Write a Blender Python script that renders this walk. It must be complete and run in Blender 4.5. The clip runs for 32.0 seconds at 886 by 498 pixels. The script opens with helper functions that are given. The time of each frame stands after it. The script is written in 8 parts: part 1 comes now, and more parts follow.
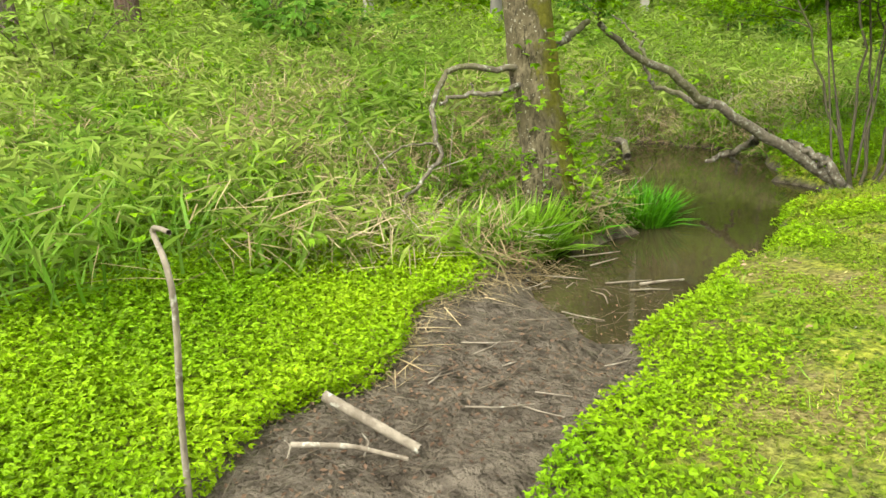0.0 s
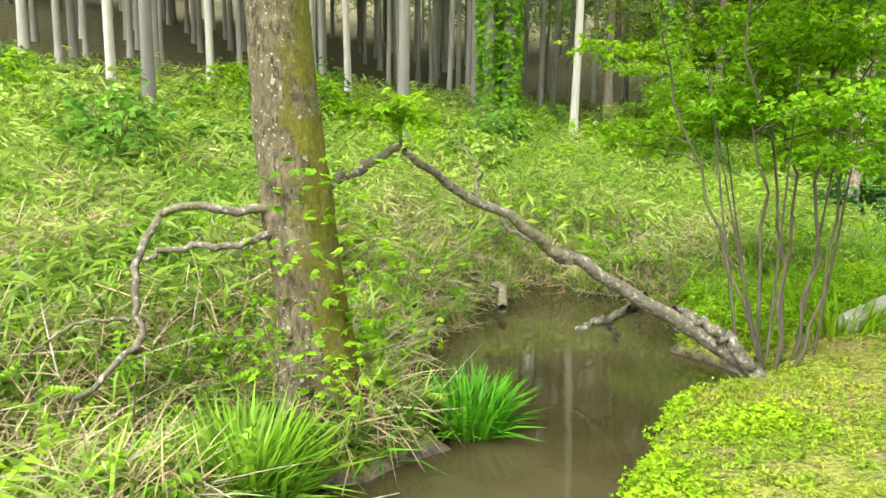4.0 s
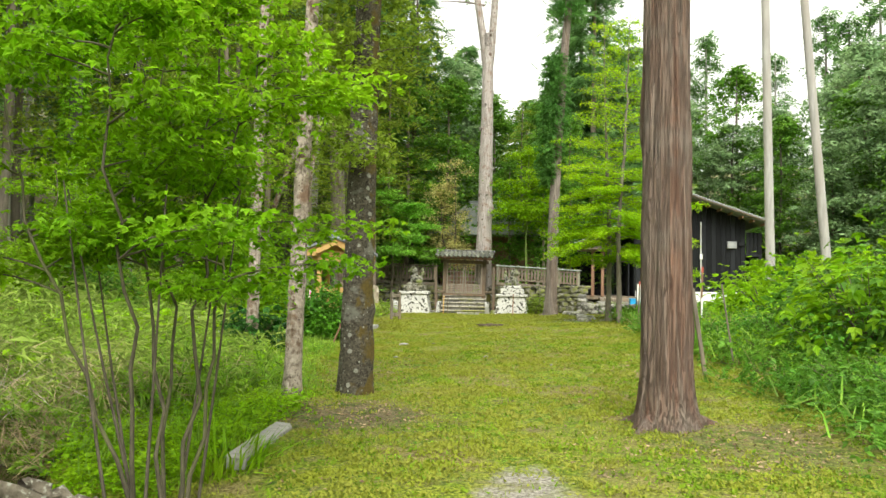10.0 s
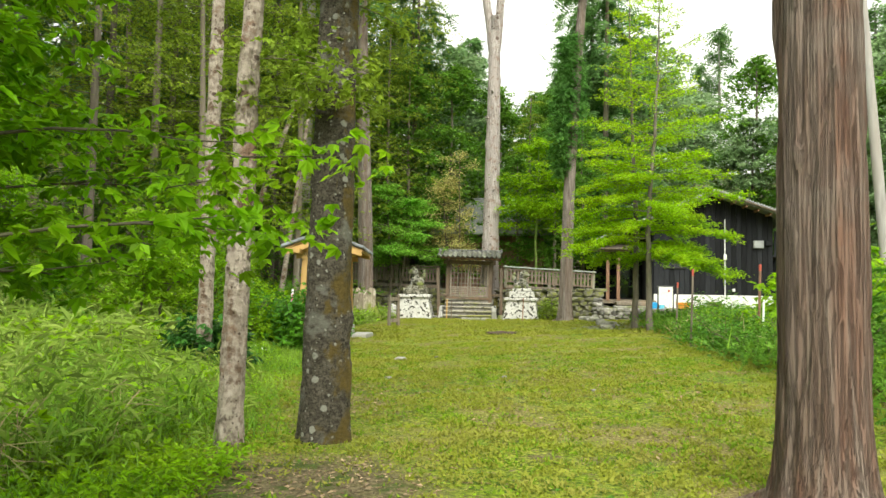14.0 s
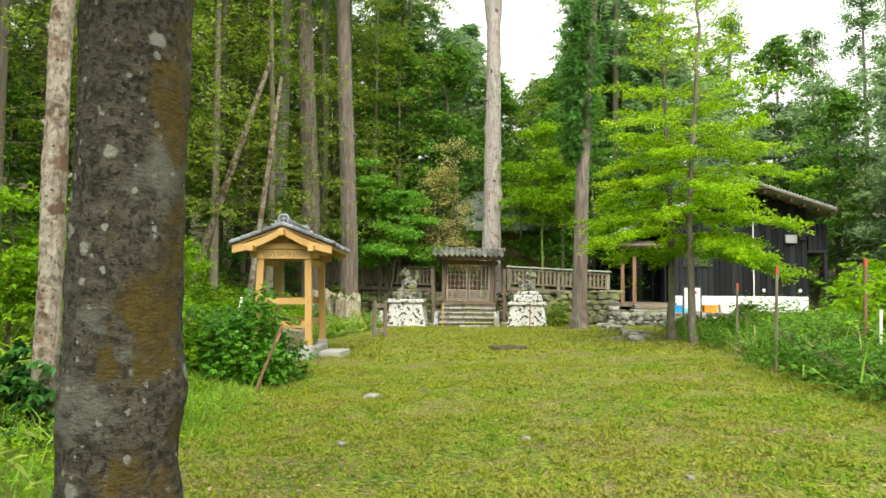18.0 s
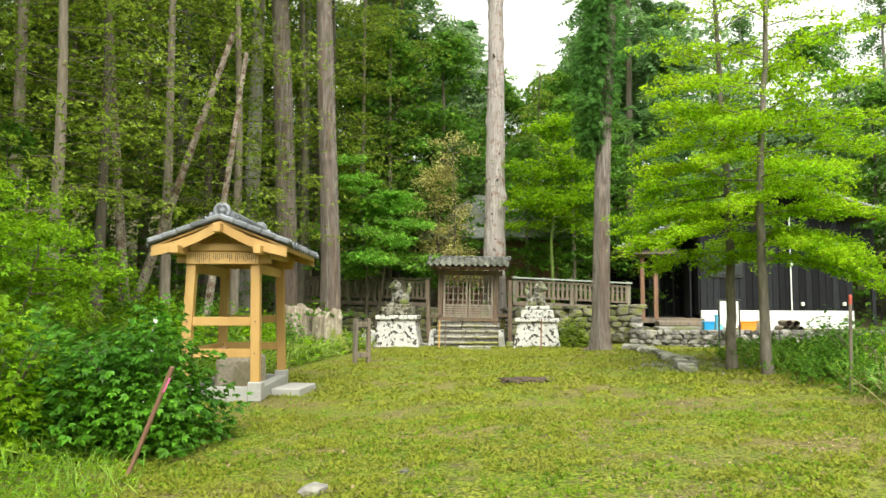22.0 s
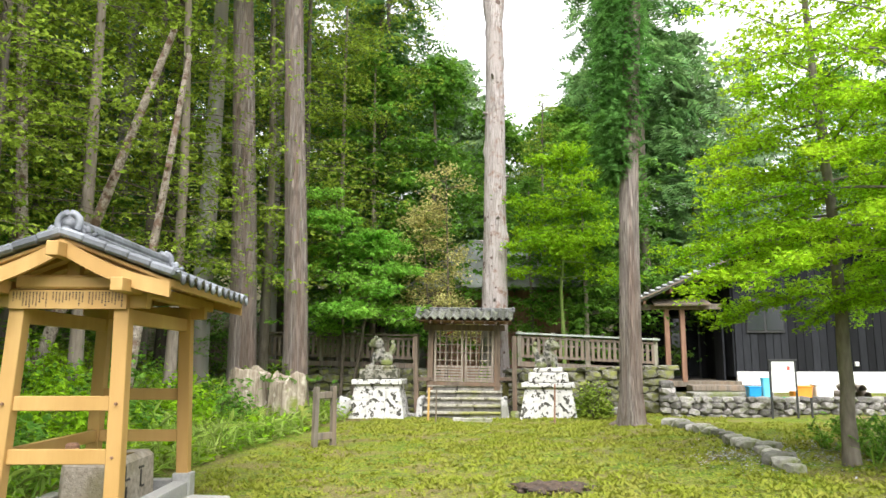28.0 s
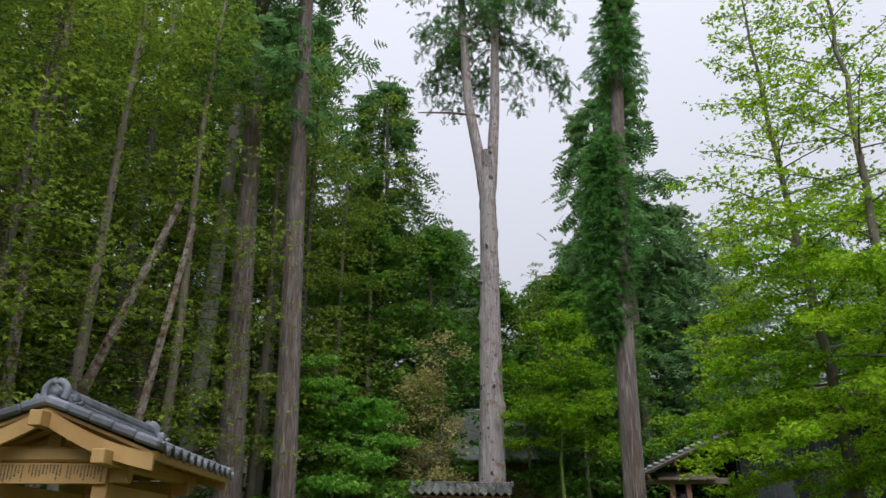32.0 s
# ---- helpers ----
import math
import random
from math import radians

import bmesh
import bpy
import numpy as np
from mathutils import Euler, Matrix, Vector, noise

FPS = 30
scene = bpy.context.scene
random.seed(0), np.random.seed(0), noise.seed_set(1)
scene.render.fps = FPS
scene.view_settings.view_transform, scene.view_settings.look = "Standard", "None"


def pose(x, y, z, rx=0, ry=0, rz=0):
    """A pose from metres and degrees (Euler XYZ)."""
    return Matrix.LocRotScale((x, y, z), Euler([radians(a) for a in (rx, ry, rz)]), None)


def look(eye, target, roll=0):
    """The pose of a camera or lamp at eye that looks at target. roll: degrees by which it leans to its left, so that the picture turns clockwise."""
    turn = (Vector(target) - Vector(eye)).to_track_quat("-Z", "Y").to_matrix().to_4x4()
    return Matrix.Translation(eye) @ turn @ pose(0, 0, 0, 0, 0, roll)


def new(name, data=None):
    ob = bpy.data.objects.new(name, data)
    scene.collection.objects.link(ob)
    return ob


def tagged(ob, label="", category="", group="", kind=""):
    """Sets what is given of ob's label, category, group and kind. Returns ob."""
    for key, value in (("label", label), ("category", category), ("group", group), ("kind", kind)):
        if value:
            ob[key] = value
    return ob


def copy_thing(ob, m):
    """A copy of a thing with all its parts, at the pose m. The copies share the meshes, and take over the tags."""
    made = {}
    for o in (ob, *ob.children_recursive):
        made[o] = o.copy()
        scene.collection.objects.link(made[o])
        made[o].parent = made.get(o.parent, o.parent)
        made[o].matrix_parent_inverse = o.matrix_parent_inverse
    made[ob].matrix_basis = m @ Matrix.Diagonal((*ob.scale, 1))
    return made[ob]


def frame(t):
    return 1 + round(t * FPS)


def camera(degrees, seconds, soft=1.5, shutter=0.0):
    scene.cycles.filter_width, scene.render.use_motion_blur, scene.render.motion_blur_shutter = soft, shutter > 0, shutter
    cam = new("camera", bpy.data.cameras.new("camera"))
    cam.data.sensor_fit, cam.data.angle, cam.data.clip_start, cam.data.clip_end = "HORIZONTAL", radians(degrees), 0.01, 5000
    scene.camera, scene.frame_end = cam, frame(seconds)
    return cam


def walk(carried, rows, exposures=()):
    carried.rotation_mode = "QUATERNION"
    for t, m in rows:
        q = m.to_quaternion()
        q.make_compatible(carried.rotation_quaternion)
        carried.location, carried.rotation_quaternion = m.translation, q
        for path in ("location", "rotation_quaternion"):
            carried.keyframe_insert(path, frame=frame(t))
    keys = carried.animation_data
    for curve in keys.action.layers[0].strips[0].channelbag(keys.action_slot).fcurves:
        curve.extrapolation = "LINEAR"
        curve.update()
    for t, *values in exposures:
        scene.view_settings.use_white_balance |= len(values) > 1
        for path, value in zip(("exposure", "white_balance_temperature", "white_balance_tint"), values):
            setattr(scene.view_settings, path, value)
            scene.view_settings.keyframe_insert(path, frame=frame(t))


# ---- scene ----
cam = camera(63.7, 32.0)
PATH = [
    (0, (3.808, -6.505, 1.237), (2.267, -5.371, 0.654), -1.4),
    (0.5, (3.713, -6.204, 1.225), (2.166, -5.068, 0.665), -1.2),
    (1, (3.608, -5.911, 1.217), (2.058, -4.771, 0.674), -1.1),
    (1.5, (3.499, -5.632, 1.23), (1.95, -4.484, 0.698), -0.9),
    (2, (3.422, -5.341, 1.244), (1.868, -4.19, 0.735), -0.9),
    (2.5, (3.36, -5.051, 1.249), (1.799, -3.894, 0.777), -0.8),
    (4.5, (3.13, -4.308, 1.305), (1.637, -2.993, 1.107), -0.1),
    (5, (3.106, -4.262, 1.318), (1.713, -2.833, 1.19), 0.1),
    (5.5, (3.101, -4.219, 1.31), (1.828, -2.677, 1.259), 0.1),
    (6, (3.114, -4.18, 1.311), (1.977, -2.534, 1.324), 0.1),
    (6.5, (3.128, -4.137, 1.315), (2.136, -2.401, 1.368), 0.2),
    (7, (3.141, -4.09, 1.315), (2.293, -2.28, 1.386), 0.4),
    (7.5, (3.169, -4.066, 1.314), (2.463, -2.196, 1.391), 0.5),
    (8, (3.189, -4.041, 1.31), (2.624, -2.124, 1.39), 0.7),
    (8.5, (3.192, -4.004, 1.308), (2.757, -2.054, 1.389), 0.9),
    (9, (3.178, -3.945, 1.302), (2.843, -1.975, 1.386), 0.9),
    (9.5, (3.154, -3.843, 1.292), (2.878, -1.864, 1.382), 1.0),
    (10, (3.132, -3.673, 1.283), (2.877, -1.691, 1.382), 1.0),
    (10.5, (3.096, -3.439, 1.286), (2.844, -1.457, 1.389), 1.1),
    (11, (3.038, -3.16, 1.281), (2.785, -1.179, 1.387), 1.1),
    (11.5, (3.004, -2.854, 1.262), (2.75, -0.874, 1.372), 1.1),
    (12, (2.981, -2.532, 1.256), (2.723, -0.552, 1.365), 1.1),
    (12.5, (2.926, -2.17, 1.235), (2.669, -0.189, 1.346), 1.0),
    (13, (2.869, -1.797, 1.223), (2.611, 0.183, 1.336), 0.9),
    (13.5, (2.81, -1.443, 1.233), (2.55, 0.537, 1.343), 1.0),
    (14, (2.748, -1.093, 1.228), (2.488, 0.887, 1.338), 1.0),
    (14.5, (2.727, -0.759, 1.199), (2.465, 1.221, 1.313), 0.9),
    (16.5, (2.563, 1.006, 1.304), (2.308, 2.986, 1.414), 0.4),
    (17, (2.525, 1.461, 1.291), (2.27, 3.442, 1.404), 0.4),
    (17.5, (2.485, 1.891, 1.294), (2.229, 3.871, 1.408), 0.4),
    (18, (2.418, 2.334, 1.295), (2.163, 4.314, 1.41), 0.4),
    (18.5, (2.344, 2.743, 1.291), (2.09, 4.723, 1.411), 0.3),
    (19, (2.27, 3.195, 1.297), (2.018, 5.175, 1.421), 0.3),
    (19.5, (2.211, 3.641, 1.312), (1.96, 5.621, 1.438), 0.3),
    (20, (2.158, 4.082, 1.326), (1.908, 6.063, 1.453), 0.3),
    (20.5, (2.11, 4.5, 1.322), (1.862, 6.481, 1.453), 0.2),
    (21, (2.086, 4.937, 1.315), (1.837, 6.917, 1.452), 0.1),
    (21.5, (2.057, 5.34, 1.316), (1.808, 7.319, 1.46), 0.1),
    (22, (2.024, 5.721, 1.311), (1.776, 7.7, 1.466), 0.2),
    (22.5, (2.006, 6.113, 1.31), (1.756, 8.091, 1.475), 0.1),
    (23, (1.958, 6.541, 1.308), (1.711, 8.518, 1.486), 0.2),
    (23.5, (1.931, 6.95, 1.309), (1.686, 8.925, 1.502), 0.1),
    (24, (1.918, 7.36, 1.325), (1.674, 9.335, 1.525), 0.1),
    (24.5, (1.885, 7.764, 1.33), (1.642, 9.739, 1.536), 0.1),
    (25, (1.85, 8.166, 1.332), (1.609, 10.14, 1.542), 0.1),
    (25.5, (1.819, 8.531, 1.346), (1.579, 10.505, 1.559), 0.1),
    (27.5, (1.713, 9.363, 1.391), (1.477, 11.333, 1.643), -0.1),
    (28, (1.67, 9.397, 1.419), (1.439, 11.359, 1.731), 0.1),
    (28.5, (1.659, 9.406, 1.426), (1.432, 11.356, 1.805), 0.1),
    (29, (1.659, 9.406, 1.426), (1.434, 11.343, 1.868), 0.0),
    (29.5, (1.659, 9.406, 1.426), (1.436, 11.332, 1.914), -0.1),
    (30, (1.659, 9.406, 1.426), (1.439, 11.322, 1.954), -0.0),
    (31, (1.659, 9.406, 1.426), (1.445, 11.284, 2.078), -0.0),
    (32, (1.659, 9.406, 1.426), (1.455, 11.244, 2.186), 0.1),
]
walk(cam, [(t, look(eye, target, roll)) for t, eye, target, roll in PATH],
     [(0, 1.5, 7000, 2), (2.5, 1.76, 6600, 6), (4.5, 2.1, 6600, 5), (7, 2.04, 6600, 5), (9, 1.42, 6700, 4), (13, 1.34, 6800, 3), (19, 1.4, 6700, 4), (25, 1.58, 6600, 8),
      (28, 1.66, 6250, 13), (29.5, 1.24, 6100, 14), (30.5, 0.83, 6000, 15), (32, 0.1, 5800, 17)])

# ---- light ----
world = bpy.data.worlds.new("overcast_sky")
scene.world = world
world.use_nodes = True
wn, wl = world.node_tree.nodes, world.node_tree.links
wn.clear()
sky = wn.new("ShaderNodeTexSky")
sky.sky_type = "NISHITA"
sky.sun_disc = False
sky.sun_elevation, sky.sun_rotation = radians(47), radians(172)
sky.air_density, sky.dust_density, sky.ozone_density = 1.0, 6.0, 1.0
hue = wn.new("ShaderNodeHueSaturation")
hue.inputs["Saturation"].default_value = 0.12
cloud = wn.new("ShaderNodeMixRGB")
cloud.inputs[0].default_value = 0.8
cloud.inputs[2].default_value = (9.5, 9.4, 9.05, 1)
back = wn.new("ShaderNodeBackground")
back.inputs["Strength"].default_value = 0.12
wout = wn.new("ShaderNodeOutputWorld")
wl.new(sky.outputs[0], hue.inputs["Color"])
wl.new(hue.outputs[0], cloud.inputs[1])
# an overcast sky is several times brighter overhead than at the horizon
wtc = wn.new("ShaderNodeTexCoord")
wsep = wn.new("ShaderNodeSeparateXYZ")
wmap = wn.new("ShaderNodeMapRange")
wmap.inputs["To Min"].default_value, wmap.inputs["To Max"].default_value = 0.43, 1.1
wmul = wn.new("ShaderNodeVectorMath")
wmul.operation = "MULTIPLY"
wl.new(wtc.outputs["Generated"], wsep.inputs[0])
wl.new(wsep.outputs["Z"], wmap.inputs["Value"])
wl.new(cloud.outputs[0], wmul.inputs[0])
wl.new(wmap.outputs[0], wmul.inputs[1])
wl.new(wmul.outputs[0], back.inputs["Color"])
wl.new(back.outputs[0], wout.inputs["Surface"])
sun = new("sun", bpy.data.lights.new("sun", "SUN"))
sun.data.energy, sun.data.angle, sun.data.color = 1.9, radians(45), (1.0, 0.97, 0.92)
sun.matrix_world = look((0, 0, 30), (-3.6, 27.5, 0))

# ---- materials ----
def mat(name, c1, c2, rough=0.7, scale=6.0, stretch=(1, 1, 1), bump=0.3, bscale=None, spots=None, metal=0.0, c3=None, per="none", trans=0.0, detail=6, spec=0.5, mossy=None, coat=0.0, cracks=None):
    """Two colours mixed by noise, with fine grain in colour and relief. spots: (colour, scale, low, high). mossy: (colour, low, high)."""
    m = bpy.data.materials.new(name)
    m.use_nodes = True
    n, l = m.node_tree.nodes, m.node_tree.links
    bs = n["Principled BSDF"]
    bs.inputs["Roughness"].default_value = rough
    bs.inputs["Metallic"].default_value = metal
    bs.inputs["Specular IOR Level"].default_value = spec
    bs.inputs["Coat Weight"].default_value = coat
    tc = n.new("ShaderNodeTexCoord")
    mp = n.new("ShaderNodeMapping")
    mp.inputs["Scale"].default_value = stretch
    l.new(tc.outputs["Object"], mp.inputs["Vector"])

    def noise_tex(s, d=detail, vec=None):
        t = n.new("ShaderNodeTexNoise")
        t.inputs["Scale"].default_value, t.inputs["Detail"].default_value, t.inputs["Roughness"].default_value = s, d, 0.6
        l.new(vec or mp.outputs[0], t.inputs["Vector"])
        return t.outputs["Fac"]

    def mix(fac, a, b):
        x = n.new("ShaderNodeMixRGB")
        for sock, v in zip(x.inputs, (fac, a, b)):
            if isinstance(v, (tuple, float, int)):
                sock.default_value = (*v, 1) if isinstance(v, tuple) else v
            else:
                l.new(v, sock)
        return x.outputs[0]

    def span(v, low, high):
        r = n.new("ShaderNodeMapRange")
        r.inputs["From Min"].default_value, r.inputs["From Max"].default_value = low, high
        l.new(v, r.inputs["Value"])
        return r.outputs[0]

    grain = noise_tex(scale)
    col = mix(span(grain, 0.3, 0.7), c1, c2)
    if c3:
        col = mix(span(noise_tex(scale * 0.23, 3), 0.42, 0.68), col, c3)
    if spots:
        col = mix(span(noise_tex(spots[1], 3, tc.outputs["Object"]), spots[2], spots[3]), col, spots[0])
    if mossy:
        col = mix(span(noise_tex(1.3, 5, tc.outputs["Object"]), mossy[1], mossy[2]), col, mossy[0])
    crack = None
    if cracks:
        m2 = n.new("ShaderNodeMapping")
        m2.inputs["Scale"].default_value = (1, 1, cracks[1])
        l.new(tc.outputs["Object"], m2.inputs["Vector"])
        crack = span(noise_tex(cracks[0], 4, m2.outputs[0]), 0.38, 0.54)
        mul = n.new("ShaderNodeMixRGB")
        mul.blend_type = "MULTIPLY"
        mul.inputs[0].default_value = 1.0
        l.new(col, mul.inputs[1])
        l.new(mix(crack, (0.66, 0.625, 0.60), (1.0, 1.0, 1.0)), mul.inputs[2])
        col = mul.outputs[0]
    if per != "none":
        g = n.new("ShaderNodeNewGeometry" if per == "island" else "ShaderNodeObjectInfo")
        hs = n.new("ShaderNodeHueSaturation")
        rnd = n.new("ShaderNodeMapRange")
        rnd.inputs["To Min"].default_value, rnd.inputs["To Max"].default_value = 0.5, 1.45
        l.new(g.outputs["Random Per Island" if per == "island" else "Random"], rnd.inputs["Value"])
        l.new(rnd.outputs[0], hs.inputs["Value"])
        l.new(col, hs.inputs["Color"])
        col = hs.outputs[0]
    l.new(col, bs.inputs["Base Color"])
    if bump:
        bp = n.new("ShaderNodeBump")
        bp.inputs["Strength"].default_value, bp.inputs["Distance"].default_value = bump, 0.02
        l.new(noise_tex(bscale or scale * 2.5), bp.inputs["Height"])
        if crack is not None:
            b2 = n.new("ShaderNodeBump")
            b2.inputs["Strength"].default_value, b2.inputs["Distance"].default_value = 1.0, 0.03
            l.new(crack, b2.inputs["Height"])
            l.new(bp.outputs[0], b2.inputs["Normal"])
            bp = b2
        l.new(bp.outputs[0], bs.inputs["Normal"])
    if trans:
        tr = n.new("ShaderNodeBsdfTranslucent")
        ms = n.new("ShaderNodeMixShader")
        ms.inputs[0].default_value = trans
        l.new(col, tr.inputs["Color"])
        l.new(bs.outputs[0], ms.inputs[1])
        l.new(tr.outputs[0], ms.inputs[2])
        l.new(ms.outputs[0], n["Material Output"].inputs["Surface"])
    return m


def leaf(name, a, b, trans=0.4, rough=0.5):
    return mat(name, a, b, rough, 0.9, bump=0, per="island", trans=trans, detail=2, spec=0.18)


BARK_RED = mat("red_cedar_bark", (0.15, 0.104, 0.082), (0.25, 0.19, 0.155), 0.92, 19, (3, 3, 0.07), 0.9, 40, c3=(0.195, 0.105, 0.072), mossy=((0.25, 0.205, 0.175), 0.52, 0.7), cracks=(84, 0.028))
def bark_mat(name, dark, light, patch, lichen, moss, side=(1, 0, 0), lean=0.25, scale=14.0, tall=0.5, spot=13.0, patchy=(0.5, 0.6), mossy=(0.72, 0.86), rare=0.5):
    """Bark in two tones with broad patches, round lichen discs of several sizes, and moss thickest on one side."""
    m = bpy.data.materials.new(name)
    m.use_nodes = True
    n, l = m.node_tree.nodes, m.node_tree.links
    bs = n["Principled BSDF"]
    bs.inputs["Roughness"].default_value, bs.inputs["Specular IOR Level"].default_value = 0.92, 0.25
    tc = n.new("ShaderNodeTexCoord")

    def mapped(sz):
        mp = n.new("ShaderNodeMapping")
        mp.inputs["Scale"].default_value = (1, 1, sz)
        l.new(tc.outputs["Object"], mp.inputs["Vector"])
        return mp.outputs[0]

    def noise_tex(s, d, vec):
        t = n.new("ShaderNodeTexNoise")
        t.inputs["Scale"].default_value, t.inputs["Detail"].default_value, t.inputs["Roughness"].default_value = s, d, 0.62
        l.new(vec, t.inputs["Vector"])
        return t

    def span(v, low, high, a=0.0, b=1.0):
        r = n.new("ShaderNodeMapRange")
        for key, val in (("From Min", low), ("From Max", high), ("To Min", a), ("To Max", b)):
            r.inputs[key].default_value = val
        l.new(v, r.inputs["Value"])
        return r.outputs[0]

    def mix(fac, a, b):
        x = n.new("ShaderNodeMixRGB")
        for sock, v in zip(x.inputs, (fac, a, b)):
            if isinstance(v, tuple):
                sock.default_value = (*v, 1)
            else:
                l.new(v, sock)
        return x.outputs[0]

    def calc(op, a, b):
        x = n.new("ShaderNodeMath")
        x.operation = op
        for sock, v in zip(x.inputs, (a, b)):
            if isinstance(v, (int, float)):
                sock.default_value = v
            else:
                l.new(v, sock)
        return x.outputs[0]

    up = mapped(tall)
    plain = mapped(1.0)
    grain = noise_tex(scale, 9, up)
    col = mix(span(grain.outputs["Fac"], 0.33, 0.67), dark, light)
    streak = span(noise_tex(scale * 2.4, 9, mapped(tall * 0.6)).outputs["Fac"], 0.5, 0.6)
    col = mix(streak, col, mix(span(noise_tex(5, 4, plain).outputs["Fac"], 0.35, 0.65), tuple(0.55 * c for c in dark), tuple(1.1 * c for c in dark)))
    col = mix(span(noise_tex(3.4, 9, up).outputs["Fac"], *patchy), col, mix(span(noise_tex(40, 6, plain).outputs["Fac"], 0.3, 0.7), tuple(0.75 * c for c in patch), patch))
    if lichen:
        wob = n.new("ShaderNodeVectorMath")
        wob.operation = "MULTIPLY_ADD"
        wob.inputs[1].default_value = (0.035, 0.035, 0.035)
        l.new(noise_tex(26, 4, plain).outputs["Color"], wob.inputs[0])
        l.new(plain, wob.inputs[2])
        for k in (1.0, 2.3):
            v = n.new("ShaderNodeTexVoronoi")
            v.inputs["Scale"].default_value = spot * k
            l.new(wob.outputs[0], v.inputs["Vector"])
            sep = n.new("ShaderNodeSeparateColor")
            l.new(v.outputs["Color"], sep.inputs[0])
            size = span(sep.outputs[0], rare, 1.0, -0.08, 0.42)
            col = mix(span(calc("SUBTRACT", size, v.outputs["Distance"]), 0.0, 0.08), col, lichen)
    if moss:
        geo = n.new("ShaderNodeNewGeometry")
        dot = n.new("ShaderNodeVectorMath")
        dot.operation = "DOT_PRODUCT"
        dot.inputs[1].default_value = side
        l.new(geo.outputs["Normal"], dot.inputs[0])
        f = calc("ADD", noise_tex(4.5, 8, plain).outputs["Fac"], calc("MULTIPLY", dot.outputs["Value"], lean))
        col = mix(span(f, *mossy), col, mix(span(noise_tex(30, 6, plain).outputs["Fac"], 0.3, 0.7), tuple(0.55 * c for c in moss), moss))
    l.new(col, bs.inputs["Base Color"])
    b1, b2 = n.new("ShaderNodeBump"), n.new("ShaderNodeBump")
    b1.inputs["Strength"].default_value, b1.inputs["Distance"].default_value = 1.0, 0.02
    b2.inputs["Strength"].default_value, b2.inputs["Distance"].default_value = 0.8, 0.01
    l.new(grain.outputs["Fac"], b1.inputs["Height"])
    l.new(noise_tex(scale * 4, 6, up).outputs["Fac"], b2.inputs["Height"])
    l.new(b1.outputs[0], b2.inputs["Normal"])
    l.new(b2.outputs[0], bs.inputs["Normal"])
    return m


BARK_CED = mat("grey_cedar_bark", (0.17, 0.135, 0.115), (0.36, 0.315, 0.28), 0.9, 7, (3, 3, 0.2), 1.0, 14, c3=(0.23, 0.165, 0.13), cracks=(44, 0.055))
BARK_BIG = bark_mat("pale_cedar_bark", (0.24, 0.205, 0.19), (0.46, 0.42, 0.40), (0.40, 0.35, 0.33), (0.12, 0.085, 0.07), (0.27, 0.175, 0.135), (0.6, -0.6, 0), 0.1, 15, 0.1, 4.2, (0.52, 0.64), (0.6, 0.74), 0.8)
BARK_PALE = bark_mat("pale_smooth_bark", (0.22, 0.18, 0.145), (0.43, 0.375, 0.315), (0.20, 0.13, 0.09), (0.08, 0.055, 0.042), (0.14, 0.09, 0.06), (0.5, -0.8, 0), 0.1, 10, 1.1, 13, (0.54, 0.62), (0.62, 0.70), 0.66)
BARK_DARK = bark_mat("lichen_bark", (0.036, 0.030, 0.021), (0.135, 0.12, 0.092), (0.17, 0.167, 0.138), (0.27, 0.27, 0.23), (0.125, 0.09, 0.022), (0.95, -0.3, 0), 0.3, 20, 1.5, 12, (0.54, 0.62), (0.74, 0.84), 0.58)
BARK_ALDER = bark_mat("mossy_bark", (0.05, 0.041, 0.022), (0.20, 0.168, 0.105), (0.13, 0.108, 0.06), (0.32, 0.30, 0.23), (0.155, 0.15, 0.018), (0.7, 0.7, 0), 0.29, 18, 0.6, 26, (0.50, 0.62), (0.59, 0.73), 0.62)
BARK_TWIG = mat("twig_bark", (0.06, 0.047, 0.032), (0.19, 0.155, 0.115), 0.9, 18, (1, 1, 0.4), 0.5, 30)
BARK_POLE = mat("grey_pole_bark", (0.25, 0.235, 0.225), (0.40, 0.385, 0.365), 0.9, 5, (2, 2, 0.3), 0.4, 9, c3=(0.30, 0.27, 0.245))
BARK_GINKGO = mat("young_ginkgo_bark", (0.10, 0.083, 0.065), (0.22, 0.19, 0.155), 0.9, 14, (1, 1, 0.3), 0.5, 24)
# brown bark kept dark: the shade under the canopy is part of its colour
BARK_SHADE = mat("shaded_brown_bark", (0.10, 0.082, 0.066), (0.23, 0.195, 0.16), 0.92, 8, (2, 2, 0.3), 0.6, 16, c3=(0.15, 0.12, 0.09), per="object")
BARK_PLANT = mat("pale_plantation_bark", (0.25, 0.235, 0.21), (0.43, 0.41, 0.37), 0.9, 4, (2, 2, 0.25), 0.5, 9, c3=(0.30, 0.26, 0.225), per="object")
BARK_FAR = mat("grey_trunk_bark", (0.22, 0.21, 0.195), (0.38, 0.37, 0.345), 0.9, 4, (2, 2, 0.25), 0.5, 9, c3=(0.24, 0.205, 0.175), per="object")
DEADWOOD = mat("bleached_dead_wood", (0.12, 0.095, 0.07), (0.33, 0.285, 0.23), 0.9, 14, (1, 1, 0.5), 0.7, 28, spots=((0.44, 0.43, 0.37), 20, 0.58, 0.66))
LOGBARK = mat("lichen_log_bark", (0.055, 0.044, 0.03), (0.175, 0.15, 0.112), 0.92, 15, (1, 1, 1), 1.0, 30, spots=((0.31, 0.31, 0.26), 26, 0.54, 0.66), mossy=((0.12, 0.12, 0.04), 0.52, 0.68))
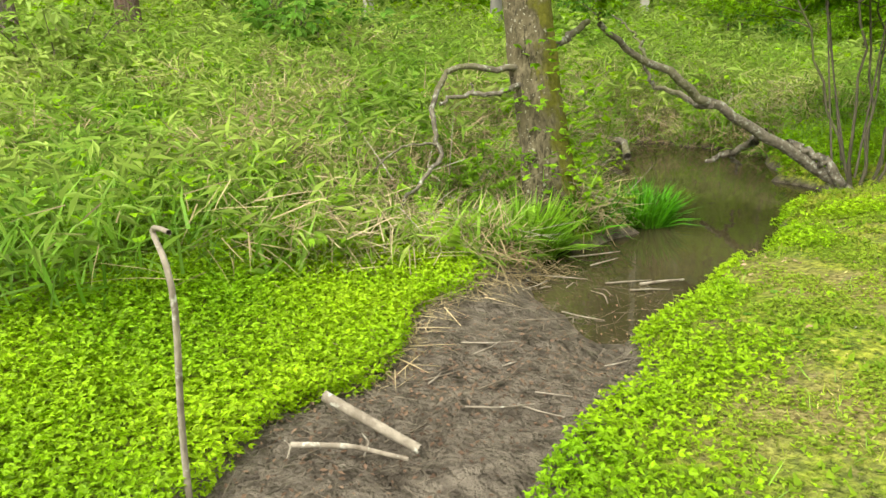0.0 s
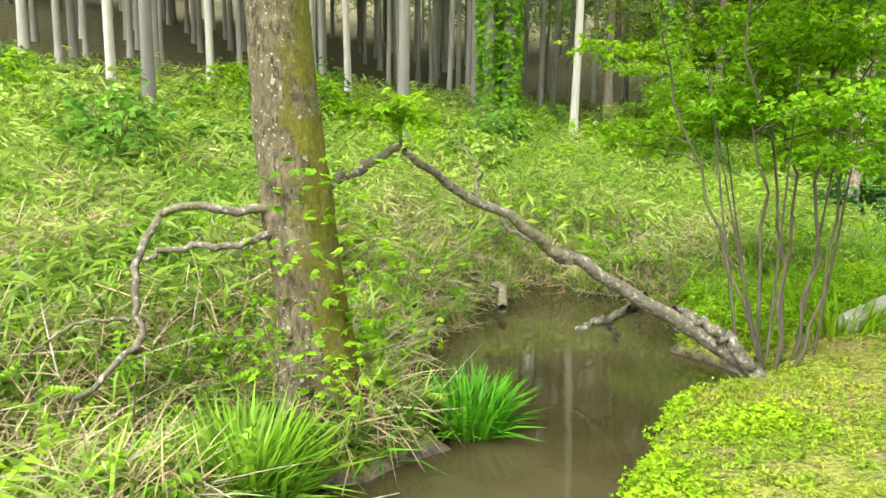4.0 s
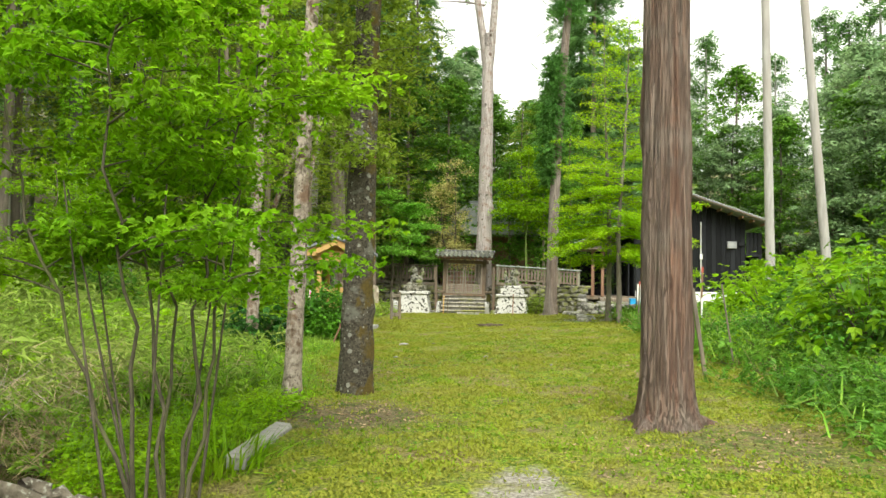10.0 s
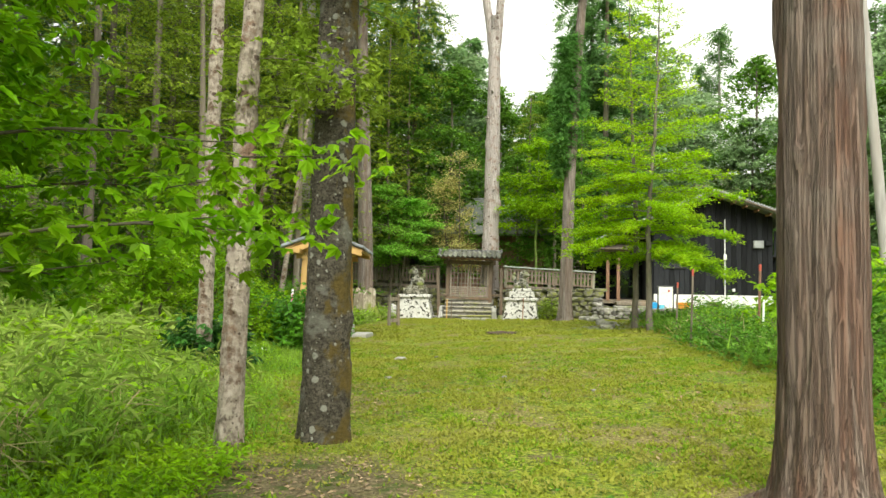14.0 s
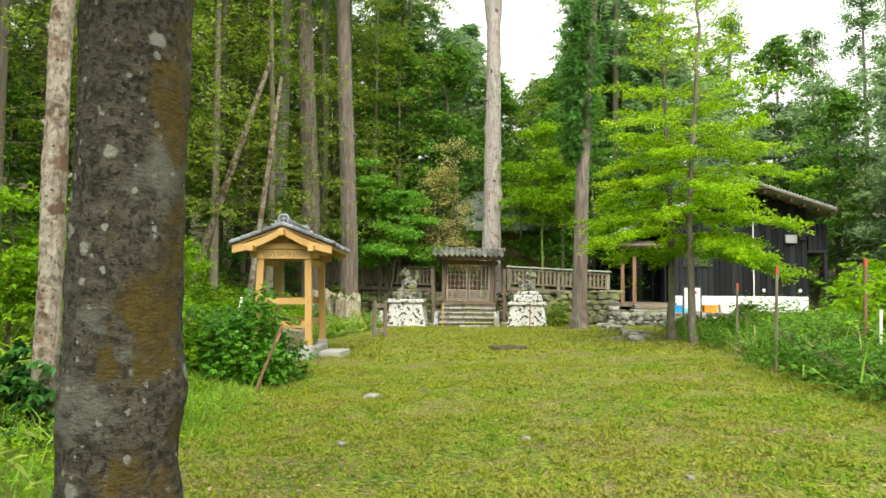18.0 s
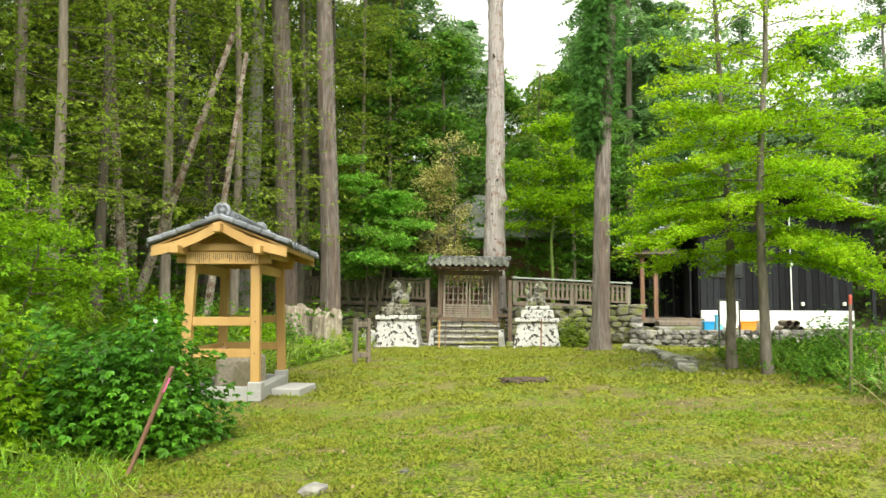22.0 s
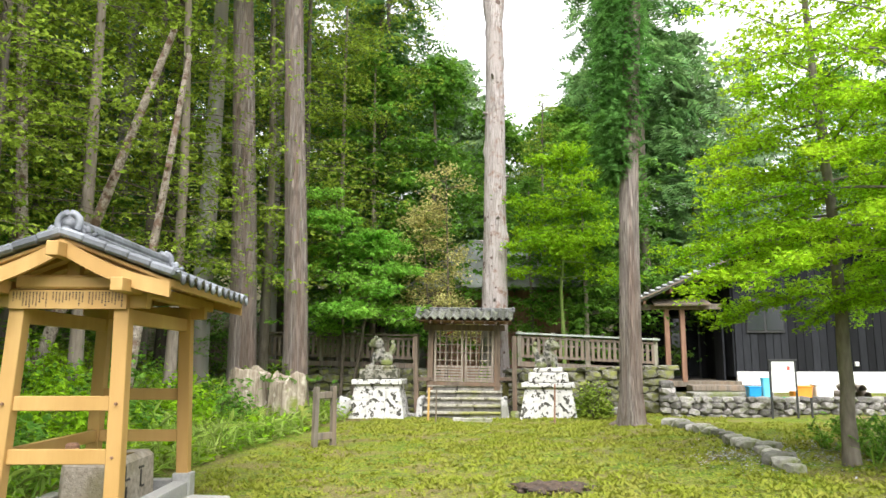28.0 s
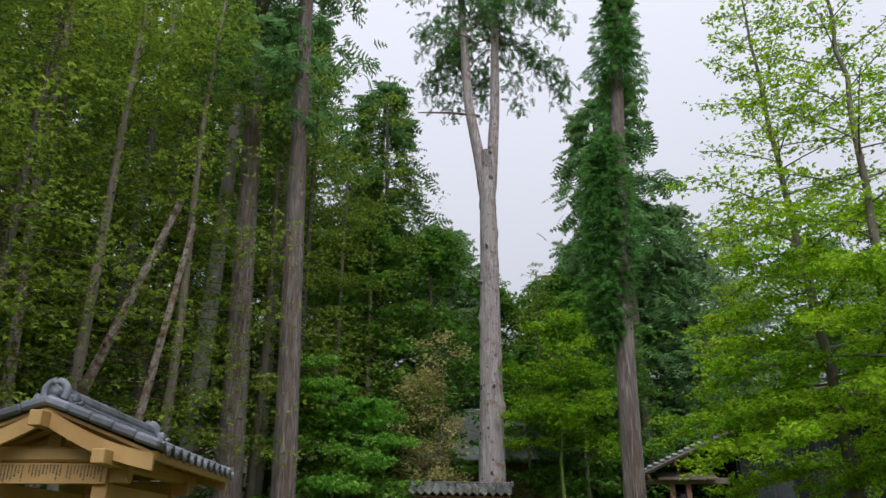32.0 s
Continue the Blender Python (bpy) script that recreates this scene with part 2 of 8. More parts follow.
L_BRIGHT = leaf("bright_spring_leaves", (0.15, 0.33, 0.010), (0.30, 0.47, 0.020), 0.55)
L_SAPLING = leaf("fresh_sapling_leaves", (0.145, 0.345, 0.010), (0.29, 0.48, 0.018), 0.6)
L_MAPLE = leaf("maple_leaves", (0.18, 0.38, 0.010), (0.35, 0.54, 0.018), 0.62)
L_GINKGO = leaf("ginkgo_leaves", (0.25, 0.47, 0.012), (0.44, 0.62, 0.022), 0.62)
L_MID = leaf("mid_green_leaves", (0.085, 0.22, 0.025), (0.18, 0.34, 0.04), 0.5)
L_LAYER = leaf("layered_maple_leaves", (0.19, 0.44, 0.055), (0.34, 0.58, 0.085), 0.62)
L_BUSH = leaf("bush_leaves", (0.04, 0.15, 0.012), (0.12, 0.31, 0.02), 0.3, 0.35)
L_IVYCED = leaf("shaggy_cedar_foliage", (0.075, 0.21, 0.04), (0.15, 0.32, 0.07), 0.5, 0.6)
L_DARK = leaf("dark_glossy_leaves", (0.02, 0.085, 0.014), (0.05, 0.15, 0.02), 0.25, 0.35)
L_OLIVE = leaf("olive_fir_foliage", (0.165, 0.265, 0.025), (0.33, 0.43, 0.05), 0.58)
# paler and greyer leaf colour: distance haze painted into the round background trees
L_HAZED = leaf("haze_paled_foliage", (0.165, 0.275, 0.125), (0.30, 0.42, 0.195), 0.55, 0.6)
L_CED = leaf("cedar_foliage", (0.085, 0.20, 0.06), (0.19, 0.33, 0.10), 0.5, 0.6)
L_IVY = leaf("ivy_leaves", (0.16, 0.38, 0.015), (0.28, 0.52, 0.025), 0.45)
L_GOLD = leaf("golden_young_leaves", (0.44, 0.42, 0.13), (0.62, 0.58, 0.25), 0.55)
L_BAMBOO = leaf("bamboo_grass_leaves", (0.165, 0.30, 0.035), (0.40, 0.48, 0.125), 0.45)
L_STRAW = leaf("dry_grass", (0.30, 0.23, 0.12), (0.46, 0.38, 0.24), 0.3, 0.8)
L_CLOVER = leaf("creeping_herb_leaves", (0.175, 0.34, 0.008), (0.33, 0.49, 0.016), 0.45)
L_GRASS = leaf("lawn_grass", (0.10, 0.18, 0.01), (0.30, 0.35, 0.03), 0.35)
L_MOSS = mat("yellow_moss", (0.18, 0.225, 0.018), (0.305, 0.335, 0.04), 0.8, 7, bump=0, trans=0.3, spec=0.15, c3=(0.27, 0.265, 0.055))
L_CREEP = leaf("turf_weed_leaves", (0.125, 0.22, 0.012), (0.26, 0.345, 0.03), 0.4)
L_FERN = leaf("young_fern_fronds", (0.16, 0.33, 0.02), (0.30, 0.46, 0.045), 0.5)
L_TURF = mat("fresh_turf", (0.09, 0.18, 0.010), (0.23, 0.34, 0.02), 0.8, 9, bump=0, trans=0.35, spec=0.15)
L_FALLEN = leaf("tan_fallen_leaves", (0.16, 0.10, 0.055), (0.40, 0.30, 0.19), 0.1, 0.85)
L_THATCH = leaf("dry_thatch", (0.30, 0.26, 0.08), (0.44, 0.40, 0.16), 0.2, 0.8)
BARK_SAPLING = mat("dark_shoot_bark_olive", (0.038, 0.033, 0.02), (0.115, 0.10, 0.062), 0.9, 18, (1, 1, 0.4), 0.5, 30, mossy=((0.10, 0.11, 0.035), 0.5, 0.66))
BARK_SHOOT = mat("dark_shoot_bark", (0.04, 0.032, 0.022), (0.13, 0.11, 0.078), 0.9, 18, (1, 1, 0.4), 0.5, 30)
L_TUFT = leaf("rush_blades", (0.07, 0.28, 0.012), (0.15, 0.40, 0.02), 0.4)
L_SEDGE = leaf("sedge_blades", (0.14, 0.31, 0.02), (0.29, 0.45, 0.04), 0.45)
NEWWOOD = mat("fresh_planed_cedar", (0.45, 0.27, 0.085), (0.56, 0.36, 0.13), 0.55, 5, (1, 1, 0.12), 0.12, 30, c3=(0.40, 0.225, 0.065))
OLDWOOD = mat("weathered_grey_wood", (0.095, 0.078, 0.06), (0.24, 0.208, 0.165), 0.9, 9, (2, 2, 0.18), 0.6, 26, c3=(0.22, 0.16, 0.11))
BROWNWOOD = mat("brown_stained_wood", (0.17, 0.085, 0.05), (0.30, 0.17, 0.11), 0.75, 7, (2, 2, 0.15), 0.3, 20)
TILE = mat("silver_grey_roof_tile", (0.15, 0.162, 0.182), (0.25, 0.264, 0.288), 0.42, 11, bump=0.15, per="object", c3=(0.135, 0.144, 0.162))
OLDTILE = mat("mossy_roof_tile", (0.075, 0.075, 0.075), (0.21, 0.21, 0.205), 0.7, 10, bump=0.4, per="object", mossy=((0.12, 0.13, 0.07), 0.52, 0.7))
STONE = mat("granite_blocks", (0.34, 0.33, 0.315), (0.56, 0.55, 0.53), 0.85, 26, bump=0.35, spots=((0.07, 0.07, 0.062), 9, 0.56, 0.6), mossy=((0.24, 0.235, 0.2), 0.52, 0.66))
OLDSTONE = mat("mossy_stone", (0.17, 0.16, 0.14), (0.40, 0.385, 0.35), 0.9, 12, bump=0.6, per="object", mossy=((0.13, 0.15, 0.04), 0.5, 0.66), spots=((0.05, 0.05, 0.042), 5, 0.6, 0.68))
ROCK = mat("field_stone", (0.12, 0.112, 0.10), (0.31, 0.295, 0.27), 0.9, 7, bump=0.6, per="object", mossy=((0.12, 0.14, 0.05), 0.56, 0.7))
CONC = mat("pale_concrete", (0.29, 0.29, 0.275), (0.41, 0.405, 0.385), 0.85, 30, bump=0.15, c3=(0.35, 0.34, 0.315))
KERB = mat("stained_concrete", (0.16, 0.155, 0.135), (0.34, 0.33, 0.30), 0.9, 22, bump=0.4, mossy=((0.13, 0.14, 0.06), 0.54, 0.68))
CHAR = mat("charred_boards", (0.0125, 0.0132, 0.0155), (0.021, 0.0225, 0.026), 0.85, 12, (1, 1, 0.2), 0.4, 24, per="object", spec=0.2)
PLASTER = mat("white_plaster", (0.70, 0.70, 0.68), (0.80, 0.80, 0.78), 0.9, 5, bump=0.1)
METAL = mat("grey_sheet_metal", (0.30, 0.31, 0.32), (0.42, 0.43, 0.44), 0.45, 6, bump=0.05, metal=0.6)
COPPERROOF = mat("weathered_roof_sheet", (0.15, 0.165, 0.15), (0.25, 0.265, 0.25), 0.6, 5, bump=0.1)
GREENROOF = mat("pale_fence_capping", (0.26, 0.30, 0.26), (0.40, 0.43, 0.39), 0.6, 8, bump=0.1)
BLUE = mat("blue_plastic", (0.02, 0.28, 0.62), (0.03, 0.36, 0.72), 0.4, 3, bump=0)
ORANGE = mat("orange_plastic", (0.75, 0.26, 0.03), (0.85, 0.34, 0.05), 0.45, 3, bump=0)
RED = mat("red_paint", (0.36, 0.05, 0.03), (0.46, 0.09, 0.06), 0.6, 5, bump=0)
PINK = mat("pink_tape", (0.75, 0.12, 0.32), (0.85, 0.2, 0.42), 0.5, 5, bump=0)
PAPER = mat("printed_board_white", (0.74, 0.75, 0.73), (0.82, 0.82, 0.80), 0.6, 4, bump=0)
INK = mat("dark_ink", (0.03, 0.025, 0.02), (0.05, 0.045, 0.04), 0.8, 9, bump=0)
DARKGLASS = mat("dark_window_glass", (0.015, 0.018, 0.02), (0.02, 0.024, 0.026), 0.08, 2, bump=0, spec=0.8)
DARKIN = mat("interior_shade_black", (0.01, 0.009, 0.008), (0.018, 0.016, 0.014), 0.9, 4, bump=0)
ASH = mat("charred_earth", (0.03, 0.022, 0.018), (0.12, 0.08, 0.055), 0.95, 16, bump=0.9)
GRAVEL = mat("grey_gravel", (0.20, 0.20, 0.19), (0.42, 0.41, 0.39), 0.9, 34, bump=0.8)
IRON = mat("dark_painted_metal", (0.02, 0.02, 0.02), (0.04, 0.04, 0.04), 0.5, 8, bump=0)


def water_mat():
    m = bpy.data.materials.new("murky_pond_water")
    m.use_nodes = True
    n, l = m.node_tree.nodes, m.node_tree.links
    bs = n["Principled BSDF"]
    tc = n.new("ShaderNodeTexCoord")
    a = n.new("ShaderNodeTexNoise")
    a.inputs["Scale"].default_value, a.inputs["Detail"].default_value = 1.1, 5
    r = n.new("ShaderNodeValToRGB")
    r.color_ramp.elements[0].position, r.color_ramp.elements[1].position = 0.35, 0.7
    r.color_ramp.elements[0].color, r.color_ramp.elements[1].color = (0.026, 0.022, 0.009, 1), (0.06, 0.05, 0.024, 1)
    b = n.new("ShaderNodeTexNoise")
    b.inputs["Scale"].default_value, b.inputs["Detail"].default_value = 5, 2
    bp = n.new("ShaderNodeBump")
    bp.inputs["Strength"].default_value, bp.inputs["Distance"].default_value = 0.05, 0.02
    l.new(tc.outputs["Object"], a.inputs["Vector"])
    l.new(tc.outputs["Object"], b.inputs["Vector"])
    l.new(a.outputs["Fac"], r.inputs["Fac"])
    l.new(r.outputs[0], bs.inputs["Base Color"])
    l.new(b.outputs["Fac"], bp.inputs["Height"])
    l.new(bp.outputs[0], bs.inputs["Normal"])
    bs.inputs["Roughness"].default_value = 0.04
    bs.inputs["IOR"].default_value = 1.33
    return m


def ground_mat():
    """Mossy lawn with bare earth; mud where the brook has cut down; leaf litter on the slope."""
    m = bpy.data.materials.new("mossy_earth")
    m.use_nodes = True
    n, l = m.node_tree.nodes, m.node_tree.links
    bs = n["Principled BSDF"]
    bs.inputs["Roughness"].default_value = 0.95
    bs.inputs["Specular IOR Level"].default_value = 0.2
    tc = n.new("ShaderNodeTexCoord")
    sep = n.new("ShaderNodeSeparateXYZ")
    l.new(tc.outputs["Object"], sep.inputs[0])

    def tex(s, d=6):
        t = n.new("ShaderNodeTexNoise")
        t.inputs["Scale"].default_value, t.inputs["Detail"].default_value = s, d
        l.new(tc.outputs["Object"], t.inputs["Vector"])
        return t.outputs["Fac"]

    def span(v, low, high):
        r = n.new("ShaderNodeMapRange")
        r.inputs["From Min"].default_value, r.inputs["From Max"].default_value = low, high
        l.new(v, r.inputs["Value"])
        return r.outputs[0]

    def mix(f, a, b):
        x = n.new("ShaderNodeMixRGB")
        for sock, v in zip(x.inputs, (f, a, b)):
            if isinstance(v, tuple):
                sock.default_value = (*v, 1)
            else:
                l.new(v, sock)
        return x.outputs[0]

    def add(a, b):
        x = n.new("ShaderNodeMath")
        l.new(a, x.inputs[0])
        l.new(b, x.inputs[1])
        return x.outputs[0]

    moss = mix(span(tex(30, 9), 0.38, 0.62), (0.065, 0.095, 0.010), (0.33, 0.36, 0.045))
    green = mix(span(tex(22, 9), 0.38, 0.62), (0.05, 0.095, 0.008), (0.24, 0.32, 0.022))
    moss = mix(span(tex(1.6, 7), 0.42, 0.58), moss, green)
    moss = mix(span(tex(0.9, 8), 0.47, 0.62), moss, mix(span(tex(40, 8), 0.35, 0.65), (0.11, 0.085, 0.03), (0.31, 0.27, 0.10)))
    earth = mix(span(tex(30), 0.3, 0.7), (0.085, 0.068, 0.03), (0.22, 0.185, 0.09))
    col = mix(span(tex(2.3, 8), 0.57, 0.72), moss, earth)
    col = mix(span(tex(11, 8), 0.57, 0.69), col, earth)
    mask = n.new("ShaderNodeAttribute")
    mask.attribute_name = "cover"
    rgb = n.new("ShaderNodeSeparateColor")
    l.new(mask.outputs["Color"], rgb.inputs[0])
    bare = mix(span(tex(34, 8), 0.32, 0.68), (0.15, 0.135, 0.11), (0.42, 0.39, 0.34))
    col = mix(span(add(rgb.outputs[0], span(tex(5.5, 9), 0.2, 0.8)), 1.1, 1.6), col, bare)
    litter = mix(span(tex(24, 8), 0.32, 0.68), (0.07, 0.057, 0.03), (0.22, 0.18, 0.10))
    litter = mix(span(tex(5, 6), 0.5, 0.62), litter, (0.07, 0.10, 0.02))
    col = mix(span(add(rgb.outputs[1], span(tex(5, 9), -0.2, 1.3)), 0.85, 1.25), col, litter)
    mud = mix(span(tex(13, 8), 0.32, 0.68), (0.04, 0.031, 0.023), (0.165, 0.138, 0.11))
    wet = span(add(rgb.outputs[2], span(tex(7), -0.4, 1.6)), 0.75, 1.05)
    col = mix(wet, col, mud)
    l.new(col, bs.inputs["Base Color"])
    rr = n.new("ShaderNodeMapRange")
    rr.inputs["To Min"].default_value, rr.inputs["To Max"].default_value = 0.95, 0.5
    l.new(wet, rr.inputs["Value"])
    l.new(rr.outputs[0], bs.inputs["Roughness"])
    bp = n.new("ShaderNodeBump")
    bp.inputs["Strength"].default_value, bp.inputs["Distance"].default_value = 1.0, 0.05
    l.new(tex(40, 8), bp.inputs["Height"])
    lumps = n.new("ShaderNodeBump")
    lumps.inputs["Strength"].default_value, lumps.inputs["Distance"].default_value = 0.7, 0.12
    l.new(tex(9, 4), lumps.inputs["Height"])
    l.new(lumps.outputs[0], bp.inputs["Normal"])
    l.new(bp.outputs[0], bs.inputs["Normal"])
    return m


# ---- building blocks ----
def np_object(name, V, F, material, parent=None, label="", smooth=False):
    """One mesh object from arrays of corners and of faces that all have as many corners."""
    V, F = np.asarray(V, np.float32), np.asarray(F, np.int32)
    me = bpy.data.meshes.new(name)
    me.vertices.add(len(V))
    me.vertices.foreach_set("co", V.ravel())
    k = F.shape[1]
    me.loops.add(F.size)
    me.loops.foreach_set("vertex_index", F.ravel())
    me.polygons.add(len(F))
    me.polygons.foreach_set("loop_start", np.arange(0, F.size, k, dtype=np.int32))
    me.polygons.foreach_set("loop_total", np.full(len(F), k, np.int32))
    me.polygons.foreach_set("use_smooth", np.full(len(F), smooth))
    me.materials.append(material)
    me.update(calc_edges=True)
    ob = new(name, me)
    if parent:
        ob.parent = parent
    if label:
        ob["label"] = label
    return ob


def part(name, bm, material, parent=None, label="", smooth=False):
    me = bpy.data.meshes.new(name)
    bm.to_mesh(me)
    bm.free()
    me.materials.append(material)
    if smooth:
        me.polygons.foreach_set("use_smooth", np.full(len(me.polygons), True))
    ob = new(name, me)
    if parent:
        ob.parent = parent
    if label:
        ob["label"] = label
    return ob


def thing(name, x, y, z, label, category, group="", rz=0.0, kind="", tilt=(0, 0)):
    ob = new(name)
    ob.empty_display_size = 0.2
    ob.matrix_world = pose(x, y, z, tilt[0], tilt[1], rz)
    return tagged(ob, label, category, group, kind)


def block(c, s, bevel=0.006, turn=None, taper=1.0, wobble=0.0, rng=None):
    """A bevelled block: centre, size, turned by a matrix; taper narrows its top."""
    bm = bmesh.new()
    bmesh.ops.create_cube(bm, size=1)
    for v in bm.verts:
        f = taper if v.co.z > 0 else 1
        v.co = Vector((v.co.x * s[0] * f, v.co.y * s[1] * f, v.co.z * s[2]))
        if wobble:
            v.co += Vector(rng.normal(0, wobble, 3))
    if bevel:
        bmesh.ops.bevel(bm, geom=bm.edges[:], offset=min(bevel, min(s) * 0.3), segments=1, affect="EDGES")
    bmesh.ops.transform(bm, matrix=Matrix.Translation(c) @ (turn or Matrix()), verts=bm.verts)
    return bm


def beam(a, b, w, d, bevel=0.005, up=(0, 0, 1)):
    """A squared timber from a to b, w wide and d deep."""
    a, b = Vector(a), Vector(b)
    q = (b - a).to_track_quat("Z", "Y" if abs((b - a).normalized().z) < 0.9 else "X")
    bm = block((0, 0, 0), (w, d, (b - a).length), bevel)
    if abs((b - a).normalized().z) > 0.9:
        q = Vector((0, 0, 1)).rotation_difference((b - a).normalized())
    bmesh.ops.transform(bm, matrix=Matrix.Translation((a + b) / 2) @ q.to_matrix().to_4x4(), verts=bm.verts)
    return bm


def boulder(c, s, rng, rough=0.25, sub=2):
    bm = bmesh.new()
    bmesh.ops.create_icosphere(bm, subdivisions=sub, radius=0.5)
    o = Vector(rng.uniform(-50, 50, 3))
    for v in bm.verts:
        p = v.co.normalized()
        k = 0.5 * (1 + rough * noise.noise(p * 1.3 + o) * 1.6 + rough * 0.4 * noise.noise(p * 4 + o))
        q = Vector((max(-0.4, min(0.4, p.x * k)), max(-0.4, min(0.4, p.y * k)), max(-0.38, min(0.38, p.z * k))))
        v.co = Vector((q.x * s[0], q.y * s[1], q.z * s[2])) * 1.2
    bmesh.ops.rotate(bm, matrix=Matrix.Rotation(rng.uniform(0, 6.28), 3, "Z"), verts=bm.verts)
    bmesh.ops.translate(bm, vec=c, verts=bm.verts)
    return bm


def tube(points, radii, sides=10, rough=0.0, seed=0.0, grain=6.0):
    """Corners and faces of a tube along points with those radii; rough: how uneven, as a share of the radius."""
    P = np.asarray(points, float)
    n = len(P)
    T = np.gradient(P, axis=0)
    T /= np.linalg.norm(T, axis=1)[:, None] + 1e-9
    ref = np.tile([0.0, 0, 1], (n, 1))
    ref[np.abs(T[:, 2]) > 0.8] = (1, 0, 0)
    if np.abs(T[:, 2]).mean() > 0.6:
        ref[:] = (1, 0, 0)
    A = np.cross(T, ref)
    A /= np.linalg.norm(A, axis=1)[:, None] + 1e-9
    B = np.cross(T, A)
    an = np.linspace(0, 2 * np.pi, sides, endpoint=False)
    R = np.asarray(radii, float)[:, None] * np.ones(sides)
    if rough:
        for k, amp in ((2, 0.5), (3, 0.6), (5, 0.5), (9, 0.45)):
            R *= 1 + rough * amp * np.sin(k * an + seed * k + np.cumsum(np.sin(np.arange(n) * 1.7 + k + seed) * 0.35)[:, None])
    V = P[:, None] + R[..., None] * (np.cos(an)[None, :, None] * A[:, None] + np.sin(an)[None, :, None] * B[:, None])
    i, j = np.meshgrid(np.arange(n - 1), np.arange(sides), indexing="ij")
    k = (j + 1) % sides
    F = np.stack([i * sides + j, i * sides + k, (i + 1) * sides + k, (i + 1) * sides + j], -1).reshape(-1, 4)
    return V.reshape(-1, 3), F[:, ::-1]


def join(items):
    V, F, o = [], [], 0
    for v, f in items:
        V.append(v)
        F.append(np.asarray(f) + o)
        o += len(v)
    return np.concatenate(V), np.concatenate(F)


def kite(ang=0.0, length=1.0, w=0.2, drop=0.0, x0=0.0, fold=0.04):
    c, s = math.cos(ang), math.sin(ang)
    pts = [(0, 0, 0), (0.45 * length, w, fold), (length, 0, -drop), (0.45 * length, -w, fold)]
    return np.array([(x0 + c * x - s * y, s * x + c * y, z - drop * x * x) for x, y, z in pts])


def template(kites):
    V = np.concatenate(kites)
    F = np.concatenate([np.array([(0, 2, 1), (0, 3, 2)]) + 4 * i for i in range(len(kites))])
    return V, F


T_LEAF = template([kite(0, 1, 0.27, 0.1)])
T_TRI = (np.array([(0, -0.06, 0), (0, 0.06, 0), (1.0, 0, 0)]), np.array([(0, 1, 2)]))
T_FLECK = (np.array([(0, -0.3, 0), (0, 0.3, 0), (1.0, 0, 0.12)]), np.array([(0, 1, 2)]))
T_BLADE = (np.array([(0, -0.03, 0), (0, 0.03, 0), (0.55, -0.022, -0.06), (0.55, 0.022, -0.06), (1, 0, -0.32)]), np.array([(0, 1, 3), (0, 3, 2), (2, 3, 4)]))
T_BAMBOO = template([kite(0, 1, 0.085, 0.12)])
T_TWIN = template([kite(0.7, 0.8, 0.24, 0.1), kite(-0.7, 0.8, 0.24, 0.1), kite(0, 1, 0.26, 0.15)])
def feather(n, long_, wide):
    """A drooping spray: small pointed leaflets on both sides of an axis."""
    V, F = [], []
    for x in np.linspace(0.08, 0.8, n):
        for s in (-1, 1):
            l_ = long_ * (1.1 - 0.75 * x)
            o = len(V)
            V += [(x, 0, -0.25 * x * x), (x + 0.13 + wide, s * 0.02, -0.25 * x * x), (x + 0.42 * l_, s * l_, -0.3 * x * x - 0.12 * l_)]
            F.append((o, o + 1, o + 2) if s > 0 else (o, o + 2, o + 1))
    o = len(V)
    V += [(0.75, -0.045, -0.14), (0.75, 0.045, -0.14), (1.05, 0, -0.3)]
    F.append((o, o + 1, o + 2))
    return np.array(V), np.array(F)


T_FAR = feather(4, 0.42, 0.02)
T_FROND = feather(5, 0.40, 0.035)
def strip(w, droop):
    """A narrow arching stalk."""
    return (np.array([(0, -w, 0), (0, w, 0), (0.55, -0.75 * w, -0.3 * droop), (0.55, 0.75 * w, -0.3 * droop), (1, 0, -droop)]), np.array([(0, 1, 3), (0, 3, 2), (2, 3, 4)]))


T_STRAW = strip(0.011, 0.14)
T_TWIG = strip(0.007, 0.05)
T_BIT = template([kite(0, 1, 0.09, 0.0, fold=0.0)])
T_PAIR = template([kite(0.55, 0.9, 0.24, 0.1), kite(-0.55, 0.9, 0.24, 0.1)])
T_FERN = template([kite(s * 1.0, 0.42 * (1 - x * 0.85), 0.055, 0.1, x) for x in np.linspace(0.1, 0.92, 7) for s in (-1, 1)] + [kite(0, 0.25, 0.05, 0.1, 0.8)])


def spread(P, tmpl, size, rng, elev=0.0, dev=0.4, yaw=None, roll=0.4):
    """Copies of a template at points P; elev: lift of their axis in radians, with that deviation."""
    P = np.asarray(P, float)
    n = len(P)
    yaw = rng.uniform(0, 2 * np.pi, n) if yaw is None else yaw
    e = np.asarray(elev) + rng.normal(0, dev, n)
    r = rng.normal(0, roll, n)
    d = np.stack([np.cos(yaw) * np.cos(e), np.sin(yaw) * np.cos(e), np.sin(e)], 1)
    s = np.stack([-np.sin(yaw), np.cos(yaw), 0 * yaw], 1)
    u = np.cross(d, s)
    s2 = s * np.cos(r)[:, None] + u * np.sin(r)[:, None]
    u2 = np.cross(d, s2)
    M = np.stack([d, s2, u2], 2) * (np.asarray(size) * np.ones(n))[:, None, None]
    tv, tf = tmpl
    V = P[:, None] + np.einsum("nij,kj->nki", M, tv)
    F = tf[None] + (np.arange(n) * len(tv))[:, None, None]
    return V.reshape(-1, 3), F.reshape(-1, tf.shape[1])


